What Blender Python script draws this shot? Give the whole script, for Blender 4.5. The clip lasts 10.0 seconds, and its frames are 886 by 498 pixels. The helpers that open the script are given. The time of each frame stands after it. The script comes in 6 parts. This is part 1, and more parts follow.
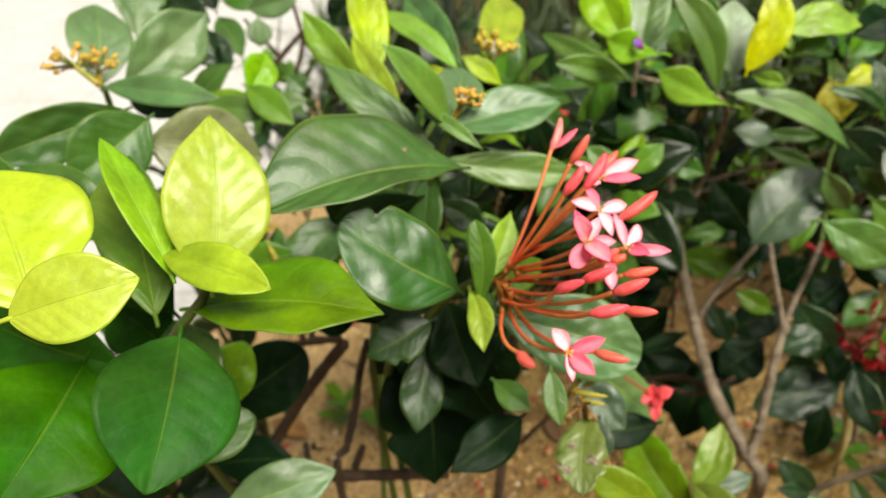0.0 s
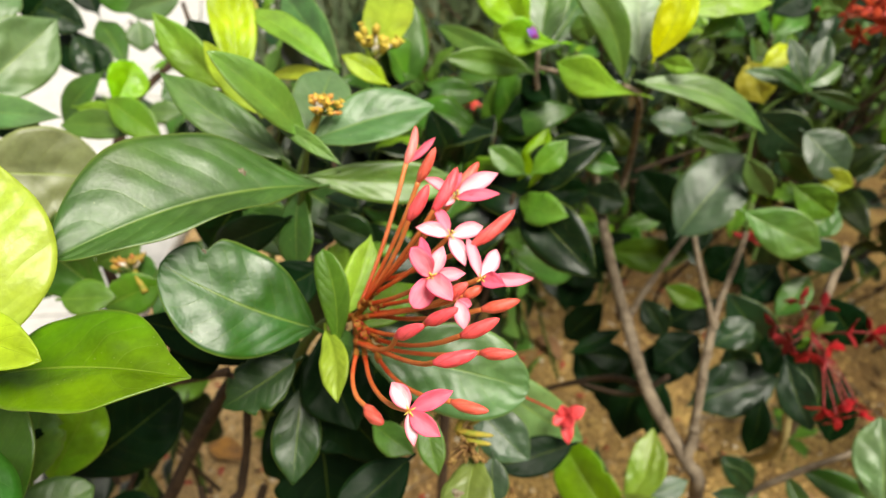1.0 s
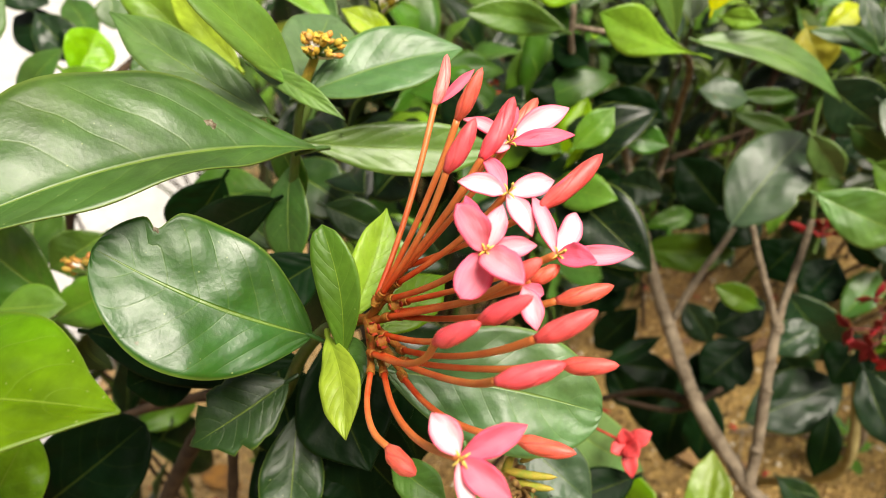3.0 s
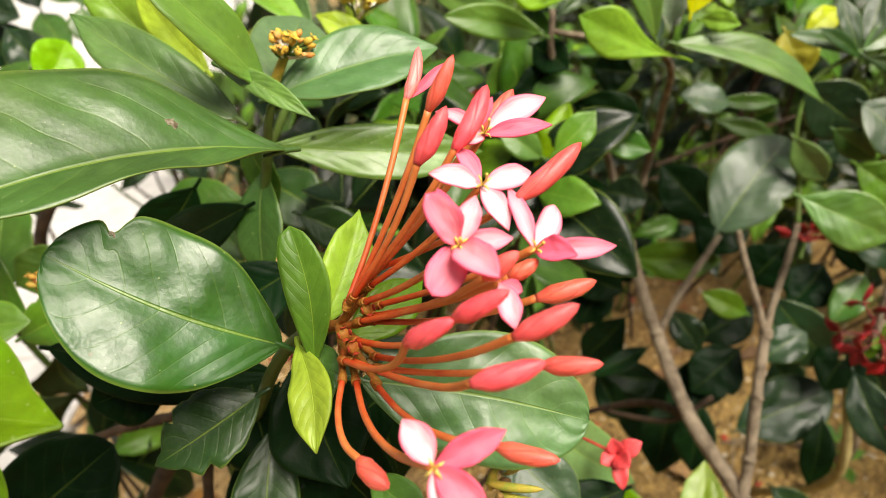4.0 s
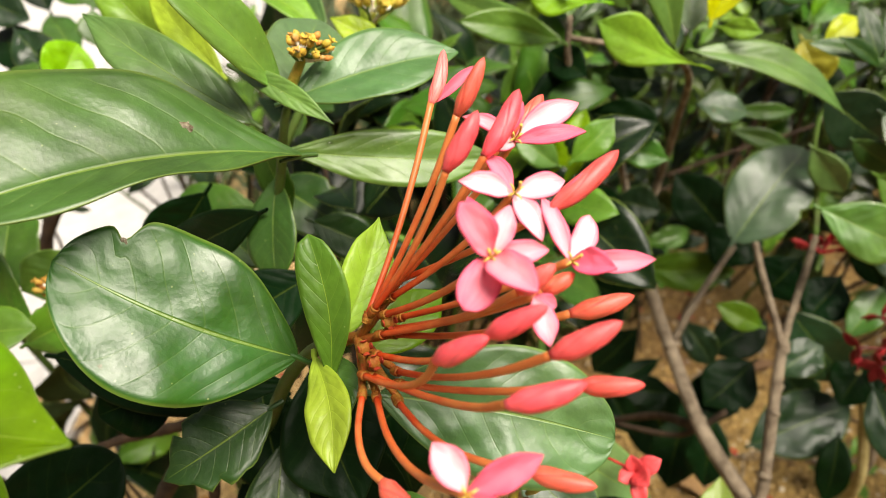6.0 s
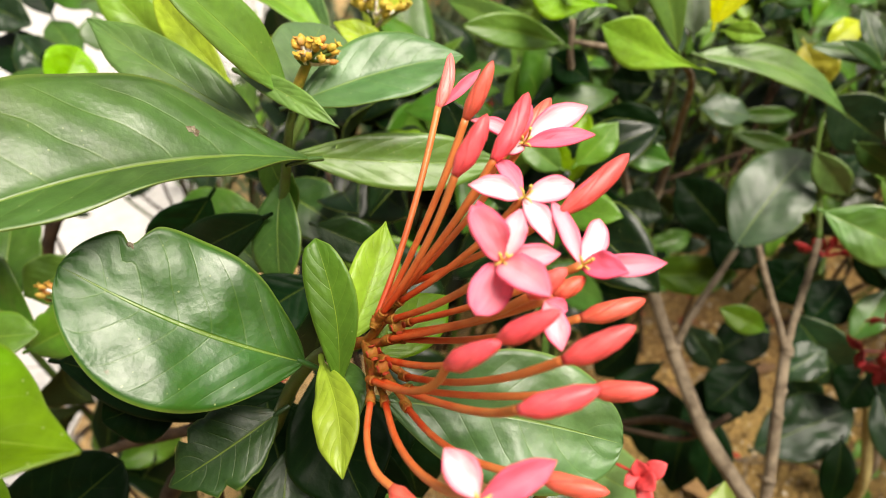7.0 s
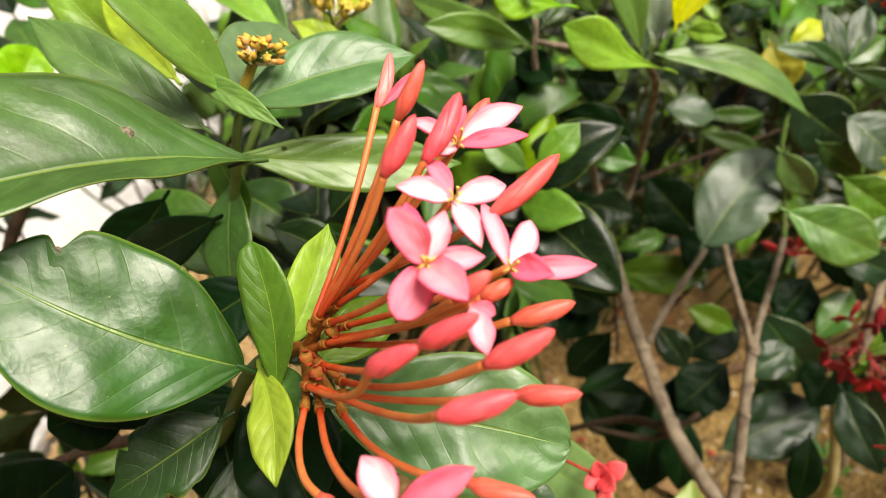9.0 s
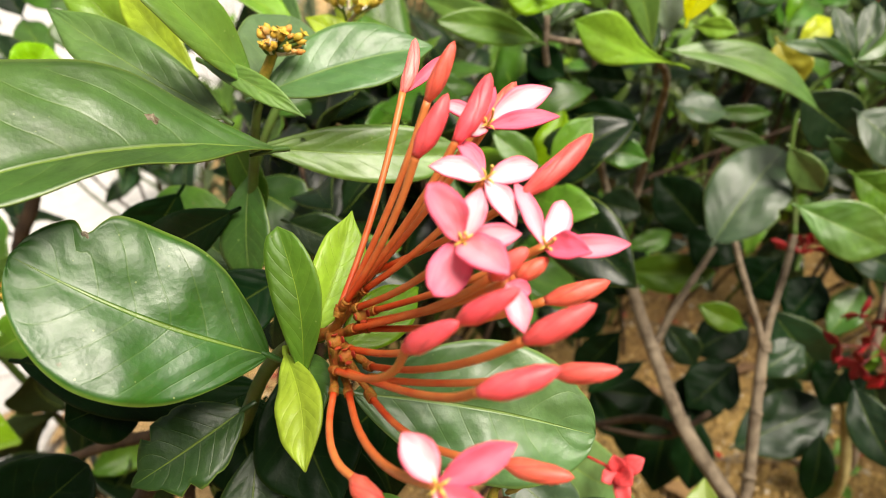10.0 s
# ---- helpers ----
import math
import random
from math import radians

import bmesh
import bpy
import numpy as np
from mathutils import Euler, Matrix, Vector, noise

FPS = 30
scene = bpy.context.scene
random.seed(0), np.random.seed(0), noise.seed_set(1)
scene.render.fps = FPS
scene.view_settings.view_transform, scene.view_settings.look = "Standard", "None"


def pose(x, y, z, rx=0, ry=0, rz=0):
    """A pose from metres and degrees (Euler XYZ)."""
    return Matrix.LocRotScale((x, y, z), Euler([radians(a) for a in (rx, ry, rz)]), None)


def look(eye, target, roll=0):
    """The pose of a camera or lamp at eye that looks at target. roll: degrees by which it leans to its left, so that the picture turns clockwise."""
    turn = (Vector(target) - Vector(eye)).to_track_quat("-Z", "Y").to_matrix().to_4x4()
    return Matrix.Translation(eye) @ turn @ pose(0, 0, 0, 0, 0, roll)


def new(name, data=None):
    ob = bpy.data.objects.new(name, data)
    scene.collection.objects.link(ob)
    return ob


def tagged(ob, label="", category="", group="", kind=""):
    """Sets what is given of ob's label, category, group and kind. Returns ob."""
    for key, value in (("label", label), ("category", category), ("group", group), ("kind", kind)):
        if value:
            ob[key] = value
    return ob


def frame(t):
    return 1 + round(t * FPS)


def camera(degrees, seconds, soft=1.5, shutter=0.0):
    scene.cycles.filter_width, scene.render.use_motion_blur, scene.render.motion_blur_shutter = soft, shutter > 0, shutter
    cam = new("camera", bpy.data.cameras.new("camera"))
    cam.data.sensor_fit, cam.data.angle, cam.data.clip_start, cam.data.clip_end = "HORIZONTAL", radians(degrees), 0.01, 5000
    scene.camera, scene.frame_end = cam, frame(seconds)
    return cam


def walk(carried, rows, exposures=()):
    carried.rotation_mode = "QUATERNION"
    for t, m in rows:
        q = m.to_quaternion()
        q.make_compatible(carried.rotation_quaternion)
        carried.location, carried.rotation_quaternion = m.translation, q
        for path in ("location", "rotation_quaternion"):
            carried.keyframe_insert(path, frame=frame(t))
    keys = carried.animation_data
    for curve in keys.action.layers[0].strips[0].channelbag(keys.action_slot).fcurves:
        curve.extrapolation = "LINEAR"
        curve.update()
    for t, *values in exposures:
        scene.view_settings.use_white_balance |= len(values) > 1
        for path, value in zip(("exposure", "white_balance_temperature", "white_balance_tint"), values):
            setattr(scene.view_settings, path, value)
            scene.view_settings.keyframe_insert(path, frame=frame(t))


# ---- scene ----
cam = camera(67.6, 10.0, soft=0.6)
PATH = [
    (0, (0.001, -0.007, 0.609), (-0.018, 1.692, -0.446), 0.2),
    (0.5, (0.023, 0.017, 0.609), (0.047, 1.718, -0.443), -1.1),
    (1, (0.042, 0.027, 0.603), (0.118, 1.708, -0.478), -1.4),
    (1.5, (0.04, 0.025, 0.59), (0.113, 1.689, -0.517), -1.1),
    (2, (0.035, 0.043, 0.573), (0.117, 1.711, -0.526), -0.6),
    (2.5, (0.025, 0.062, 0.564), (0.101, 1.751, -0.505), -2.8),
    (3, (0.033, 0.074, 0.562), (0.11, 1.777, -0.483), -2.5),
    (3.2, (0.036, 0.073, 0.56), (0.136, 1.804, -0.437), -2.2),
    (4.5, (0.036, 0.083, 0.552), (0.155, 1.81, -0.45), -3.0),
    (5, (0.034, 0.085, 0.55), (0.156, 1.821, -0.436), -2.3),
    (6.5, (0.031, 0.084, 0.553), (0.138, 1.826, -0.425), -2.5),
    (7, (0.03, 0.085, 0.552), (0.142, 1.83, -0.419), -2.5),
    (7.5, (0.036, 0.086, 0.551), (0.163, 1.827, -0.424), -2.2),
    (8, (0.04, 0.087, 0.551), (0.184, 1.827, -0.424), -1.9),
    (8.5, (0.038, 0.085, 0.549), (0.191, 1.827, -0.423), -1.8),
    (9, (0.04, 0.086, 0.551), (0.197, 1.827, -0.42), -2.1),
    (9.5, (0.036, 0.083, 0.551), (0.193, 1.828, -0.414), -2.2),
    (10, (0.034, 0.085, 0.547), (0.192, 1.835, -0.409), -2.3),
]
walk(cam, [(t, look(eye, target, roll)) for t, eye, target, roll in PATH],
     exposures=[(0.0, 0.54, 6660, 11), (0.5, 0.52, 6660, 11), (1.0, 0.64, 6660, 11), (1.5, 0.79, 6660, 11), (2.0, 0.87, 6700, 12), (2.5, 0.83, 6780, 13), (3.0, 0.79, 6820, 14), (10.0, 0.78, 6820, 15)])
# the near focus of a small hand-held lens
cam.data.dof.use_dof = True
cam.data.dof.focus_distance = 0.148
cam.data.dof.aperture_fstop = 16.0

# ---- light: bright overcast day ----
SUN_TURN, SUN_HEIGHT = radians(145), radians(58)
world = bpy.data.worlds.new("overcast_sky")
world.use_nodes = True
scene.world = world
sky = world.node_tree.nodes.new("ShaderNodeTexSky")
sky.sky_type, sky.sun_disc = "NISHITA", False
sky.sun_elevation, sky.sun_rotation = SUN_HEIGHT, SUN_TURN
sky.air_density, sky.dust_density, sky.ozone_density = 1.0, 4.0, 1.0
cloud = world.node_tree.nodes.new("ShaderNodeHueSaturation")
cloud.inputs["Saturation"].default_value = 0.08
world.node_tree.links.new(sky.outputs[0], cloud.inputs["Color"])
world.node_tree.links.new(cloud.outputs[0], world.node_tree.nodes["Background"].inputs[0])
world.node_tree.nodes["Background"].inputs[1].default_value = 0.060
sun = new("sun", bpy.data.lights.new("sun", "SUN"))
sun.data.energy, sun.data.angle, sun.data.color = 4.6, radians(34), (1.0, 0.945, 0.83)
sun.matrix_world = look((math.sin(SUN_TURN) * math.cos(SUN_HEIGHT) * 5, math.cos(SUN_TURN) * math.cos(SUN_HEIGHT) * 5, math.sin(SUN_HEIGHT) * 5), (0, 0, 0))


# ---- materials ----
class Nodes:
    """A small helper to wire one material's node tree."""

    def __init__(self, name):
        self.material = bpy.data.materials.new(name)
        self.material.use_nodes = True
        self.tree = self.material.node_tree
        self.bsdf = self.tree.nodes["Principled BSDF"]
        self.out = self.tree.nodes["Material Output"]

    def add(self, kind, operation=None):
        node = self.tree.nodes.new("ShaderNode" + kind)
        if operation:
            node.operation = operation
        return node

    def link(self, a, b):
        self.tree.links.new(a, b)

    def put(self, socket, value):
        if isinstance(value, bpy.types.NodeSocket):
            self.link(value, socket)
        else:
            socket.default_value = value

    def math(self, op, a, b=0.0, c=0.0):
        node = self.add("Math", operation=op)
        for socket, value in zip(node.inputs, (a, b, c)):
            self.put(socket, value)
        return node.outputs[0]

    def mix(self, fac, a, b, blend="MIX"):
        node = self.add("Mix")
        node.data_type, node.blend_type = "RGBA", blend
        self.put(node.inputs[0], fac)
        self.put(node.inputs[6], a)
        self.put(node.inputs[7], b)
        return node.outputs[2]

    def ramp(self, fac, low, high, to_low=0.0, to_high=1.0):
        node = self.add("MapRange")
        node.clamp = True
        for socket, value in zip(node.inputs, (fac, low, high, to_low, to_high)):
            self.put(socket, value)
        return node.outputs[0]

    def noise(self, scale, detail=3.0, where=None, rough=0.55):
        node = self.add("TexNoise")
        node.inputs["Scale"].default_value, node.inputs["Detail"].default_value = scale, detail
        node.inputs["Roughness"].default_value = rough
        self.link(where or self.place(), node.inputs["Vector"])
        return node.outputs[0]

    def voronoi(self, scale, where=None, feature="F1"):
        node = self.add("TexVoronoi")
        node.feature = feature
        node.inputs["Scale"].default_value = scale
        self.link(where or self.place(), node.inputs["Vector"])
        return node

    def place(self):
        """World-size coordinates, shifted for each object so that no two look alike."""
        info, geo, shift = self.add("ObjectInfo"), self.add("NewGeometry"), self.add("VectorMath", operation="ADD")
        scatter = self.add("VectorMath", operation="SCALE")
        scatter.inputs[0].default_value = (7.0, 3.0, 5.0)
        self.link(info.outputs["Random"], scatter.inputs["Scale"])
        self.link(geo.outputs["Position"], shift.inputs[0])
        self.link(scatter.outputs[0], shift.inputs[1])
        return shift.outputs[0]

    def along_uv(self, uv, across, length):
        """UV coordinates stretched into streaks, shifted for each object."""
        node, info = self.add("VectorMath", operation="MULTIPLY_ADD"), self.add("ObjectInfo")
        self.link(uv, node.inputs[0])
        node.inputs[1].default_value = (across, length, 1.0)
        self.link(info.outputs["Random"], node.inputs[2])
        return node.outputs[0]

    def bump(self, height, strength, distance):
        node = self.add("Bump")
        node.inputs["Strength"].default_value, node.inputs["Distance"].default_value = strength, distance
        self.link(height, node.inputs["Height"])
        self.link(node.outputs[0], self.bsdf.inputs["Normal"])
        return node.outputs[0]


def grey(v):
    return (v, v, v, 1)


def leaf_material(name, gloss, glow, blotch, under=False, shine=0.32, ribs=1.0, puff=0.25, dust=1.0):
    """A waxy leaf in the object's own colour: midrib, side veins, mottling, specks; glow: how much light passes through."""
    n = Nodes(name)
    info, uv, split = n.add("ObjectInfo"), n.add("UVMap"), n.add("SeparateXYZ")
    n.link(uv.outputs[0], split.inputs[0])
    side = n.math("ABSOLUTE", n.math("MULTIPLY_ADD", split.outputs[0], 2.0, -1.0))
    along = split.outputs[1]
    random_1 = info.outputs["Random"]
    # midrib, tapering to the tip
    rib = n.ramp(n.math("DIVIDE", side, n.math("MULTIPLY_ADD", along, -0.03, 0.04)), 0.5, 1.2, 1.0, 0.0)
    # side veins: slanted stripes
    wob = n.math("MULTIPLY_ADD", n.noise(40.0, 1.5), 1.0, -0.5)
    phase = n.math("ADD", n.math("MULTIPLY_ADD", along, 7.5, n.math("MULTIPLY", n.math("POWER", side, 1.25), -1.9)), wob)
    wave = n.math("PINGPONG", phase, 0.5)
    pillow = n.math("MULTIPLY", n.ramp(wave, 0.0, 0.42, 0.0, 1.0), n.ramp(side, 0.05, 0.35, 0.0, 1.0))
    pillow = n.math("MULTIPLY", pillow, n.math("MULTIPLY", n.ramp(side, 0.7, 1.0, 1.0, 0.1), n.ramp(n.noise(90.0, 2.0), 0.3, 0.7, 0.35, 1.3)))
    net = n.ramp(n.voronoi(260.0, feature="DISTANCE_TO_EDGE").outputs["Distance"], 0.0, 0.05, 1.0, 0.0)
    vein = n.math("MULTIPLY", n.math("MULTIPLY", n.ramp(wave, 0.0, 0.045, 1.0, 0.0), n.ramp(along, 0.84, 0.95, 1.0, 0.0)), n.ramp(side, 0.75, 0.98, 1.0, 0.15))
    broad, fine, cell = n.noise(55.0, 4.0), n.noise(420.0, 3.0), n.voronoi(650.0)
    tone = n.ramp(broad, 0.3, 0.7, 1 - blotch, 1 + blotch)
    tone = n.math("MULTIPLY", tone, n.ramp(fine, 0.3, 0.7, 0.9, 1.1))
    tone = n.math("MULTIPLY", tone, n.ramp(random_1, 0.0, 1.0, 0.86, 1.16))
    shade = n.add("HueSaturation")
    n.link(info.outputs["Color"], shade.inputs["Color"])
    n.link(tone, shade.inputs["Value"])
    n.link(n.ramp(n.noise(22.0, 2.0), 0.3, 0.7, 0.485, 0.512), shade.inputs["Hue"])
    n.link(n.ramp(random_1, 0.0, 1.0, 0.92, 1.04), shade.inputs["Saturation"])
    pale = n.mix(0.42, info.outputs["Color"], (0.30, 0.42, 0.06, 1))
    colour = n.mix(n.math("MULTIPLY", net, 0.05 * dust), shade.outputs[0], pale)
    colour = n.mix(n.math("MULTIPLY", vein, 0.24 * ribs), colour, pale)
    keel = n.mix(0.62, info.outputs["Color"], (0.30, 0.42, 0.05, 1))
    colour = n.mix(n.math("MULTIPLY", rib, 0.75 * ribs), colour, keel)
    rim = n.math("MULTIPLY", n.ramp(side, 0.955, 0.99), 0.65 * dust)
    colour = n.mix(rim, colour, pale)
    # dust specks and a few brown marks
    speck = n.math("MULTIPLY", n.ramp(n.voronoi(400.0).outputs["Distance"], 0.06, 0.11, 1.0, 0.0), n.ramp(n.noise(60.0), 0.46, 0.60))
    colour = n.mix(n.math("MULTIPLY", speck, 0.5 * dust), colour, (0.35, 0.42, 0.16, 1))
    brown = n.math("MULTIPLY", n.ramp(n.noise(120.0, 5.0), 0.71, 0.76), n.ramp(random_1, 0.45, 0.75))
    colour = n.mix(n.math("MULTIPLY", brown, 0.7), colour, (0.13, 0.075, 0.03, 1))
    if under:
        colour = n.mix(0.25, colour, (0.16, 0.23, 0.09, 1))
    n.link(colour, n.bsdf.inputs["Base Color"])
    rough = n.math("ADD", n.ramp(n.noise(90.0, 4.0), 0.3, 0.7, gloss - 0.07, gloss + 0.1), n.math("MULTIPLY", fine, 0.06))
    n.link(rough, n.bsdf.inputs["Roughness"])
    n.bsdf.inputs["Specular IOR Level"].default_value = 0.08 if under else shine
    height = n.math("ADD", n.math("ADD", n.math("MULTIPLY", vein, -0.10 * ribs), n.math("MULTIPLY", rib, -0.5)),
                    n.math("ADD", n.math("MULTIPLY", cell.outputs["Distance"], 0.10), n.math("MULTIPLY", broad, 0.2)))
    height = n.math("ADD", height, n.math("ADD", n.math("MULTIPLY", pillow, puff), n.math("MULTIPLY", n.noise(1500.0, 2.0), 0.07)))
    normal = n.bump(height, 0.42, 0.0012)
    thin, blend = n.add("BsdfTranslucent"), n.add("MixShader")
    n.link(n.mix(0.35, colour, (0.5, 0.62, 0.05, 1), "SOFT_LIGHT"), thin.inputs["Color"])
    n.link(normal, thin.inputs["Normal"])
    blend.inputs[0].default_value = glow
    n.link(n.bsdf.outputs[0], blend.inputs[1])
    n.link(thin.outputs[0], blend.inputs[2])
    n.link(blend.outputs[0], n.out.inputs["Surface"])
    return n.material


def simple_material(name, colour, colour_2, scale, rough, bump=0.3, depth=0.0006, tint=False, glow=0.0):
    """Mottled surface in two colours; tint: the object's own colour instead of the first."""
    n = Nodes(name)
    first = n.add("ObjectInfo").outputs["Color"] if tint else (*colour, 1)
    coarse, fine = n.noise(scale, 4.0), n.noise(scale * 9, 3.0)
    mixed = n.mix(n.ramp(coarse, 0.35, 0.7), first, (*colour_2, 1))
    mixed = n.mix(0.5, mixed, n.mix(n.ramp(fine, 0.3, 0.7), grey(0.5), grey(1.0)), "MULTIPLY")
    n.link(mixed, n.bsdf.inputs["Base Color"])
    n.bsdf.inputs["Specular IOR Level"].default_value = 0.25
    n.link(n.ramp(fine, 0.2, 0.8, rough - 0.08, rough + 0.08), n.bsdf.inputs["Roughness"])
    normal = n.bump(n.math("ADD", coarse, n.math("MULTIPLY", fine, 0.5)), bump, depth)
    if glow:
        thin, blend = n.add("BsdfTranslucent"), n.add("MixShader")
        n.link(mixed, thin.inputs["Color"])
        blend.inputs[0].default_value = glow
        n.link(n.bsdf.outputs[0], blend.inputs[1])
        n.link(thin.outputs[0], blend.inputs[2])
        n.link(blend.outputs[0], n.out.inputs["Surface"])
    return n.material


def petal_material():
    """White at the throat and middle, flushed pink to the edge and tip in the object's own colour."""
    n = Nodes("petal_skin")
    uv, split, info = n.add("UVMap"), n.add("SeparateXYZ"), n.add("ObjectInfo")
    n.link(uv.outputs[0], split.inputs[0])
    side = n.math("ABSOLUTE", n.math("MULTIPLY_ADD", split.outputs[0], 2.0, -1.0))
    flush = n.math("MAXIMUM", n.ramp(side, 0.35, 1.05, 0.0, 1.1), n.math("MAXIMUM", n.ramp(split.outputs[1], 0.62, 1.05), n.ramp(split.outputs[1], 0.22, 0.0, 0.0, 0.6)))
    flush = n.math("ADD", flush, n.ramp(n.noise(1.0, 4.0, n.along_uv(uv.outputs[0], 14.0, 1.6)), 0.3, 0.7, -0.22, 0.22))
    white = n.mix(info.outputs["Alpha"], info.outputs["Color"], (0.84, 0.74, 0.77, 1))
    colour = n.mix(n.ramp(flush, 0.15, 1.25), white, info.outputs["Color"])
    vein = n.math("MULTIPLY", n.ramp(n.math("PINGPONG", n.math("MULTIPLY", side, 4.0), 0.5), 0.0, 0.12, 1.0, 0.0), 0.12)
    rim = n.ramp(side, 0.84, 1.0, 0.0, 0.6)
    colour = n.mix(rim, colour, (0.72, 0.03, 0.13, 1))
    colour = n.mix(vein, colour, (0.75, 0.12, 0.16, 1))
    n.link(colour, n.bsdf.inputs["Base Color"])
    n.bsdf.inputs["Roughness"].default_value = 0.5
    n.bump(n.noise(1.0, 4.0, n.along_uv(uv.outputs[0], 22.0, 1.6)), 0.35, 0.0005)
    thin, blend = n.add("BsdfTranslucent"), n.add("MixShader")
    n.link(colour, thin.inputs["Color"])
    blend.inputs[0].default_value = 0.25
    n.link(n.bsdf.outputs[0], blend.inputs[1])
    n.link(thin.outputs[0], blend.inputs[2])
    n.link(blend.outputs[0], n.out.inputs["Surface"])
    return n.material


def bud_material():
    """Coral bud, deeper along its four seams and towards its base."""
    n = Nodes("bud_skin")
    uv, split, info = n.add("UVMap"), n.add("SeparateXYZ"), n.add("ObjectInfo")
    n.link(uv.outputs[0], split.inputs[0])
    turned = n.math("MULTIPLY_ADD", split.outputs[1], 1.4, n.math("MULTIPLY", split.outputs[0], 4.0))
    seam = n.ramp(n.math("PINGPONG", turned, 0.5), 0.0, 0.14, 1.0, 0.0)
    streak = n.noise(1.0, 4.0, n.along_uv(uv.outputs[0], 26.0, 2.2))
    colour = n.mix(n.ramp(streak, 0.45, 0.8, 0.0, 0.7), info.outputs["Color"], (0.86, 0.11, 0.13, 1))
    colour = n.mix(n.ramp(split.outputs[1], 0.5, 1.0, 0.0, 0.35), colour, (0.7, 0.05, 0.05, 1))
    colour = n.mix(n.math("MULTIPLY", seam, 0.45), colour, (0.40, 0.02, 0.025, 1))
    wander = n.math("MULTIPLY_ADD", streak, 0.16, split.outputs[0])
    line = n.ramp(n.math("PINGPONG", n.math("MULTIPLY", wander, 15.0), 0.5), 0.0, 0.16, 1.0, 0.0)
    colour = n.mix(n.math("MULTIPLY", line, 0.40), colour, (0.44, 0.018, 0.02, 1))
    bloom = n.ramp(n.noise(330.0, 4.0), 0.45, 0.75, 0.0, 0.16)
    colour = n.mix(bloom, colour, (0.86, 0.33, 0.30, 1))
    n.link(colour, n.bsdf.inputs["Base Color"])
    n.bsdf.inputs["Roughness"].default_value = 0.5
    n.bsdf.inputs["Subsurface Weight"].default_value = 0.35
    n.bsdf.inputs["Subsurface Radius"].default_value = (1.0, 0.35, 0.3)
    n.bsdf.inputs["Subsurface Scale"].default_value = 0.0018
    n.bump(n.math("ADD", n.math("MULTIPLY", seam, -1.0), n.math("MULTIPLY", streak, 0.35)), 0.35, 0.0003)
    return n.material


LEAF_SKIN = leaf_material("leaf_waxy", 0.38, 0.15, 0.2, shine=0.5, ribs=0.8, puff=0.1)
LEAF_BACK = leaf_material("leaf_underside", 0.55, 0.12, 0.12, under=True, puff=0.08)
YOUNG_SKIN = leaf_material("leaf_young", 0.35, 0.34, 0.3, shine=0.38, ribs=0.9, puff=0.16)
YOUNG_BACK = leaf_material("leaf_young_underside", 0.55, 0.30, 0.12, under=True, puff=0.06)
HEDGE_SKIN = leaf_material("leaf_low_shine", 0.31, 0.05, 0.35, shine=0.30, ribs=0.4, puff=0.04)
# dulled copy of the leaf skin, deep shade built in: little shine or glow
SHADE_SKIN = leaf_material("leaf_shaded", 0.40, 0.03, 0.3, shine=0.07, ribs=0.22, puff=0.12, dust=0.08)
GLOSS_SKIN = leaf_material("leaf_glossy", 0.42, 0.07, 0.28, shine=0.66, ribs=0.6, puff=0.24)
BLOOM_SKIN = leaf_material("leaf_young_glossy", 0.33, 0.30, 0.07, shine=0.5, ribs=0.3, puff=0.2)
PETAL, BUD = petal_material(), bud_material()
def tube_material():
    """Deep red at the foot, turning orange-tan to the throat."""
    n = Nodes("flower_tube")
    uv, split = n.add("UVMap"), n.add("SeparateXYZ")
    n.link(uv.outputs[0], split.inputs[0])
    colour = n.mix(n.ramp(n.math("ADD", split.outputs[1], n.ramp(n.noise(300.0, 3.0), 0.3, 0.7, -0.2, 0.2)), 0.0, 0.8), (0.42, 0.036, 0.005, 1), (0.58, 0.175, 0.045, 1))
    n.link(colour, n.bsdf.inputs["Base Color"])
    n.bsdf.inputs["Roughness"].default_value = 0.42
    n.bump(n.noise(700.0, 3.0), 0.25, 0.0003)
    return n.material


TUBE = tube_material()
CALYX = simple_material("calyx", (0.27, 0.135, 0.014), (0.30, 0.036, 0.008), 450.0, 0.6, 0.6)
STAMEN = simple_material("stamen", (0.82, 0.66, 0.16), (0.70, 0.46, 0.07), 500.0, 0.55)
GREEN_BUD = simple_material("green_bud", (0.42, 0.40, 0.06), (0.50, 0.33, 0.05), 300.0, 0.5, tint=True)
RED = simple_material("red_petal", (0.62, 0.035, 0.03), (0.22, 0.010, 0.012), 160.0, 0.5, tint=True)
WITHERED = simple_material("withered_flower", (0.16, 0.075, 0.03), (0.30, 0.20, 0.05), 300.0, 0.7)
TWIG = simple_material("young_stem", (0.075, 0.15, 0.022), (0.075, 0.10, 0.022), 160.0, 0.6)
STRAW = simple_material("dry_stalk", (0.34, 0.29, 0.12), (0.22, 0.17, 0.06), 90.0, 0.8, 0.5, 0.001)
BARK = simple_material("bark", (0.28, 0.225, 0.155), (0.10, 0.074, 0.048), 110.0, 0.85, 0.9, 0.002)
DARK_BARK = simple_material("dark_bark", (0.078, 0.048, 0.026), (0.030, 0.019, 0.012), 130.0, 0.85, 0.9, 0.002)

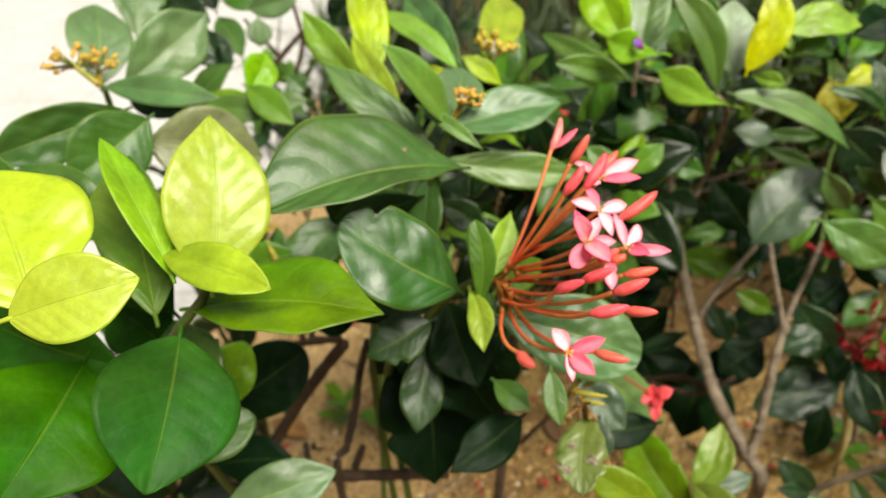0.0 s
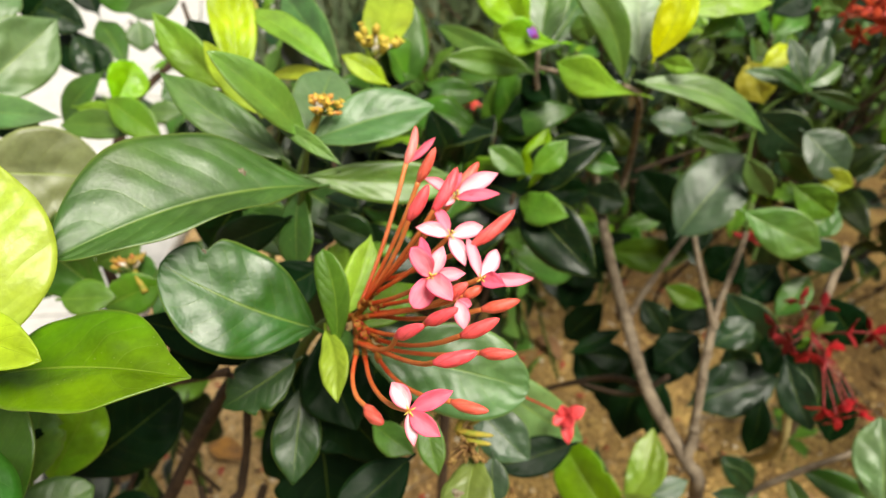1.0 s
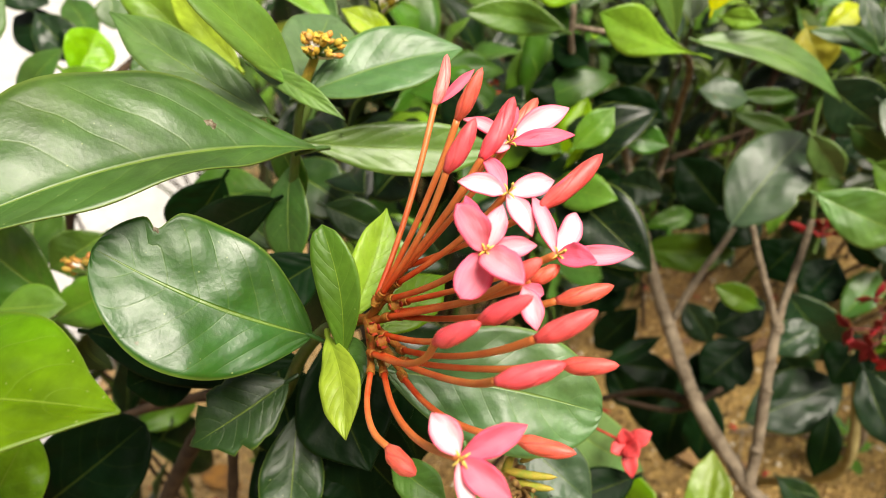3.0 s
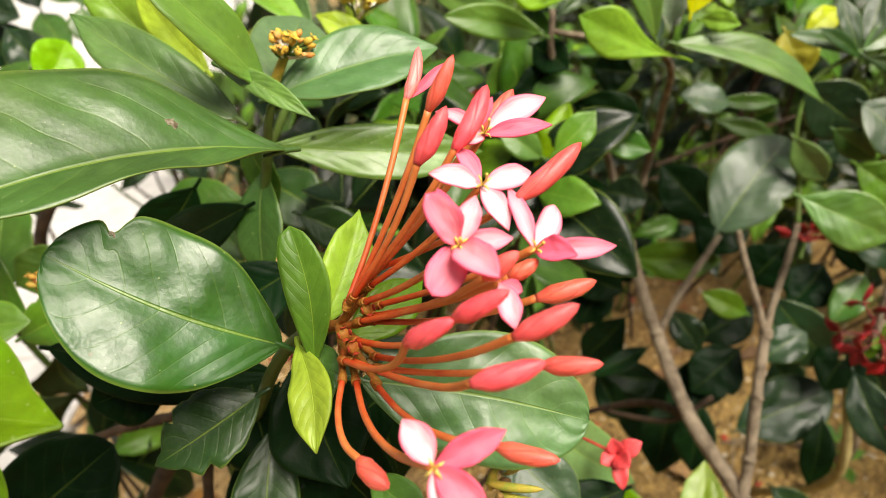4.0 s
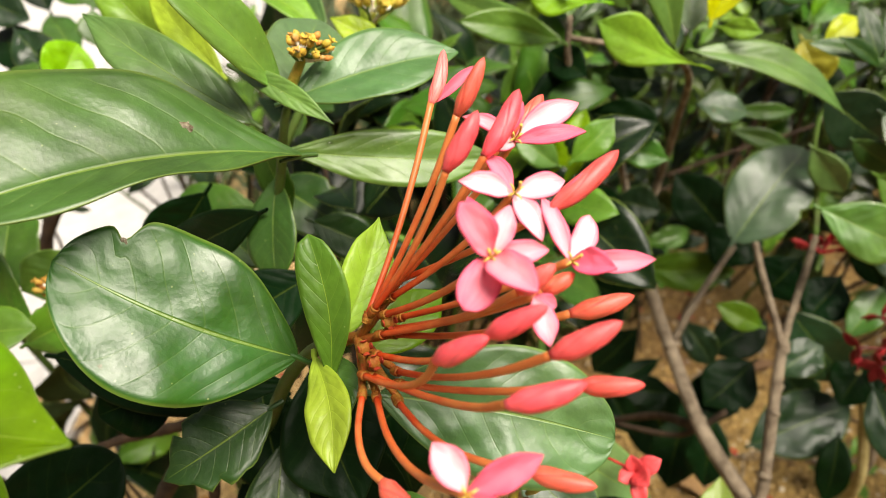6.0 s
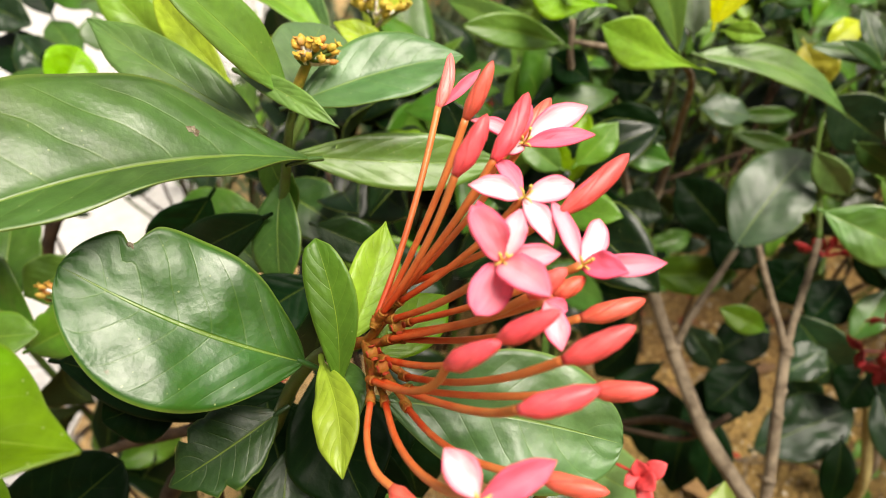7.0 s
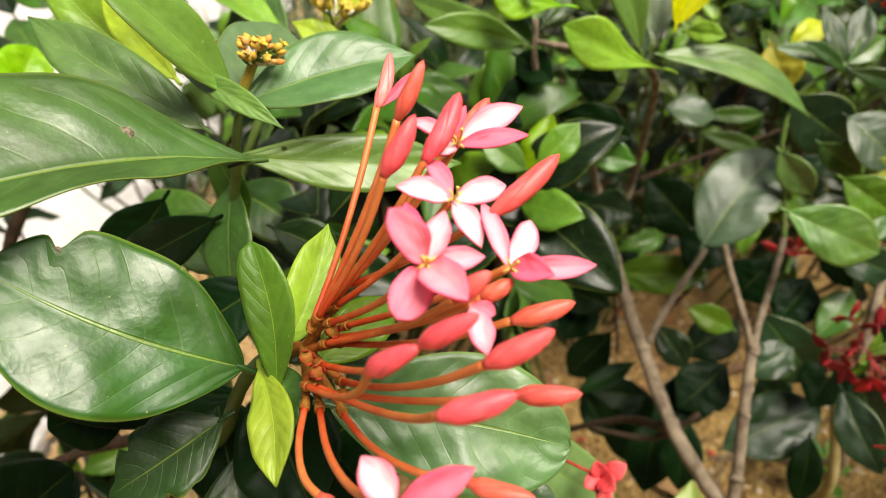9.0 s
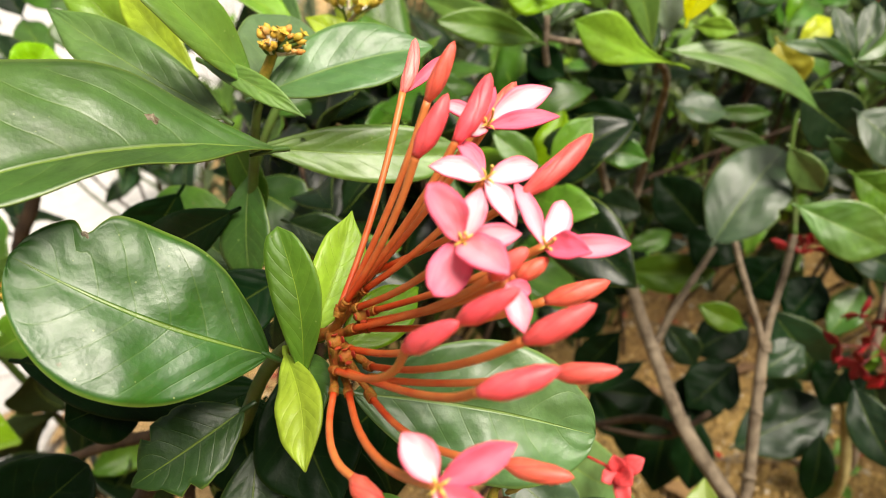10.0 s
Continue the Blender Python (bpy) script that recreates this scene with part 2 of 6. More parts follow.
# leaf colours, mostly by age; near-black ones have deep shade put into them
MATURE, SHADE_DARK, MID, PALE = (0.037, 0.108, 0.009), (0.0024, 0.0130, 0.0024), (0.072, 0.172, 0.012), (0.094, 0.180, 0.058)
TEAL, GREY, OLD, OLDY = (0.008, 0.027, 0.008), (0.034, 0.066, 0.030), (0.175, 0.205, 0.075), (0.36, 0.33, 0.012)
YOUNG, YOUNGP, FRESH = (0.46, 0.53, 0.004), (0.42, 0.56, 0.014), (0.195, 0.41, 0.009)
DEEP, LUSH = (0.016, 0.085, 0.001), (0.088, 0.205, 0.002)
SAGE, SHEEN, SATIN = (0.036, 0.083, 0.012), (0.055, 0.138, 0.034), (0.016, 0.066, 0.004)
SICK, OLIVE = (0.100, 0.140, 0.018), (0.125, 0.215, 0.003)
FOLD, CHALK, MUSTARD = (0.170, 0.320, 0.030), (0.190, 0.270, 0.150), (0.240, 0.300, 0.006)
INK = (0.013, 0.046, 0.006)
SPRING = (0.092, 0.210, 0.018)
SLATE = (0.060, 0.140, 0.022)
SEMI = (0.066, 0.150, 0.020)
LIME = (0.32, 0.46, 0.004)
FRESHD, LIGHT = (0.096, 0.204, 0.004), (0.24, 0.41, 0.04)
SKINS = {YOUNGP: (BLOOM_SKIN, YOUNG_BACK), SHADE_DARK: (SHADE_SKIN, LEAF_BACK), DEEP: (SHADE_SKIN, LEAF_BACK), TEAL: (HEDGE_SKIN, LEAF_BACK), GREY: (HEDGE_SKIN, LEAF_BACK)}
SKINS.update({c: (YOUNG_SKIN, YOUNG_BACK) for c in (LUSH, FOLD, MUSTARD, YOUNG, LIME, FRESH, FRESHD, LIGHT)})
SKINS.update({c: (GLOSS_SKIN, LEAF_BACK) for c in (SATIN, SAGE, SHEEN, SEMI, SLATE, SPRING, SICK, CHALK)})


# ---- shapes ----
def thing(name, at, label, category, group="", kind=""):
    ob = new(name)
    ob.location = at
    ob.empty_display_size = 0.02
    return tagged(ob, label, category, group, kind)


def mesh_object(name, points, faces, materials, parent=None, at=(0, 0, 0), uvs=None, slots=None, label=""):
    """One mesh object under its parent; points are in world metres, at is where its origin lies."""
    data = bpy.data.meshes.new(name)
    origin = Vector(at)
    data.from_pydata([tuple(Vector(p) - origin) for p in points], [], faces)
    for m in materials:
        data.materials.append(m)
    data.polygons.foreach_set("use_smooth", [True] * len(data.polygons))
    if slots is not None:
        data.polygons.foreach_set("material_index", slots)
    if uvs is not None:
        layer = data.uv_layers.new(name="UVMap")
        index = np.empty(len(data.loops), dtype=np.int32)
        data.loops.foreach_get("vertex_index", index)
        layer.data.foreach_set("uv", np.asarray(uvs, dtype=np.float32)[index].ravel())
    data.update()
    ob = new(name, data)
    if parent:
        ob.parent = parent
        world_at = Vector((0, 0, 0))
        up = parent
        while up:
            world_at += up.location
            up = up.parent
        ob.location = origin - world_at
    else:
        ob.location = origin
    return tagged(ob, label)


def blade(name, parent, base, tip, width, normal, bend, fold, materials, colour, rows=16, cols=5, k=0.9, e=0.78, thick=0.00045, side_bow=None,
          wave=0.02, quilt=0.0, notch=0.0, bite=0.34, bite_side=1, ragged=0, slim=1.0, point=0.4, heel=0.25, stalk=0.0, seed=0, curl=0.0, cup=0.0, twist=0.0, ripple=0.0):
    """A leaf or petal: an arched two-sided sheet from base to tip, folded along its midrib."""
    rng = random.Random(seed)
    base, tip = Vector(base), Vector(tip)
    axis = tip - base
    length = axis.length
    axis.normalize()
    n = Vector(normal)
    n = (n - axis * n.dot(axis)).normalized()
    side = axis.cross(n)
    phase, freq = rng.uniform(0, 6.3), rng.uniform(1.3, 2.6)
    sweep = (rng.uniform(-0.03, 0.03) if side_bow is None else side_bow) * length
    half = width / 2
    top, low, uvs = [], [], []
    for i in range(rows + 1):
        v = i / rows
        body = max(0.0, math.sin(math.pi * v**k)) ** e
        body *= 1 - point * max(0.0, (v - 0.72) / 0.28) ** 1.5 - heel * max(0.0, 1 - v / 0.3) ** 1.5
        w = max(half * body, half * 0.02)
        arch = bend * length * 4 * v * (1 - v) - curl * length * v**3
        spine = base + axis * (length * v) + n * arch + side * (sweep * math.sin(math.pi * v))
        for j in range(-cols, cols + 1):
            u = j / cols
            x = w * u * (slim if u < 0 else 1)
            if notch and u * bite_side > 0:
                x *= 1 - bite * math.exp(-(((v - notch) / 0.035) ** 2)) * (0.9 + 0.1 * math.sin(v * 300))
            if ragged and abs(u) > 0.7:
                x *= 1 - 0.3 * max(0.0, math.sin(v * 31 + 5 * u)) * (1 if v > 0.5 else 0.2)
            lift = abs(x) * math.tan(fold) * (1 - 0.35 * abs(u))
            lift += cup * width * u * u * math.sin(math.pi * v)
            lift += wave * width * math.sin(phase + v * freq * 6.3 + (2.0 if u > 0 else 0)) * u * u * math.sin(math.pi * min(1, v * 1.05))
            lift -= quilt * width * math.cos((v * 7.5 - 1.9 * abs(u) ** 1.25) * 2 * math.pi) * (abs(u) * (1 - abs(u))) * 2
            lift += ripple * width * noise.noise((2.4 * u + seed, v * 5.5 + (0.8 if u > 0 else 0), seed * 0.37)) * min(1, 6 * abs(u)) * math.sin(math.pi * v)
            turn = radians(twist) * (v - 0.5)
            x *= math.cos(fold * 0.6)
            p = spine + side * (x * math.cos(turn) - lift * math.sin(turn)) + n * (lift * math.cos(turn) + x * math.sin(turn))
            top.append(p)
            low.append(p - n * thick)
            uvs.append(((u + 1) / 2, v))
    wide, count = 2 * cols + 1, len(top)
    faces, slots = [], []
    for i in range(rows):
        for j in range(wide - 1):
            a = i * wide + j
            faces.append((a, a + 1, a + wide + 1, a + wide))
            slots.append(0)
            faces.append((a + count, a + wide + count, a + wide + 1 + count, a + 1 + count))
            slots.append(1)
    edge = list(range(wide)) + [i * wide + wide - 1 for i in range(1, rows + 1)] + [rows * wide + j for j in range(wide - 2, -1, -1)] + [i * wide for i in range(rows - 1, 0, -1)]
    for a, b in zip(edge, edge[1:] + edge[:1]):
        faces.append((b, a, a + count, b + count))
        slots.append(0)
    points, uvs = top + low, uvs + uvs
    if stalk:
        start = base - axis * stalk - n * stalk * 0.15
        for c, r in ((start, 0.0007), (base, 0.0008), (base + axis * length * 0.08 - n * thick, 0.0005)):
            for s in range(6):
                a = s * math.pi / 3
                points.append(c + side * (r * math.cos(a)) + n * (r * math.sin(a)))
                uvs.append((0.3, 0.02))
        o = 2 * count
        for q in range(2):
            for s in range(6):
                faces.append((o + q * 6 + s, o + q * 6 + (s + 1) % 6, o + q * 6 + 6 + (s + 1) % 6, o + q * 6 + 6 + s))
                slots.append(0)
    ob = mesh_object(name, points, faces, materials, parent, base, uvs, slots)
    ob.color = (*colour, 1)
    return ob


leaf_count = [0]


def leaf(plant, base, tip, width, normal, bend, fold, colour, **shape):
    leaf_count[0] += 1
    fine = width > 0.022
    jitter = random.Random(leaf_count[0])
    shape.setdefault("quilt", 0.004)
    shape.setdefault("ripple", jitter.uniform(0.02, 0.06))
    shape.setdefault("point", jitter.uniform(0.3, 0.75))
    if jitter.random() < 0.3 and "notch" not in shape:
        shape.update(notch=jitter.uniform(0.35, 0.9), bite=jitter.uniform(0.06, 0.2), bite_side=jitter.choice((-1, 1)))
    shape.setdefault("e", jitter.uniform(0.58, 0.7))
    shape.setdefault("k", jitter.uniform(0.95, 1.2))
    return blade("leaf", plant, base, tip, width, normal, bend, radians(fold), SKINS.get(colour, (LEAF_SKIN, LEAF_BACK)), colour,
                 rows=60 if fine else 20, cols=9 if fine else 5, wave=jitter.uniform(0.01, 0.035), stalk=min(0.004, width * 0.15),
                 seed=leaf_count[0], curl=jitter.uniform(-0.01, 0.02), **shape)


def sweep(name, path, radii, material, parent=None, sides=8, knots=0.0, seed=0, label=""):
    """A tapering, slightly uneven tube along a smooth line through the given points."""
    rng = random.Random(seed)
    pts = [Vector(p) for p in path]
    line, width = [], []
    steps = 7 if len(pts) < 8 else 4
    ends = [pts[0] * 2 - pts[1]] + pts + [pts[-1] * 2 - pts[-2]]
    for i in range(len(pts) - 1):
        p0, p1, p2, p3 = ends[i : i + 4]
        for s in range(steps):
            t = s / steps
            line.append(0.5 * ((2 * p1) + (p2 - p0) * t + (2 * p0 - 5 * p1 + 4 * p2 - p3) * t * t + (3 * p1 - p0 - 3 * p2 + p3) * t**3))
            width.append(radii[i] * (1 - t) + radii[i + 1] * t)
    line.append(pts[-1])
    width.append(radii[-1])
    points, faces, uvs = [], [], []
    ref = Vector((0.31, 0.17, 0.93))
    for i, (c, r) in enumerate(zip(line, width)):
        d = (line[min(i + 1, len(line) - 1)] - line[max(i - 1, 0)]).normalized()
        a = d.cross(ref).normalized()
        b = d.cross(a)
        r *= 1 + knots * (rng.random() - 0.4)
        for s in range(sides):
            ang = 2 * math.pi * s / sides
            points.append(c + a * (r * math.cos(ang)) + b * (r * math.sin(ang)))
            uvs.append((s / sides, i / (len(line) - 1)))
    for i in range(len(line) - 1):
        for s in range(sides):
            q = (s + 1) % sides
            faces.append((i * sides + s, i * sides + q, (i + 1) * sides + q, (i + 1) * sides + s))
    faces.append(tuple(range(sides - 1, -1, -1)))
    faces.append(tuple((len(line) - 1) * sides + s for s in range(sides)))
    return mesh_object(name, points, faces, (material,), parent, path[0], uvs, None, label)


def spindle(name, base, tip, radius, material, parent, colour, lobes=0.07, sides=16, rows=14, fat=0.46, bow=0.05, sharp=0.5):
    """A pointed bud between two points, fattest at the share fat of its length."""
    base, tip = Vector(base), Vector(tip)
    axis = tip - base
    length = axis.length
    axis.normalize()
    a = axis.cross(Vector((0.2, 0.1, 0.97))).normalized()
    b = axis.cross(a)
    points, faces, uvs = [], [], []
    for i in range(rows + 1):
        v = i / rows
        r = radius * max(0.03, math.sin(math.pi * v ** (math.log(0.5) / math.log(fat))) ** sharp)
        if v < 0.3:
            r = radius * (0.44 + 0.56 * math.sin(math.pi / 2 * v / 0.3) ** 1.4)
        c = base + axis * (length * v) + a * (bow * length * math.sin(math.pi * v))
        for s in range(sides):
            ang = 2 * math.pi * s / sides
            q = r * (1 + lobes * (1 - abs(math.sin(2 * ang + 2.2 * v)) ** 0.6 * 2) * (0.4 + v))
            points.append(c + a * (q * math.cos(ang)) + b * (q * math.sin(ang)))
            uvs.append((s / sides, v))
    for i in range(rows):
        for s in range(sides):
            q = (s + 1) % sides
            faces.append((i * sides + s, i * sides + q, (i + 1) * sides + q, (i + 1) * sides + s))
    faces.append(tuple(range(sides - 1, -1, -1)))
    faces.append(tuple(rows * sides + s for s in range(sides)))
    ob = mesh_object(name, points, faces, (material,), parent, base, uvs)
    ob.color = (*colour, 1)
    return ob


def floret_tube(head, start, middle, throat, radius=0.00086):
    """The slender tube of one floret with its little calyx."""
    start, middle, throat = Vector(start), Vector(middle), Vector(throat)
    bow = middle * 2 - (start + throat) / 2
    line = [start * (1 - t) ** 2 + bow * (2 * t * (1 - t)) + throat * t * t for t in (0, 0.25, 0.5, 0.75, 1)]
    sweep("floret_tube", line, [radius * q for q in (0.82, 0.80, 0.82, 0.86, 0.92)], TUBE, head, sides=10)
    d = (line[1] - start).normalized()
    sweep("calyx", (start - d * 0.0022, start - d * 0.0012, start + d * 0.0004), (radius * 0.75, radius * 1.1, radius * 1.2), CALYX, head, sides=8, knots=0.25)


def bud(head, start, middle, throat, tip, radius, warm=0.5):
    """warm: 0 is pink, 1 orange."""
    colour = (0.85 - 0.15 * warm, 0.075 + 0.06 * warm, 0.115 - 0.055 * warm) if warm >= 0 else (0.84, 0.24, 0.21)
    floret_tube(head, start, middle, throat)
    spindle("bud", Vector(throat) - (Vector(tip) - Vector(throat)) * 0.03, tip, radius, BUD, head, colour)


def petal(head, base, tip, width, normal, colour, white=0.3, curl=0.06, blunt=0.0):
    """white: how pale its middle is."""
    leaf_count[0] += 1
    ob = blade("petal", head, base, tip, width, normal, 0.04, radians(14), (PETAL, PETAL), colour, rows=16, cols=5, k=1.05 + 0.5 * blunt, e=0.6 - 0.2 * blunt, thick=0.0004, heel=0.5, wave=0.05, point=0.45 * (1 - blunt), seed=leaf_count[0], curl=curl, cup=0.16, ripple=0.08)
    ob.color = (*colour, white)
    return ob


def stamens(head, throat, normal, reach=0.0018):
    """Four yellow anthers and a style at the throat of an open floret."""
    n = Vector(normal).normalized()
    a = n.cross(Vector((0.3, 0.2, 0.9))).normalized()
    b = n.cross(a)
    c = Vector(throat) + n * 0.0006
    for s in range(4):
        ang = math.pi / 4 + s * math.pi / 2
        out = a * math.cos(ang) + b * math.sin(ang)
        sweep("stamen", (c, c + out * reach * 0.5 + n * 0.0012, c + out * reach + n * 0.0012), (0.00014, 0.00024, 0.00008), STAMEN, head, sides=6)
    sweep("style", (c, c + n * 0.003, c + n * 0.0055 + a * 0.0006), (0.00018, 0.0002, 0.0003), STAMEN, head, sides=6)


def bud_cluster(plant, root, top, spread, count, colours, seed, withered=False):
    """A loose head of stubby unopened buds on short branching stalks, some with their tips parted."""
    rng = random.Random(seed)
    root, top = Vector(root), Vector(top)
    up = (top - root).normalized()
    a = up.cross(Vector((0.5, 0.4, 0.3))).normalized()
    b = up.cross(a)
    skin = WITHERED if withered else GREEN_BUD
    head = sweep("bud_head", (root, root.lerp(top, 0.5), top), (0.0017, 0.0015, 0.0013), skin, plant, label="withered flower head" if withered else "head of small orange buds")
    head.color = (0.24, 0.27, 0.03, 1)
    for i in range(count):
        ang, out = i * 2.4 + rng.uniform(-0.5, 0.5), spread * math.sqrt((i + 0.5) / count)
        round_way = a * math.cos(ang) + b * math.sin(ang)
        way = (up * (1.0 - 0.6 * out / spread) + round_way * (out / spread) * rng.uniform(0.7, 1.3)).normalized()
        start = top - up * rng.uniform(0.0, 0.45) * spread + round_way * out * 0.25
        end = start + way * spread * rng.uniform(0.55, 1.25)
        sweep("bud_stalk", (start, start.lerp(end, 0.5) - up * 0.0004, end), (0.0008, 0.0006, 0.0007), skin if withered or i % 2 else TWIG, head, sides=5)
        if withered and rng.random() < 0.4:
            continue
        size = spread * rng.uniform(0.12, 0.21)
        colour = rng.choice(colours)
        bead = spindle("bud", start.lerp(end, 0.7), end + way * size * 1.1, size, skin, head, colour, sides=8, rows=6, lobes=0.16, sharp=0.75)
        if i % 3 == 0:
            for k in range(4):
                turn = k * math.pi / 2 + ang
                lip = (a * math.cos(turn) + b * math.sin(turn) + way * 0.9).normalized()
                leaf_count[0] += 1
                blade("tooth", bead, end + way * size * 0.5, end + way * size * 0.5 + lip * size * 1.5, size * 1.0, way, 0.1, 0.3, (skin, skin), tuple(min(0.85, c * 1.15) for c in colour), rows=4, cols=2, thick=0.0002, seed=leaf_count[0])


def red_cluster(plant, root, heart, reach, count, colour, seed, droop=0.3, petal_size=0.006, label="wilting flower cluster of dark red florets"):
    """A head of slender red florets, each ending in four narrow petals or a closed bud."""
    rng = random.Random(seed)
    root, heart = Vector(root), Vector(heart)
    up = (heart - root).normalized()
    head = sweep("flower_head", (root, root.lerp(heart, 0.5), heart), (0.0016, 0.0014, 0.0014), TWIG, plant, label=label)
    for i in range(count):
        z, ang = 1 - 1.3 * (i + 0.5) / count, i * 2.4
        out = Vector((math.cos(ang) * math.sqrt(1 - z * z), math.sin(ang) * math.sqrt(1 - z * z), z))
        out = (out + up * 0.5).normalized()
        end = heart + out * reach * rng.uniform(0.75, 1.1) - Vector((0, 0, droop * reach * rng.random()))
        mid = heart.lerp(end, 0.55) + Vector((0, 0, 0.08 * reach))
        tube = sweep("floret_tube", (heart, mid, end), (0.0007, 0.0006, 0.0008), RED, head, sides=6)
        tube.color = (*colour, 1)
        way = (end - mid).normalized()
        if rng.random() < 0.38:
            spindle("bud", end, end + way * petal_size * 1.5, petal_size * 0.25, RED, head, colour, sides=8, rows=7)
            continue
        a = way.cross(Vector((0.2, 0.9, 0.3))).normalized()
        b = way.cross(a)
        for s in range(4):
            q = s * math.pi / 2 + rng.uniform(-0.3, 0.3)
            outward = (a * math.cos(q) + b * math.sin(q) + way * 0.35).normalized()
            leaf_count[0] += 1
            blade("petal", head, end, end + outward * petal_size, petal_size * 0.45, way, 0.05, radians(12), (RED, RED), colour, rows=6, cols=2, thick=0.0003, seed=leaf_count[0])


def red_floret(head, heart, end, size, colour, seed):
    """One red floret on a thin stalk, its four narrow petals drooping unevenly."""
    rng = random.Random(seed)
    heart, end = Vector(heart), Vector(end)
    mid = heart.lerp(end, 0.5) + Vector((rng.uniform(-0.002, 0.002), -0.002, 0.003))
    tube = sweep("floret_tube", (heart, mid, end), (0.0005, 0.0004, 0.0006), RED, head, sides=6)
    tube.color = (colour[0] * 0.5, colour[1] * 3, colour[2] * 2, 1)
    way = (end - mid).normalized()
    a = way.cross(Vector((0.2, 0.9, 0.3))).normalized()
    b = way.cross(a)
    for s in range(4):
        q = s * math.pi / 2 + rng.uniform(-0.5, 0.5)
        outward = (a * math.cos(q) + b * math.sin(q) + way * rng.uniform(0.1, 0.9) + Vector((0, 0, rng.uniform(-0.5, 0.1)))).normalized()
        leaf_count[0] += 1
        blade("petal", head, end, end + outward * size * rng.uniform(0.7, 1.1), size * 0.44, way, rng.uniform(-0.1, 0.1), radians(16), (RED, RED), colour, rows=8, cols=2, thick=0.0003, heel=0.5, seed=leaf_count[0], curl=rng.uniform(-0.1, 0.25), twist=rng.uniform(-40, 40))


def spent_cup(head, at, way):
    """The little green cup left where a floret has dropped, with four torn red teeth."""
    at, way = Vector(at), Vector(way).normalized()
    a = way.cross(Vector((0.3, 0.2, 0.9))).normalized()
    b = way.cross(a)
    cup = sweep("spent_cup", (at - way * 0.001, at + way * 0.0008, at + way * 0.0024), (0.0006, 0.0014, 0.0012), CALYX, head, sides=8, knots=0.3)
    rim = at + way * 0.0021
    for s in range(4):
        ang = s * math.pi / 2 + 0.4
        out = a * math.cos(ang) + b * math.sin(ang)
        leaf_count[0] += 1
        blade("tooth", cup, rim + out * 0.0010, rim + out * 0.0015 + way * 0.0014, 0.0015, out, 0.1, 0.3, (RED, RED), (0.42, 0.06, 0.02), rows=4, cols=2, thick=0.00025, seed=leaf_count[0])


SCAR = simple_material("leaf_scar", (0.13, 0.095, 0.05), (0.40, 0.36, 0.26), 700.0, 0.85, 0.8, 0.0008)


def scar(blade_ob, v, u, size, rows=60, cols=9, seed=1):
    """A small corky brown scar on the upper face of a leaf, at the share v of its length and u of its half width."""
    rng = random.Random(seed)
    data = blade_ob.data
    at = data.vertices[round(v * rows) * (2 * cols + 1) + cols + round(u * cols)]
    n = Vector(at.normal)
    a = n.cross(Vector((0.3, 0.8, 0.2))).normalized()
    b = n.cross(a)
    c = Vector(at.co)
    points, faces = [c + n * 0.0007], []
    for i in range(14):
        ang, q = i * math.pi / 7, size * rng.uniform(0.5, 1.15)
        points += [c + (a * math.cos(ang) + b * math.sin(ang) * 0.6) * q * 0.6 + n * rng.uniform(0.0003, 0.0009), c + (a * math.cos(ang) + b * math.sin(ang) * 0.6) * q - n * 0.0006]
    for i in range(14):
        k = (i + 1) % 14
        faces += [(0, 1 + 2 * i, 1 + 2 * k), (1 + 2 * i, 2 + 2 * i, 2 + 2 * k, 1 + 2 * k)]
    mark = mesh_object("scar", points, faces, (SCAR,))
    mark.parent = blade_ob
    return mark


def water_material():
    n = Nodes("water")
    n.bsdf.inputs["Base Color"].default_value = (1, 1, 1, 1)
    n.bsdf.inputs["Roughness"].default_value = 0.02
    n.bsdf.inputs["IOR"].default_value = 1.33
    n.bsdf.inputs["Transmission Weight"].default_value = 1.0
    return n.material


WATER = water_material()


def water_drop(blade_ob, v, u, size, rows=20, cols=5):
    """A bead of water on the upper face of a leaf."""
    at = blade_ob.data.vertices[round(v * rows) * (2 * cols + 1) + cols + round(u * cols)]
    n = Vector(at.normal)
    a = n.cross(Vector((0.3, 0.8, 0.2))).normalized()
    b = n.cross(a)
    c = Vector(at.co)
    points, faces, sides = [], [], 14
    for i in range(7):
        tilt = i / 6 * math.pi / 2
        for k in range(sides):
            ang = 2 * math.pi * k / sides
            points.append(c + (a * math.cos(ang) + b * math.sin(ang)) * (size * math.cos(tilt) + 1e-6) + n * (size * 0.75 * math.sin(tilt) - 0.0001))
    for i in range(6):
        for k in range(sides):
            m = (k + 1) % sides
            faces.append((i * sides + k, i * sides + m, (i + 1) * sides + m, (i + 1) * sides + k))
    bead = mesh_object("water_drop", points, faces, (WATER,))
    bead.parent = blade_ob
    return bead


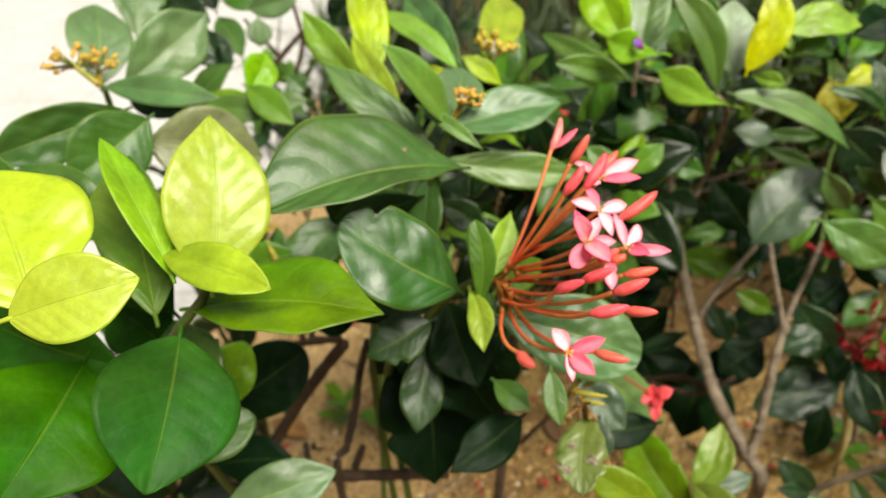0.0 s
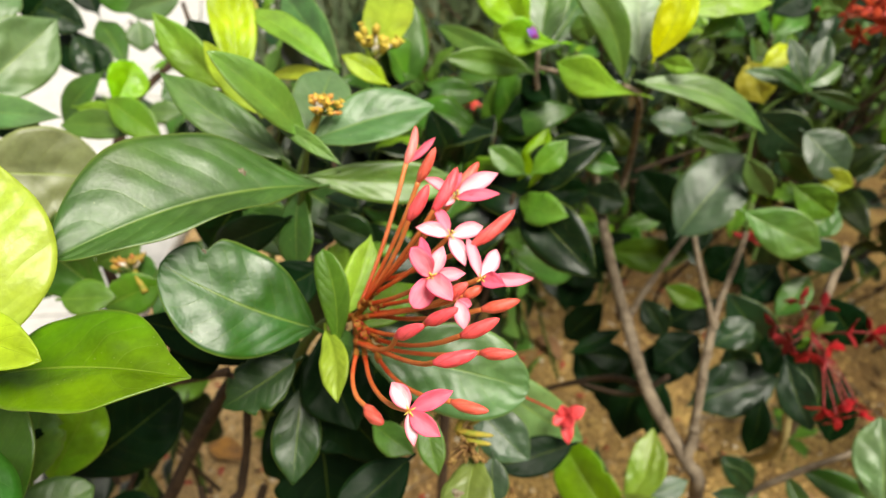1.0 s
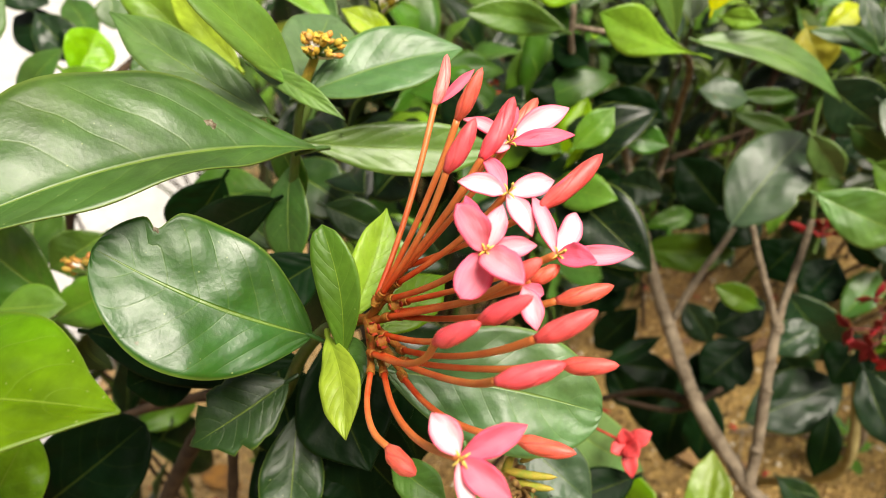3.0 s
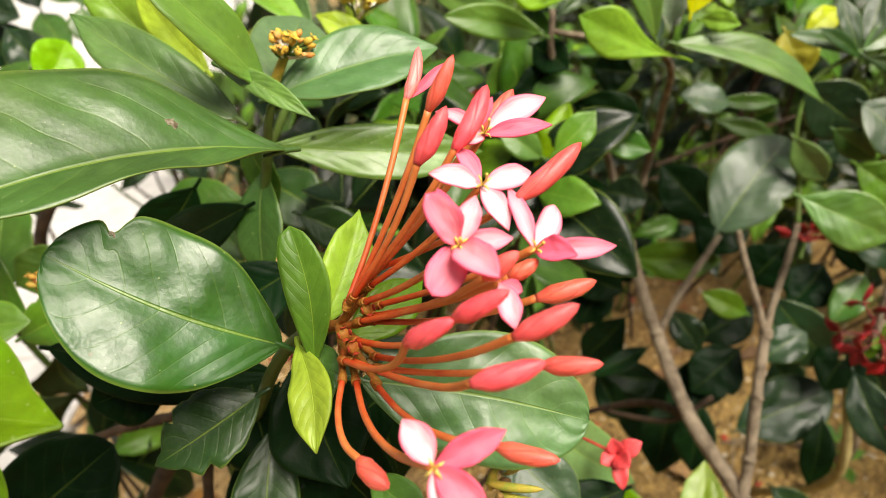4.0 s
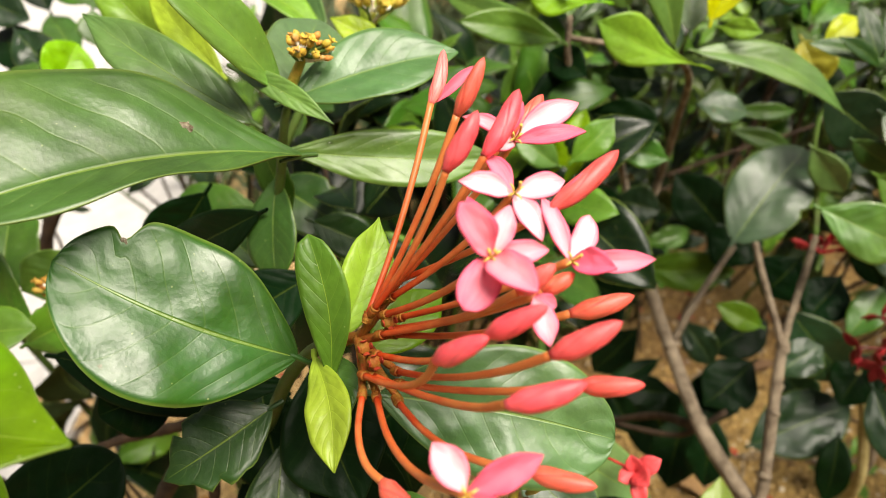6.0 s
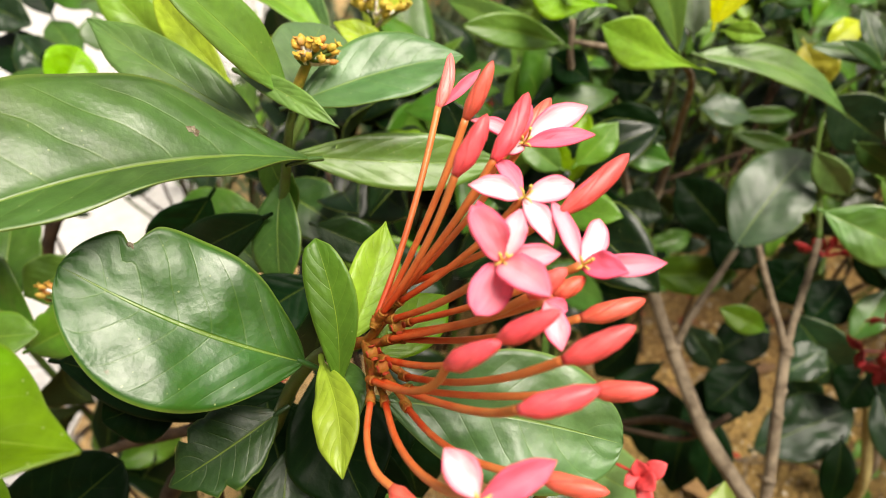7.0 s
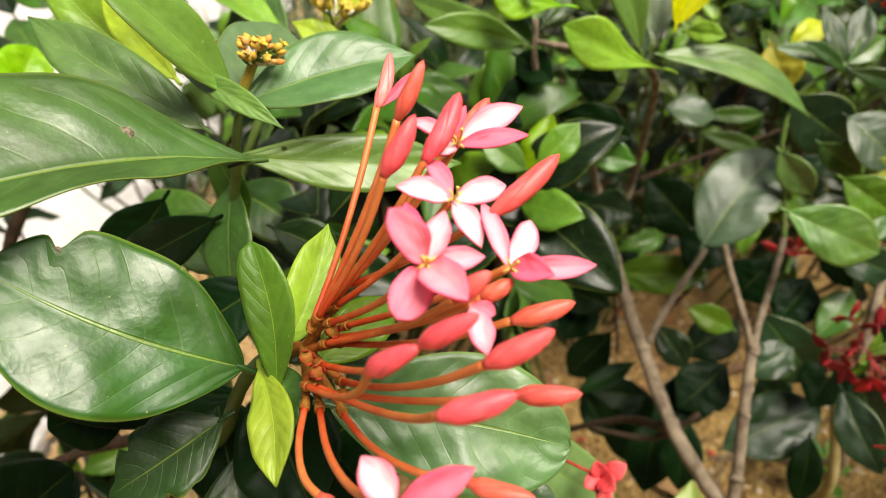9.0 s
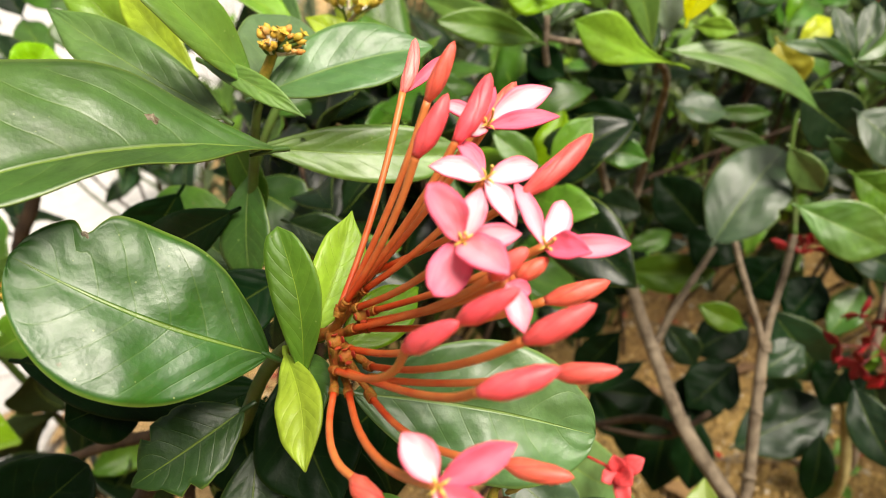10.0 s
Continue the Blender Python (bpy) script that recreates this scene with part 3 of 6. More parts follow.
# ---- the ground ----
def ground_material():
    """Damp tan soil and coarse sand, painted paler towards the open, sky-lit paving side."""
    n = Nodes("sandy_soil")
    geo = n.add("NewGeometry")
    where = geo.outputs["Position"]
    broad, mid, grain = n.noise(3.0, 4.0, where), n.noise(22.0, 4.0, where), n.voronoi(190.0, where)
    tone = n.mix(n.ramp(mid, 0.35, 0.65), (0.215, 0.125, 0.034, 1), (0.39, 0.255, 0.074, 1))
    tone = n.mix(n.ramp(broad, 0.45, 0.65), tone, (0.20, 0.105, 0.03, 1))
    spot = n.add("SeparateXYZ")
    n.link(where, spot.inputs[0])
    # dry is painted light: paler soil on the side open to the sky
    dry = n.ramp(n.math("ADD", spot.outputs[0], n.ramp(mid, 0.3, 0.7, -0.08, 0.08)), 0.06, -0.2)
    tone = n.mix(n.math("MULTIPLY", dry, 0.8), tone, (0.62, 0.42, 0.19, 1))
    tone = n.mix(0.65, tone, n.mix(n.ramp(n.noise(260.0, 2.0, where), 0.35, 0.65), grey(0.35), grey(1.3)), "MULTIPLY")
    n.link(tone, n.bsdf.inputs["Base Color"])
    n.bsdf.inputs["Roughness"].default_value = 0.9
    n.bump(n.math("ADD", grain.outputs["Distance"], n.math("MULTIPLY", mid, 2.0)), 0.9, 0.006)
    return n.material


def paving_material():
    return simple_material("pale_paving", (0.58, 0.57, 0.545), (0.50, 0.49, 0.465), 6.0, 0.7, 0.2, 0.001)


GROUND = ground_material()


def ground_height(x, y):
    return 0.012 * noise.noise((x * 5, y * 5, 0)) + 0.005 * noise.noise((x * 23, y * 23, 3))


side = np.concatenate([[-60, -20, -8, -4, -2.2], np.arange(-1.4, 2.41, 0.04), [3.5, 6, 15, 60]])
points = [(x, y + 1, ground_height(x, y + 1) if abs(x) < 3 and abs(y) < 3 else 0.0) for y in side for x in side]
count = len(side)
faces = [(j * count + i, j * count + i + 1, (j + 1) * count + i + 1, (j + 1) * count + i) for j in range(count - 1) for i in range(count - 1)]
ground = mesh_object("ground", points, faces, (GROUND,))
tagged(ground, "tan sandy soil under the shrubs with small grit", "ground", kind="structure")

# paved path beside the planting bed: slabs with open joints
pavement = mesh_object("pavement", [(-9, 0.2, -0.02), (-0.36, 0.2, -0.02), (-0.36, 9, -0.02), (-9, 9, -0.02), (-9, 0.2, 0.016), (-0.36, 0.2, 0.016), (-0.36, 9, 0.016), (-9, 9, 0.016)],
                       [(3, 2, 1, 0), (4, 5, 6, 7), (0, 1, 5, 4), (1, 2, 6, 5), (2, 3, 7, 6), (3, 0, 4, 7)], (simple_material("joint_mortar", (0.3, 0.28, 0.25), (0.22, 0.2, 0.18), 20.0, 0.9),))
pavement.data.polygons.foreach_set("use_smooth", [False] * 6)
tagged(pavement, "pale paving slabs beside the planting bed", "pavement", kind="structure")
PAVING = paving_material()
cut = bmesh.new()
bmesh.ops.create_cube(cut, size=1.0)
bmesh.ops.scale(cut, vec=(0.596, 0.596, 0.02), verts=cut.verts)
bmesh.ops.bevel(cut, geom=cut.edges[:], offset=0.003, segments=1, affect="EDGES")
slab_data = bpy.data.meshes.new("slab")
cut.to_mesh(slab_data)
cut.free()
slab_data.materials.append(PAVING)
for i in range(9):
    for j in range(9):
        slab = new("slab", slab_data)
        slab.parent = pavement
        slab.location = Vector((-0.660 - i * 0.602, 0.5 + j * 0.602, 0.018)) - pavement.location

# plain unseen walls behind and beside the camera, added to hold back low sky
WALL_GREY = simple_material("added_wall_grey", (0.15, 0.145, 0.135), (0.10, 0.10, 0.09), 3.0, 0.9, 0.4, 0.003)
for name, size, at in (("wall_south", (5.2, 0.2, 1.5), (0.5, -1.5, 0.73)), ("wall_east", (0.2, 4.6, 1.5), (3.2, 0.9, 0.73))):
    b3 = bmesh.new()
    bmesh.ops.create_cube(b3, size=1.0)
    bmesh.ops.scale(b3, vec=size, verts=b3.verts)
    bmesh.ops.bevel(b3, geom=b3.edges[:], offset=0.01, segments=2, affect="EDGES")
    wall_data = bpy.data.meshes.new(name)
    b3.to_mesh(wall_data)
    b3.free()
    wall_data.materials.append(WALL_GREY)
    wall = new(name, wall_data)
    wall.location = at
    tagged(wall, "plain grey wall, unseen, added to hold back low sky light", "wall", kind="structure")

# ---- the front shrub, in flower ----
BLUSH, ROSE = (0.90, 0.120, 0.225), (0.90, 0.110, 0.190)
front_shrub = thing("ixora_shrub", (-0.02, 0.32, 0.0), "flowering shrub with glossy green leaves and pink blossom", "shrub", "shrubs in the bed")
sweep("stem", ((0.017, 0.208, 0.460), (0.010, 0.216, 0.454), (-0.001, 0.226, 0.438), (-0.013, 0.239, 0.410), (-0.031, 0.255, 0.360), (-0.020, 0.300, 0.150), (-0.020, 0.320, 0.000)), (0.0014, 0.0016, 0.0019, 0.0021, 0.0023, 0.0026, 0.0028), TWIG, front_shrub, sides=10, knots=0.12, seed=3)
sweep("stem", ((0.001, 0.277, 0.497), (-0.002, 0.278, 0.489), (-0.007, 0.284, 0.469), (-0.015, 0.289, 0.439), (-0.024, 0.289, 0.402), (-0.042, 0.276, 0.360), (-0.030, 0.310, 0.120), (-0.020, 0.330, 0.000)), (0.0012, 0.0014, 0.0016, 0.0018, 0.0020, 0.0022, 0.0024, 0.0026), TWIG, front_shrub, sides=10, knots=0.12, seed=4)
sweep("branch", ((-0.062, 0.302, 0.349), (-0.077, 0.305, 0.326), (-0.100, 0.310, 0.287), (-0.124, 0.307, 0.244), (-0.144, 0.306, 0.206), (-0.150, 0.380, 0.000)), (0.0036, 0.0038, 0.0040, 0.0041, 0.0043, 0.0050), DARK_BARK, front_shrub, sides=10, knots=0.16, seed=5)
sweep("branch", ((-0.064, 0.300, 0.355), (-0.079, 0.303, 0.350), (-0.097, 0.306, 0.344), (-0.118, 0.307, 0.336)), (0.0026, 0.0024, 0.0020, 0.0016), DARK_BARK, front_shrub, sides=10, knots=0.3, seed=6)
sweep("stub", ((-0.080, 0.303, 0.350), (-0.082, 0.306, 0.354), (-0.079, 0.308, 0.361)), (0.0022, 0.0018, 0.0020), DARK_BARK, front_shrub, sides=8, knots=0.3, seed=41)
sweep("stub", ((-0.084, 0.303, 0.349), (-0.087, 0.304, 0.351), (-0.087, 0.304, 0.355)), (0.0020, 0.0017, 0.0019), DARK_BARK, front_shrub, sides=8, knots=0.3, seed=42)
sweep("branch", ((-0.044, 0.280, 0.371), (-0.049, 0.273, 0.352), (-0.052, 0.266, 0.331), (-0.057, 0.258, 0.310), (-0.063, 0.254, 0.278), (-0.060, 0.320, 0.000)), (0.0022, 0.0023, 0.0022, 0.0024, 0.0026, 0.0032), DARK_BARK, front_shrub, sides=10, knots=0.25, seed=7)
sweep("stem", ((-0.075, 0.169, 0.492), (-0.082, 0.172, 0.477), (-0.097, 0.177, 0.457), (-0.124, 0.200, 0.407), (-0.130, 0.300, 0.150), (-0.130, 0.330, 0.000)), (0.0014, 0.0017, 0.0020, 0.0022, 0.0025, 0.0028), TWIG, front_shrub, sides=10, knots=0.12, seed=8)
sweep("branch", ((0.002, 0.271, 0.271), (-0.030, 0.268, 0.273), (-0.067, 0.265, 0.275), (-0.105, 0.266, 0.274), (-0.250, 0.420, 0.000)), (0.0034, 0.0036, 0.0038, 0.0040, 0.0050), DARK_BARK, front_shrub, sides=10, knots=0.25, seed=9)
sweep("stub", ((-0.056, 0.267, 0.279), (-0.051, 0.275, 0.291)), (0.0026, 0.0020), DARK_BARK, front_shrub, sides=8, knots=0.3, seed=43)
sweep("stub", ((-0.084, 0.267, 0.277), (-0.087, 0.277, 0.291)), (0.0024, 0.0022), DARK_BARK, front_shrub, sides=8, knots=0.3, seed=44)
sweep("stub", ((-0.081, 0.274, 0.288), (-0.082, 0.276, 0.291)), (0.0018, 0.0018), DARK_BARK, front_shrub, sides=8, knots=0.3, seed=45)
sweep("stub", ((-0.123, 0.270, 0.298), (-0.119, 0.276, 0.306)), (0.0016, 0.0018), DARK_BARK, front_shrub, sides=8, knots=0.3, seed=46)
sweep("stub", ((-0.128, 0.273, 0.302), (-0.131, 0.276, 0.306)), (0.0014, 0.0015), DARK_BARK, front_shrub, sides=8, knots=0.3, seed=47)
sweep("stem", ((0.006, 0.362, 0.501), (0.000, 0.363, 0.483), (-0.017, 0.356, 0.453), (-0.035, 0.362, 0.406), (-0.046, 0.354, 0.353), (-0.060, 0.400, 0.000)), (0.0012, 0.0015, 0.0018, 0.0020, 0.0023, 0.0026), TWIG, front_shrub, sides=10, knots=0.12, seed=10)
sweep("branch", ((0.067, 0.383, 0.327), (0.051, 0.397, 0.273), (0.060, 0.450, 0.200), (0.050, 0.420, 0.000)), (0.0030, 0.0037, 0.0043, 0.0050), DARK_BARK, front_shrub, sides=10, knots=0.12, seed=11)
scar(leaf(front_shrub, (0.0068, 0.2513, 0.4894), (-0.0636, 0.1930, 0.5000), 0.0544, (0.32, -0.22, 0.92), 0.072, 27, SAGE, slim=.53, quilt=.010, k=1.4, e=.55, point=.1, heel=.5), .31, .33, .0026)
scar(leaf(front_shrub, (0.0044, 0.2100, 0.4549), (-0.0398, 0.2062, 0.4875), 0.0373, (0.49, -0.64, 0.59), 0.05, 12, SATIN, quilt=.007, ripple=.03, side_bow=-.05, notch=.82, e=.52, k=1.2, point=.0), .82, 1, .0011)
leaf(front_shrub, (0.0004, 0.2752, 0.4973), (0.0517, 0.2876, 0.5053), 0.0251, (0.02, -0.59, 0.80), 0.05, 20, SHEEN)
leaf(front_shrub, (0.0007, 0.2775, 0.4973), (0.0079, 0.3216, 0.5118), 0.0245, (0.28, -0.34, 0.90), 0.05, 12, PALE)
water_drop(leaf(front_shrub, (-0.0030, 0.2743, 0.4826), (0.0646, 0.2841, 0.4715), 0.0183, (0.10, -0.88, 0.47), 0.03, 16, SEMI), .2, -.6, .0008)
leaf(front_shrub, (-0.0085, 0.2691, 0.4931), (-0.0585, 0.2965, 0.5210), 0.0176, (0.02, -0.69, 0.72), 0.04, 16, SLATE, point=.7, side_bow=-.03)
leaf(front_shrub, (0.0004, 0.2705, 0.5011), (-0.0262, 0.2560, 0.5399), 0.0165, (0.52, -0.66, 0.54), 0.05, 25, SPRING)
leaf(front_shrub, (-0.0135, 0.2747, 0.5082), (0.0151, 0.2544, 0.4963), 0.0067, (-0.15, -0.81, 0.56), 0.05, 18, SPRING)
leaf(front_shrub, (-0.0511, 0.3579, 0.4931), (-0.0798, 0.3633, 0.5297), 0.0194, (0.08, -0.98, 0.20), 0.05, 18, FRESH)
leaf(front_shrub, (-0.0412, 0.3522, 0.4936), (-0.0524, 0.4013, 0.5441), 0.0238, (0.29, -0.65, 0.70), 0.04, 22, LIME)
leaf(front_shrub, (0.0044, 0.3610, 0.4993), (-0.0429, 0.3889, 0.5244), 0.0194, (0.23, -0.40, 0.89), 0.04, 22, FRESH)
leaf(front_shrub, (0.0060, 0.3625, 0.5018), (-0.0294, 0.4351, 0.5233), 0.0226, (-0.57, -0.48, 0.67), 0.04, 14, SHEEN)
leaf(front_shrub, (0.0208, 0.3819, 0.4954), (0.0379, 0.4553, 0.5194), 0.0281, (0.29, -0.36, 0.89), 0.06, 24, LIME)
leaf(front_shrub, (0.0299, 0.3710, 0.4875), (0.0072, 0.3748, 0.5026), 0.0133, (0.22, -0.81, 0.54), 0.04, 20, LIME)
leaf(front_shrub, (0.0017, 0.3546, 0.4984), (-0.0314, 0.3806, 0.4922), 0.0090, (-0.51, -0.47, 0.72), 0.02, 20, YOUNG)
leaf(front_shrub, (-0.0138, 0.2786, 0.4608), (-0.0559, 0.2983, 0.4346), 0.0183, (-0.52, -0.82, 0.22), 0.04, 14, SHADE_DARK)
leaf(front_shrub, (0.0152, 0.2080, 0.4613), (0.0258, 0.2283, 0.4811), 0.0123, (0.31, -0.74, 0.59), 0.04, 24, LIGHT, point=.8, k=.95)
leaf(front_shrub, (0.0130, 0.1996, 0.4553), (0.0107, 0.2127, 0.4859), 0.0108, (-0.11, -0.88, 0.46), 0.05, 16, LUSH, side_bow=.07, k=1.55, e=.46, point=0)
leaf(front_shrub, (0.0092, 0.2050, 0.4590), (0.0140, 0.1795, 0.4490), 0.0106, (-0.34, -0.42, 0.84), 0.05, 22, LIME, point=.6, k=1.35, e=.6, side_bow=-.08)
leaf(front_shrub, (0.0136, 0.2059, 0.4579), (0.0170, 0.1927, 0.4519), 0.0093, (-0.07, -0.43, 0.90), 0.05, 18, MATURE)
leaf(front_shrub, (0.0201, 0.2136, 0.4515), (0.0405, 0.2308, 0.4569), 0.0136, (0.30, -0.59, 0.75), 0.04, 16, FRESHD)
leaf(front_shrub, (0.0225, 0.2082, 0.4430), (0.0802, 0.2018, 0.4277), 0.0338, (0.06, -0.82, 0.57), 0.04, 9, SHEEN, quilt=.010, e=.5, point=0, k=1.25)
leaf(front_shrub, (0.0595, 0.2673, 0.3872), (0.1266, 0.2666, 0.3210), 0.0267, (0.32, -0.89, 0.34), 0.04, 12, PALE)
leaf(front_shrub, (-0.0882, 0.1744, 0.4712), (-0.0196, 0.1596, 0.4812), 0.0351, (-0.17, -0.15, 0.97), 0.05, 20, FRESHD)
leaf(front_shrub, (-0.0760, 0.1690, 0.4850), (-0.0816, 0.2083, 0.5281), 0.0345, (0.45, -0.61, 0.66), 0.08, 13, YOUNGP, e=.8, point=.35, k=.85, quilt=.012)
leaf(front_shrub, (-0.0905, 0.1700, 0.4955), (-0.0530, 0.1560, 0.4930), 0.0165, (-0.13, -0.50, 0.85), 0.02, 26, LIME, e=.6, point=.2)
leaf(front_shrub, (-0.1118, 0.1356, 0.4995), (-0.1418, 0.1738, 0.5235), 0.0443, (0.28, -0.35, 0.90), 0.06, 14, YOUNGP)
leaf(front_shrub, (-0.1161, 0.1312, 0.5000), (-0.0833, 0.1407, 0.5071), 0.0240, (0.07, -0.74, 0.67), 0.06, 12, YOUNGP)
leaf(front_shrub, (-0.0965, 0.1669, 0.4737), (-0.1263, 0.2196, 0.5023), 0.0294, (0.36, -0.28, 0.89), 0.04, 14, FRESHD)
leaf(front_shrub, (-0.0868, 0.1656, 0.4905), (-0.1167, 0.1996, 0.5230), 0.0149, (0.64, -0.16, 0.75), 0.05, 20, FRESH)
leaf(front_shrub, (-0.0863, 0.1596, 0.4713), (-0.0841, 0.1141, 0.4511), 0.0431, (0.55, -0.32, 0.77), 0.06, 14, DEEP)
leaf(front_shrub, (-0.1143, 0.1511, 0.4676), (-0.1221, 0.1071, 0.4538), 0.0460, (0.58, -0.34, 0.74), 0.06, 12, DEEP)
leaf(front_shrub, (-0.1480, 0.3403, 0.3928), (-0.1512, 0.3822, 0.4267), 0.0333, (-0.04, -0.66, 0.75), 0.05, 10, MATURE, k=1.2, e=.55, point=.2)
# the darkest leaves from here on carry shade in their own colour
leaf(front_shrub, (0.0003, 0.2447, 0.4237), (0.0143, 0.2095, 0.4031), 0.0308, (-0.05, -0.74, 0.67), 0.04, 10, SHADE_DARK)
leaf(front_shrub, (-0.0188, 0.2555, 0.4099), (-0.0095, 0.2256, 0.3882), 0.0266, (-0.05, -0.79, 0.62), 0.04, 10, SHADE_DARK)
leaf(front_shrub, (-0.0322, 0.3605, 0.4220), (-0.0833, 0.3719, 0.4160), 0.0286, (-0.04, -0.66, 0.75), 0.05, 12, MATURE, k=1.1)
leaf(front_shrub, (-0.0086, 0.2887, 0.4690), (-0.0107, 0.2676, 0.4392), 0.0188, (-0.38, -0.75, 0.54), 0.05, 14, MATURE)
leaf(front_shrub, (-0.1228, 0.3179, 0.3964), (-0.1723, 0.3427, 0.4321), 0.0384, (-0.26, -0.76, 0.59), 0.05, 12, MATURE)
leaf(front_shrub, (-0.1199, 0.1765, 0.4423), (-0.1735, 0.1858, 0.4581), 0.0314, (-0.18, -0.79, 0.58), 0.05, 12, DEEP)
leaf(front_shrub, (-0.1511, 0.2120, 0.4716), (-0.1988, 0.2394, 0.4975), 0.0317, (-0.18, -0.79, 0.58), 0.05, 12, MATURE)
leaf(front_shrub, (-0.1110, 0.2073, 0.4632), (-0.1308, 0.2409, 0.4987), 0.0215, (-0.18, -0.79, 0.58), 0.05, 12, MATURE)
leaf(front_shrub, (-0.0239, 0.3062, 0.4979), (-0.0495, 0.3339, 0.5231), 0.0122, (-0.25, -0.79, 0.55), 0.05, 14, LIME)
leaf(front_shrub, (-0.0306, 0.3765, 0.4302), (0.0054, 0.3529, 0.4127), 0.0286, (-0.05, -0.70, 0.71), 0.05, 14, INK)
leaf(front_shrub, (-0.1312, 0.2934, 0.4136), (-0.1045, 0.2922, 0.4144), 0.0184, (-0.04, -0.59, 0.80), 0.05, 12, MID)
leaf(front_shrub, (-0.0622, 0.3357, 0.4188), (-0.0929, 0.2988, 0.3966), 0.0307, (-0.01, -0.68, 0.74), 0.05, 12, MATURE)
leaf(front_shrub, (-0.0823, 0.3090, 0.3942), (-0.0625, 0.3290, 0.4081), 0.0218, (-0.01, -0.68, 0.74), 0.05, 12, FRESHD)
leaf(front_shrub, (-0.0886, 0.1662, 0.4234), (-0.1054, 0.1961, 0.4491), 0.0287, (-0.03, -0.62, 0.78), 0.05, 12, MATURE)
leaf(front_shrub, (-0.1078, 0.1740, 0.3977), (-0.0790, 0.1892, 0.4044), 0.0216, (-0.03, -0.62, 0.78), 0.05, 14, SEMI, e=.5, point=.2)
leaf(front_shrub, (-0.1212, 0.2294, 0.3265), (-0.0800, 0.2301, 0.3303), 0.0251, (-0.03, -0.62, 0.78), 0.05, 12, SHADE_DARK)
leaf(front_shrub, (-0.0940, 0.1707, 0.3665), (-0.0474, 0.1863, 0.3751), 0.0251, (-0.11, -0.69, 0.71), 0.05, 12, PALE)
leaf(front_shrub, (0.0962, 0.1847, 0.3551), (0.0600, 0.1894, 0.3777), 0.0178, (-0.44, -0.65, 0.62), 0.05, 12, OLIVE)
leaf(front_shrub, (-0.1246, 0.2412, 0.3500), (-0.0743, 0.2599, 0.3794), 0.0376, (0.03, -0.87, 0.49), 0.04, 12, SHADE_DARK, e=.5, point=0, k=1.35)
leaf(front_shrub, (-0.1133, 0.2143, 0.3793), (-0.0938, 0.2317, 0.4082), 0.0254, (0.29, -0.89, 0.34), 0.04, 14, FRESH, e=.5, point=.2)
leaf(front_shrub, (-0.1082, 0.1989, 0.3965), (-0.1030, 0.2148, 0.4221), 0.0192, (0.50, -0.78, 0.38), 0.04, 12, SPRING, ragged=1)
leaf(front_shrub, (-0.0065, 0.2195, 0.4318), (-0.0341, 0.2074, 0.4213), 0.0216, (-0.00, -0.66, 0.76), 0.04, 14, INK, ragged=1)
leaf(front_shrub, (-0.0095, 0.2327, 0.4057), (-0.0128, 0.2030, 0.3804), 0.0202, (0.12, -0.65, 0.75), 0.04, 16, INK)
leaf(front_shrub, (-0.0152, 0.2677, 0.3860), (-0.0056, 0.2220, 0.3220), 0.0557, (0.12, -0.80, 0.59), 0.03, 12, SHADE_DARK)
leaf(front_shrub, (-0.0080, 0.2392, 0.4162), (0.0273, 0.2205, 0.3677), 0.0293, (0.09, -0.90, 0.42), 0.05, 12, SHADE_DARK)
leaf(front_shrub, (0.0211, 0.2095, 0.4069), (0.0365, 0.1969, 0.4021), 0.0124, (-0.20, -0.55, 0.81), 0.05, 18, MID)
leaf(front_shrub, (0.0345, 0.2082, 0.3861), (0.0024, 0.1816, 0.3803), 0.0209, (0.23, -0.47, 0.85), 0.05, 14, SHADE_DARK)
leaf(front_shrub, (0.0419, 0.1932, 0.4284), (0.0454, 0.1776, 0.4129), 0.0098, (-0.07, -0.71, 0.70), 0.03, 14, MID)
sick = leaf(front_shrub, (0.0601, 0.1941, 0.4030), (0.0535, 0.1625, 0.3911), 0.0211, (-0.32, -0.78, 0.53), 0.05, 10, SICK, ragged=1, k=1.3, e=.5)
scar(sick, .45, .4, .0035, 20, 5, seed=4)
scar(sick, .62, -.5, .0045, 20, 5, seed=5)
scar(sick, .75, .7, .004, 20, 5, seed=6)
leaf(front_shrub, (0.0674, 0.2005, 0.3932), (0.0669, 0.1890, 0.3776), 0.0131, (-0.03, -0.66, 0.75), 0.04, 12, GREY)
leaf(front_shrub, (0.1146, 0.2492, 0.3401), (0.0721, 0.2377, 0.3395), 0.0187, (0.15, -0.58, 0.80), 0.04, 12, SHADE_DARK)
leaf(front_shrub, (0.0634, 0.2362, 0.3851), (0.0862, 0.2182, 0.3686), 0.0221, (-0.03, -0.66, 0.75), 0.04, 12, GREY)
leaf(front_shrub, (-0.0144, 0.2921, 0.4826), (-0.0058, 0.2871, 0.4557), 0.0114, (-0.15, -0.98, 0.14), 0.03, 14, MATURE)
leaf(front_shrub, (0.0023, 0.2675, 0.4431), (-0.0316, 0.2575, 0.4262), 0.0238, (-0.01, -0.86, 0.52), 0.03, 14, SHADE_DARK)
leaf(front_shrub, (0.0293, 0.2452, 0.4078), (0.0032, 0.2351, 0.3908), 0.0238, (-0.10, -0.78, 0.62), 0.03, 14, SHADE_DARK)
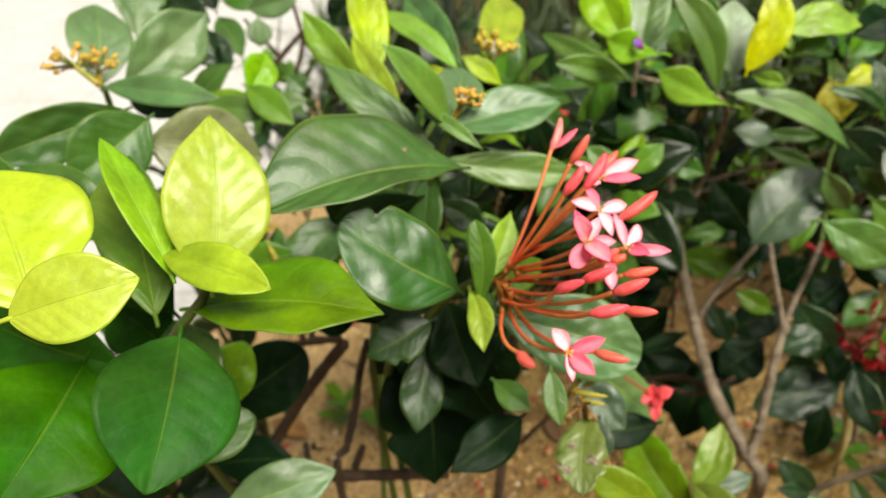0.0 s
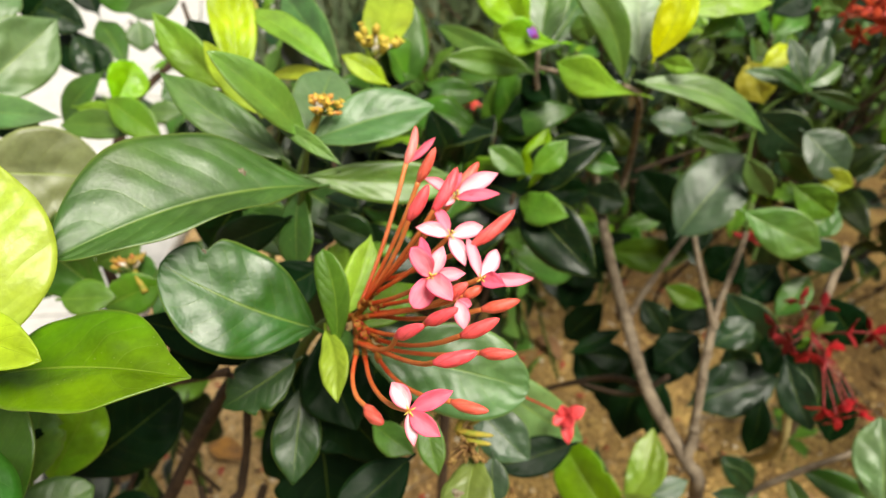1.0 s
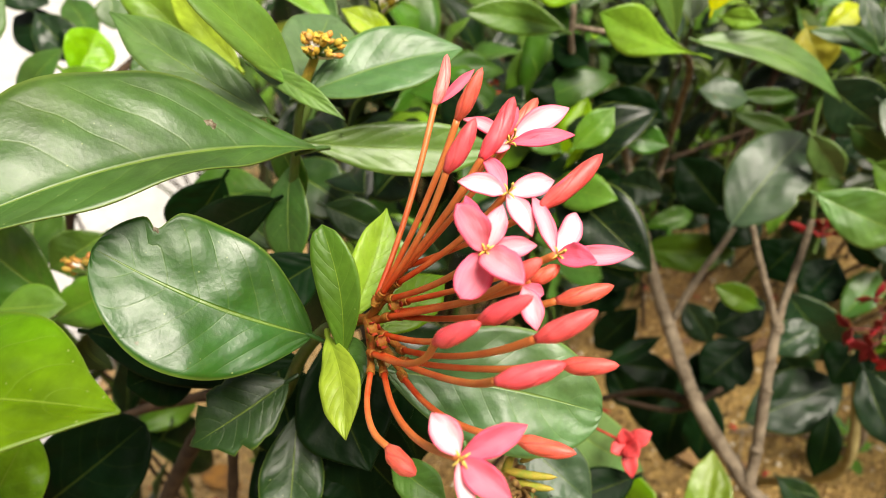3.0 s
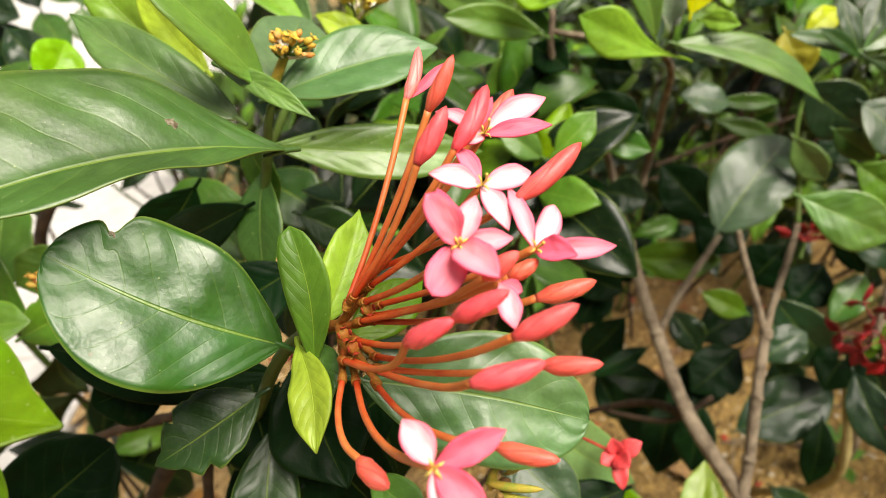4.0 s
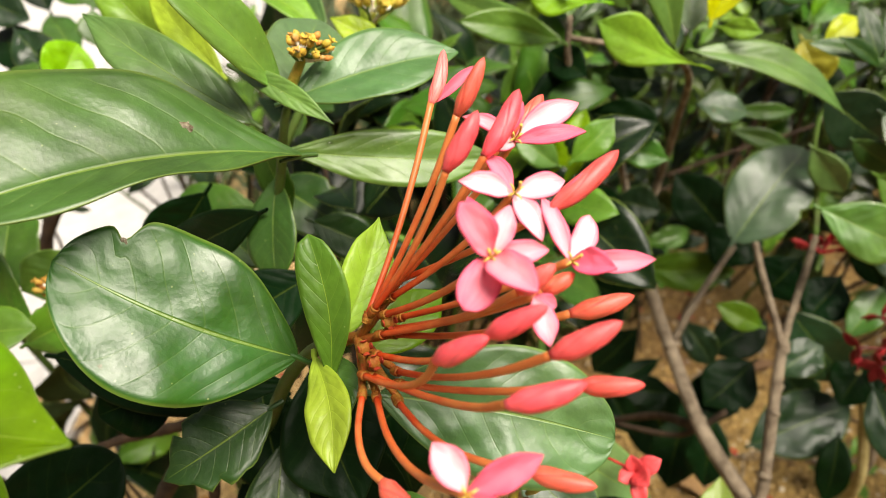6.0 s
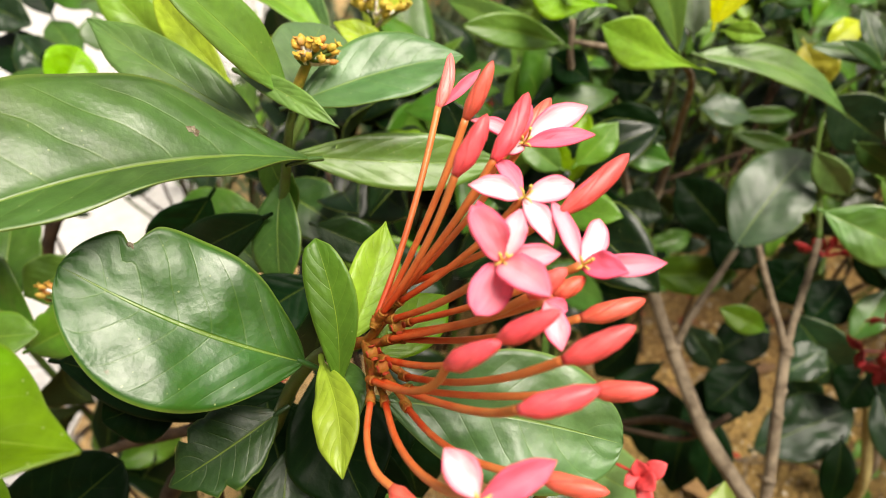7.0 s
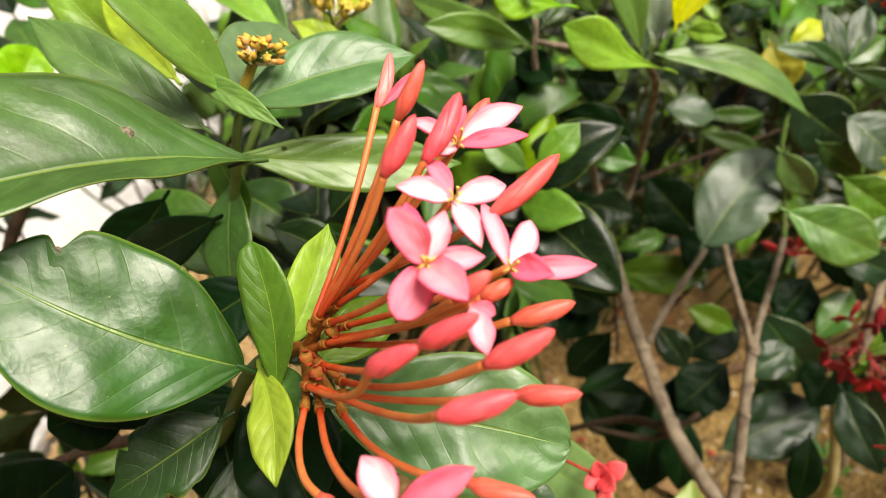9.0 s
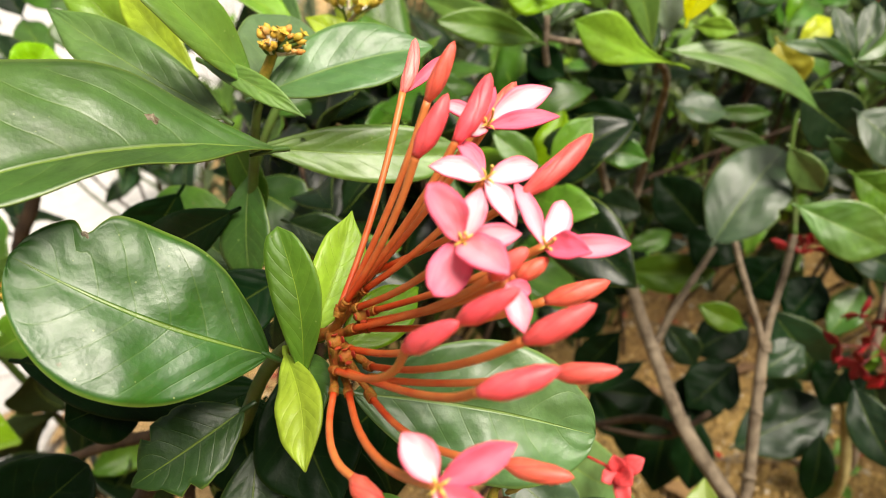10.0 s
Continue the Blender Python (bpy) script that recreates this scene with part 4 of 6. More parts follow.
leaf(front_shrub, (-0.0421, 0.2524, 0.4177), (-0.0680, 0.2476, 0.4094), 0.0238, (-0.03, -0.83, 0.56), 0.03, 14, SHADE_DARK)
leaf(front_shrub, (-0.0431, 0.3224, 0.4502), (-0.0660, 0.3201, 0.4226), 0.0267, (0.03, -1.00, 0.06), 0.04, 12, SHADE_DARK)
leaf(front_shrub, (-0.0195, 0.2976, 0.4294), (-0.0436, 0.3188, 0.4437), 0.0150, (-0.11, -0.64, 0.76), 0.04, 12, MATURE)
leaf(front_shrub, (-0.0786, 0.2552, 0.4280), (-0.0056, 0.2366, 0.4248), 0.0221, (-0.15, -0.71, 0.69), 0.04, 12, SHADE_DARK)
leaf(front_shrub, (0.0056, 0.2307, 0.3953), (0.0109, 0.2202, 0.3772), 0.0297, (0.21, -0.82, 0.54), 0.04, 12, SHADE_DARK)
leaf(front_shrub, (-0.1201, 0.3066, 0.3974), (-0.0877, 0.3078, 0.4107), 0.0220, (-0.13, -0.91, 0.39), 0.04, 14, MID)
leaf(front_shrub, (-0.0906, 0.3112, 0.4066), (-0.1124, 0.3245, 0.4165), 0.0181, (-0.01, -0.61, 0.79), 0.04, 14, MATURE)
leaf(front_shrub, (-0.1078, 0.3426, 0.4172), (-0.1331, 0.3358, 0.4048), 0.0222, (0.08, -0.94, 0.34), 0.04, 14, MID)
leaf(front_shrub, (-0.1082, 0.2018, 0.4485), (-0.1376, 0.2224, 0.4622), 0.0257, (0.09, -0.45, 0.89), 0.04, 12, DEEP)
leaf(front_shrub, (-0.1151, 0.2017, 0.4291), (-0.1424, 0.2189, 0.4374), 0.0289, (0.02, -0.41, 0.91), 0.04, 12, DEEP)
leaf(front_shrub, (-0.1165, 0.2043, 0.4143), (-0.1007, 0.2195, 0.4202), 0.0185, (0.41, -0.67, 0.62), 0.04, 12, SHADE_DARK)
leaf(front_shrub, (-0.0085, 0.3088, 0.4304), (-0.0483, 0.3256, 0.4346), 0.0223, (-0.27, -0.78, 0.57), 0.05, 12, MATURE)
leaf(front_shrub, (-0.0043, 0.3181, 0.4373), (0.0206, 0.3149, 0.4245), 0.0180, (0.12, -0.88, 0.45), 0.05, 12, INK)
# near-black leaves added to fill the shaded gap below the flower head
leaf(front_shrub, (0.0039, 0.2627, 0.4010), (-0.0104, 0.2521, 0.3596), 0.0301, (-0.01, -0.97, 0.25), 0.05, 12, SHADE_DARK)
leaf(front_shrub, (0.0196, 0.2509, 0.4024), (0.0279, 0.2417, 0.3666), 0.0250, (0.19, -0.94, 0.28), 0.05, 12, SHADE_DARK)
leaf(front_shrub, (-0.0159, 0.2693, 0.3897), (-0.0375, 0.2611, 0.3618), 0.0249, (-0.07, -0.94, 0.33), 0.05, 12, SHADE_DARK)

# the flower head in the middle: branchlets, then each floret
head = sweep("flower_head", ((0.0140, 0.2086, 0.4599), (0.0176, 0.2062, 0.4620), (0.0203, 0.2030, 0.4646)), (0.0016, 0.0014, 0.0012), CALYX, front_shrub, label="flower cluster of coral buds and pink blossom")
sweep("branchlet", ((0.0197, 0.2038, 0.4639), (0.0217, 0.2019, 0.4677), (0.0231, 0.2015, 0.4718)), (0.0011, 0.0008, 0.0008), CALYX, head, knots=0.3, sides=8)
sweep("branchlet", ((0.0197, 0.2038, 0.4639), (0.0235, 0.2031, 0.4687), (0.0268, 0.2039, 0.4739)), (0.0011, 0.0008, 0.0008), CALYX, head, knots=0.3, sides=8)
sweep("branchlet", ((0.0197, 0.2038, 0.4639), (0.0248, 0.2043, 0.4697), (0.0293, 0.2062, 0.4759)), (0.0011, 0.0008, 0.0008), CALYX, head, knots=0.3, sides=8)
sweep("branchlet", ((0.0197, 0.2038, 0.4639), (0.0230, 0.2002, 0.4660), (0.0256, 0.1981, 0.4684)), (0.0011, 0.0008, 0.0008), CALYX, head, knots=0.3, sides=8)
sweep("branchlet", ((0.0197, 0.2038, 0.4639), (0.0246, 0.2006, 0.4659), (0.0288, 0.1990, 0.4682)), (0.0011, 0.0008, 0.0008), CALYX, head, knots=0.3, sides=8)
sweep("branchlet", ((0.0197, 0.2038, 0.4639), (0.0221, 0.1982, 0.4646), (0.0239, 0.1942, 0.4659)), (0.0011, 0.0008, 0.0008), CALYX, head, knots=0.3, sides=8)
sweep("branchlet", ((0.0197, 0.2038, 0.4639), (0.0208, 0.1963, 0.4635), (0.0214, 0.1905, 0.4636)), (0.0011, 0.0008, 0.0008), CALYX, head, knots=0.3, sides=8)
sweep("branchlet", ((0.0197, 0.2038, 0.4639), (0.0244, 0.1975, 0.4628), (0.0284, 0.1928, 0.4622)), (0.0011, 0.0008, 0.0008), CALYX, head, knots=0.3, sides=8)
sweep("branchlet", ((0.0197, 0.2038, 0.4639), (0.0220, 0.1948, 0.4620), (0.0236, 0.1875, 0.4609)), (0.0011, 0.0008, 0.0008), CALYX, head, knots=0.3, sides=8)
sweep("branchlet", ((0.0197, 0.2038, 0.4639), (0.0204, 0.1954, 0.4619), (0.0206, 0.1886, 0.4606)), (0.0011, 0.0008, 0.0008), CALYX, head, knots=0.3, sides=8)
sweep("branchlet", ((0.0197, 0.2038, 0.4639), (0.0243, 0.1951, 0.4608), (0.0282, 0.1881, 0.4585)), (0.0011, 0.0008, 0.0008), CALYX, head, knots=0.3, sides=8)
bud(head, (0.0227, 0.2006, 0.4722), (0.0316, 0.2132, 0.4890), (0.0395, 0.2276, 0.5086), (0.0434, 0.2359, 0.5182), 0.00168, -1)
bud(head, (0.0231, 0.2004, 0.4719), (0.0347, 0.2038, 0.4930), (0.0432, 0.2062, 0.5125), (0.0487, 0.2077, 0.5227), 0.00164, 0.9)
bud(head, (0.0242, 0.1994, 0.4742), (0.0333, 0.1965, 0.4899), (0.0399, 0.1943, 0.5064), (0.0460, 0.1966, 0.5162), 0.00193, 0.2)
bud(head, (0.0262, 0.2014, 0.4756), (0.0380, 0.1997, 0.4915), (0.0475, 0.1980, 0.5073), (0.0549, 0.2051, 0.5171), 0.00206, 0.1)
bud(head, (0.0268, 0.2041, 0.4743), (0.0410, 0.2094, 0.4893), (0.0548, 0.2150, 0.5047), (0.0631, 0.2210, 0.5110), 0.00181, 0.9)
bud(head, (0.0296, 0.2056, 0.4768), (0.0459, 0.1968, 0.4885), (0.0580, 0.1883, 0.5002), (0.0708, 0.1930, 0.5085), 0.00200, 0.5)
bud(head, (0.0280, 0.1979, 0.4683), (0.0445, 0.1871, 0.4749), (0.0599, 0.1782, 0.4844), (0.0706, 0.1774, 0.4876), 0.00181, 0.9)
bud(head, (0.0281, 0.1921, 0.4630), (0.0409, 0.1760, 0.4739), (0.0527, 0.1622, 0.4885), (0.0624, 0.1609, 0.4946), 0.00191, 0.35)
bud(head, (0.0286, 0.1900, 0.4615), (0.0443, 0.1770, 0.4692), (0.0582, 0.1655, 0.4791), (0.0673, 0.1610, 0.4820), 0.00168, 0.6)
bud(head, (0.0232, 0.1897, 0.4644), (0.0372, 0.1719, 0.4718), (0.0450, 0.1573, 0.4839), (0.0563, 0.1558, 0.4880), 0.00199, 0.15)
bud(head, (0.0214, 0.1899, 0.4645), (0.0304, 0.1763, 0.4727), (0.0352, 0.1662, 0.4861), (0.0427, 0.1611, 0.4936), 0.00190, 0.05)
bud(head, (0.0242, 0.1935, 0.4667), (0.0361, 0.1783, 0.4763), (0.0434, 0.1661, 0.4903), (0.0518, 0.1629, 0.4971), 0.00180, 0.15)
bud(head, (0.0252, 0.1973, 0.4690), (0.0400, 0.1853, 0.4801), (0.0497, 0.1743, 0.4924), (0.0551, 0.1728, 0.4979), 0.00180, 0.6)
bud(head, (0.0273, 0.1975, 0.4695), (0.0430, 0.1869, 0.4792), (0.0545, 0.1774, 0.4901), (0.0598, 0.1777, 0.4929), 0.00153, 1)
bud(head, (0.0279, 0.1872, 0.4589), (0.0371, 0.1730, 0.4596), (0.0497, 0.1615, 0.4648), (0.0595, 0.1559, 0.4660), 0.00174, 0.9)
bud(head, (0.0206, 0.1877, 0.4610), (0.0203, 0.1757, 0.4589), (0.0247, 0.1658, 0.4604), (0.0298, 0.1592, 0.4597), 0.00204, 0.8)
floret_tube(head, (0.0277, 0.2037, 0.4756), (0.0419, 0.2040, 0.4912), (0.0538, 0.2046, 0.5070))
petal(head, (0.0538, 0.2046, 0.5070), (0.0677, 0.2089, 0.5129), 0.0055, (0.22, -0.64, 0.73), BLUSH, 0.8)
petal(head, (0.0538, 0.2046, 0.5070), (0.0673, 0.2021, 0.5095), 0.0039, (0.22, -0.64, 0.73), BLUSH, 0.1)
petal(head, (0.0538, 0.2046, 0.5070), (0.0450, 0.2142, 0.5102), 0.0037, (0.22, -0.64, 0.73), BLUSH, 0.6)
petal(head, (0.0538, 0.2046, 0.5070), (0.0498, 0.1994, 0.5077), 0.0033, (0.22, -0.64, 0.73), BLUSH, 0.9)
stamens(head, (0.0538, 0.2046, 0.5070), (0.22, -0.64, 0.73))
floret_tube(head, (0.0279, 0.2021, 0.4749), (0.0413, 0.1963, 0.4882), (0.0514, 0.1910, 0.5021))
petal(head, (0.0514, 0.1910, 0.5021), (0.0419, 0.1903, 0.5060), 0.0046, (0.18, -0.72, 0.67), BLUSH, 0.9)
petal(head, (0.0514, 0.1910, 0.5021), (0.0479, 0.2002, 0.5070), 0.0037, (0.18, -0.72, 0.67), BLUSH, 0.2)
petal(head, (0.0514, 0.1910, 0.5021), (0.0617, 0.1936, 0.5032), 0.0049, (0.18, -0.72, 0.67), BLUSH, 0.85)
petal(head, (0.0514, 0.1910, 0.5021), (0.0554, 0.1829, 0.4970), 0.0046, (0.18, -0.72, 0.67), BLUSH, 0.9)
stamens(head, (0.0514, 0.1910, 0.5021), (0.18, -0.72, 0.67))
floret_tube(head, (0.0265, 0.1986, 0.4731), (0.0376, 0.1872, 0.4848), (0.0452, 0.1767, 0.4978))
petal(head, (0.0452, 0.1767, 0.4978), (0.0407, 0.1735, 0.5092), 0.0057, (0.11, -0.77, 0.63), BLUSH, 0.34, blunt=0.9)
petal(head, (0.0452, 0.1767, 0.4978), (0.0402, 0.1685, 0.4938), 0.0067, (0.11, -0.77, 0.63), BLUSH, 0.22, blunt=0.9)
petal(head, (0.0452, 0.1767, 0.4978), (0.0499, 0.1637, 0.5000), 0.0063, (0.11, -0.77, 0.63), BLUSH, 0.45, blunt=0.3)
petal(head, (0.0452, 0.1767, 0.4978), (0.0548, 0.1759, 0.4990), 0.0041, (0.11, -0.77, 0.63), BLUSH, 0.5)
petal(head, (0.0452, 0.1767, 0.4978), (0.0491, 0.1801, 0.5054), 0.0045, (0.11, -0.77, 0.63), BLUSH, 0.75)
petal(head, (0.0452, 0.1767, 0.4978), (0.0431, 0.1890, 0.5039), 0.0033, (0.11, -0.77, 0.63), BLUSH, 0.02)
stamens(head, (0.0452, 0.1767, 0.4978), (0.11, -0.77, 0.63))
floret_tube(head, (0.0297, 0.1997, 0.4713), (0.0460, 0.1893, 0.4822), (0.0593, 0.1797, 0.4941))
petal(head, (0.0593, 0.1797, 0.4941), (0.0566, 0.1897, 0.5023), 0.0036, (0.18, -0.77, 0.61), BLUSH, 0.5)
petal(head, (0.0593, 0.1797, 0.4941), (0.0653, 0.1882, 0.4986), 0.0048, (0.18, -0.77, 0.61), BLUSH, 0.95)
petal(head, (0.0593, 0.1797, 0.4941), (0.0749, 0.1797, 0.4934), 0.0040, (0.18, -0.77, 0.61), BLUSH, 0.3)
petal(head, (0.0593, 0.1797, 0.4941), (0.0652, 0.1736, 0.4961), 0.0048, (0.18, -0.77, 0.61), BLUSH, 0.05)
stamens(head, (0.0593, 0.1797, 0.4941), (0.18, -0.77, 0.61))
floret_tube(head, (0.0281, 0.1985, 0.4693), (0.0415, 0.1866, 0.4795), (0.0523, 0.1753, 0.4905))
petal(head, (0.0523, 0.1753, 0.4905), (0.0540, 0.1684, 0.4853), 0.0046, (0.16, -0.78, 0.60), BLUSH, 0.55)
petal(head, (0.0523, 0.1753, 0.4905), (0.0567, 0.1758, 0.4878), 0.0028, (0.16, -0.78, 0.60), BLUSH, 0.2)
floret_tube(head, (0.0236, 0.1866, 0.4613), (0.0283, 0.1663, 0.4652), (0.0376, 0.1495, 0.4749))
petal(head, (0.0376, 0.1495, 0.4749), (0.0335, 0.1552, 0.4799), 0.0053, (0.15, -0.77, 0.62), ROSE, 0.75)
petal(head, (0.0376, 0.1495, 0.4749), (0.0494, 0.1515, 0.4788), 0.0048, (0.15, -0.77, 0.62), ROSE, 0.05)
petal(head, (0.0376, 0.1495, 0.4749), (0.0453, 0.1427, 0.4722), 0.0053, (0.15, -0.77, 0.62), ROSE, 0.1)
petal(head, (0.0376, 0.1495, 0.4749), (0.0387, 0.1417, 0.4702), 0.0033, (0.15, -0.77, 0.62), ROSE, 0.8)
stamens(head, (0.0376, 0.1495, 0.4749), (0.15, -0.77, 0.62))
petal(head, (0.0404, 0.2280, 0.5084), (0.0498, 0.2325, 0.5152), 0.0026, (-0.09, -0.94, 0.32), ROSE, .05)
petal(head, (0.0524, 0.2043, 0.5082), (0.0565, 0.2088, 0.5137), 0.0023, (-0.18, -0.92, 0.36), ROSE, .05)
petal(head, (0.0587, 0.1881, 0.5019), (0.0676, 0.1909, 0.5068), 0.0026, (-0.23, -0.87, 0.43), ROSE, .05)

# ---- the shrub beside the path ----
side_shrub = thing("ixora_shrub", (-0.2, 0.5, 0.0), "leafy green shrub with small orange buds beside the path", "shrub", "shrubs in the bed")
sweep("stem", ((-0.190, 0.347, 0.492), (-0.194, 0.359, 0.473), (-0.191, 0.375, 0.460), (-0.220, 0.423, 0.385), (-0.200, 0.500, 0.100), (-0.200, 0.500, 0.000)), (0.0015, 0.0018, 0.0021, 0.0024, 0.0027, 0.0030), TWIG, side_shrub, sides=10, knots=0.12, seed=3)
sweep("stem", ((-0.127, 0.578, 0.467), (-0.147, 0.566, 0.447), (-0.162, 0.499, 0.433), (-0.176, 0.474, 0.393), (-0.207, 0.481, 0.308), (-0.220, 0.550, 0.000)), (0.0020, 0.0026, 0.0032, 0.0038, 0.0044, 0.0050), DARK_BARK, side_shrub, sides=10, knots=0.12, seed=4)
sweep("twig", ((-0.136, 0.590, 0.487), (-0.128, 0.573, 0.459), (-0.133, 0.558, 0.435)), (0.0016, 0.0018, 0.0020), DARK_BARK, side_shrub, sides=10, knots=0.12, seed=5)
sweep("twig", ((-0.179, 0.584, 0.475), (-0.147, 0.566, 0.447)), (0.0012, 0.0020), DARK_BARK, side_shrub, sides=10, knots=0.12, seed=6)
leaf(side_shrub, (-0.1886, 0.3674, 0.4862), (-0.1491, 0.4119, 0.5173), 0.0366, (0.57, -0.75, 0.35), 0.05, 14, PALE)
leaf(side_shrub, (-0.1842, 0.3377, 0.4955), (-0.1188, 0.3243, 0.4942), 0.0172, (-0.13, -0.71, 0.69), 0.04, 16, SHEEN)
leaf(side_shrub, (-0.2024, 0.3677, 0.4864), (-0.2168, 0.4137, 0.5224), 0.0365, (0.47, -0.45, 0.76), 0.04, 14, PALE)
leaf(side_shrub, (-0.2096, 0.4433, 0.4945), (-0.2164, 0.4902, 0.5321), 0.0345, (0.49, -0.50, 0.71), 0.04, 12, PALE)
leaf(side_shrub, (-0.1617, 0.3078, 0.4933), (-0.2107, 0.2662, 0.4841), 0.0270, (0.62, -0.77, 0.17), 0.05, 14, MATURE)
leaf(side_shrub, (-0.1422, 0.2902, 0.4957), (-0.1680, 0.2563, 0.4782), 0.0345, (0.61, -0.68, 0.42), 0.05, 14, MATURE)
leaf(side_shrub, (-0.1469, 0.2933, 0.4815), (-0.0987, 0.3171, 0.4641), 0.0423, (0.51, -0.78, 0.36), 0.05, 10, OLD)
leaf(side_shrub, (-0.1991, 0.5277, 0.4791), (-0.1735, 0.5109, 0.4525), 0.0282, (0.11, -0.79, 0.60), 0.04, 14, TEAL)
leaf(side_shrub, (-0.1284, 0.4043, 0.4712), (-0.1204, 0.4266, 0.4884), 0.0242, (0.63, -0.60, 0.49), 0.08, 22, FRESH)
leaf(side_shrub, (-0.1240, 0.3863, 0.4804), (-0.0917, 0.3643, 0.4645), 0.0191, (-0.15, -0.71, 0.68), 0.04, 14, MID)
leaf(side_shrub, (-0.1611, 0.4233, 0.4632), (-0.1273, 0.4187, 0.4565), 0.0126, (-0.04, -0.90, 0.44), 0.04, 14, FRESH)
leaf(side_shrub, (-0.1519, 0.5322, 0.4874), (-0.1503, 0.5205, 0.4685), 0.0202, (0.31, -0.80, 0.52), 0.04, 14, MATURE)
leaf(side_shrub, (-0.1070, 0.4286, 0.4730), (-0.0966, 0.4227, 0.4637), 0.0148, (0.04, -0.82, 0.56), 0.04, 14, MATURE)
leaf(side_shrub, (-0.1698, 0.3963, 0.4573), (-0.2069, 0.4062, 0.4725), 0.0246, (0.01, -0.82, 0.57), 0.04, 14, SHADE_DARK)
leaf(side_shrub, (-0.1496, 0.5596, 0.4937), (-0.1937, 0.5677, 0.5057), 0.0275, (-0.08, -0.94, 0.33), 0.04, 14, MATURE)
leaf(side_shrub, (-0.1216, 0.5404, 0.5014), (-0.1602, 0.5358, 0.4930), 0.0220, (0.08, -0.98, 0.16), 0.04, 14, PALE)
leaf(side_shrub, (-0.2241, 0.5407, 0.4994), (-0.1904, 0.5309, 0.4844), 0.0264, (-0.05, -0.89, 0.46), 0.04, 14, TEAL)
leaf(side_shrub, (-0.2330, 0.5341, 0.4887), (-0.2132, 0.5449, 0.5065), 0.0264, (0.37, -0.92, 0.14), 0.04, 14, SHADE_DARK)
leaf(side_shrub, (-0.0853, 0.4633, 0.4726), (-0.0998, 0.4798, 0.4990), 0.0238, (0.09, -0.82, 0.56), 0.04, 14, SHADE_DARK)
leaf(side_shrub, (-0.0923, 0.5285, 0.4828), (-0.0789, 0.5394, 0.5007), 0.0264, (0.29, -0.90, 0.33), 0.04, 14, SHADE_DARK)
leaf(side_shrub, (-0.1770, 0.5074, 0.4554), (-0.2231, 0.5449, 0.4754), 0.0289, (-0.22, -0.65, 0.72), 0.04, 14, SHADE_DARK)
leaf(side_shrub, (-0.1685, 0.5307, 0.4572), (-0.1961, 0.5690, 0.4810), 0.0227, (0.01, -0.52, 0.85), 0.04, 14, MATURE)
leaf(side_shrub, (-0.2056, 0.5924, 0.4805), (-0.2195, 0.6052, 0.5016), 0.0243, (0.20, -0.77, 0.60), 0.04, 14, SHADE_DARK)
leaf(side_shrub, (-0.1293, 0.2220, 0.4684), (-0.1822, 0.2463, 0.4894), 0.0264, (-0.00, -0.66, 0.75), 0.04, 12, MATURE)
leaf(side_shrub, (-0.1604, 0.2302, 0.4631), (-0.1965, 0.2423, 0.4833), 0.0269, (0.17, -0.68, 0.71), 0.04, 12, MATURE)
leaf(side_shrub, (-0.1107, 0.3835, 0.4621), (-0.1573, 0.3926, 0.4638), 0.0178, (-0.21, -0.75, 0.63), 0.05, 14, MID)
leaf(side_shrub, (-0.1528, 0.4527, 0.4743), (-0.1839, 0.4475, 0.4455), 0.0218, (-0.22, -0.77, 0.60), 0.05, 14, MATURE)
leaf(side_shrub, (-0.0935, 0.4175, 0.4607), (-0.1192, 0.4172, 0.4583), 0.0137, (-0.22, -0.77, 0.60), 0.05, 14, SEMI)

# ---- the shrub behind, with grey stems ----
far_shrub = thing("ixora_shrub", (0.25, 0.36, 0.0), "leafy shrub with bare grey stems and fresh yellow-green tips", "shrub", "shrubs in the bed")
sweep("stem", ((0.196, 0.499, 0.328), (0.194, 0.469, 0.317), (0.200, 0.444, 0.286), (0.204, 0.428, 0.270), (0.208, 0.376, 0.244), (0.224, 0.332, 0.220), (0.229, 0.315, 0.202), (0.250, 0.360, 0.000)), (0.0039, 0.0041, 0.0043, 0.0045, 0.0047, 0.0049, 0.0051, 0.0053), BARK, far_shrub, sides=10, knots=0.14, seed=3)
sweep("branch", ((0.204, 0.428, 0.269), (0.223, 0.442, 0.293), (0.257, 0.466, 0.322)), (0.0030, 0.0026, 0.0022), BARK, far_shrub, sides=10, knots=0.14, seed=4)
sweep("stem", ((0.240, 0.368, 0.312), (0.233, 0.352, 0.281), (0.229, 0.338, 0.239), (0.224, 0.330, 0.220)), (0.0029, 0.0032, 0.0035, 0.0038), BARK, far_shrub, sides=10, knots=0.14, seed=5)
sweep("twig", ((0.229, 0.398, 0.365), (0.232, 0.387, 0.347), (0.237, 0.375, 0.326), (0.240, 0.368, 0.312)), (0.0017, 0.0019, 0.0020, 0.0022), BARK, far_shrub, sides=10, knots=0.14, seed=6)
sweep("twig", ((0.268, 0.403, 0.363), (0.259, 0.391, 0.348), (0.246, 0.376, 0.326), (0.240, 0.368, 0.312)), (0.0019, 0.0021, 0.0022, 0.0024), BARK, far_shrub, sides=10, knots=0.14, seed=7)
sweep("branch", ((0.205, 0.499, 0.327), (0.214, 0.505, 0.357), (0.201, 0.460, 0.417), (0.172, 0.399, 0.469), (0.117, 0.402, 0.483)), (0.0030, 0.0026, 0.0022, 0.0018, 0.0014), BARK, far_shrub, sides=10, knots=0.12, seed=8)
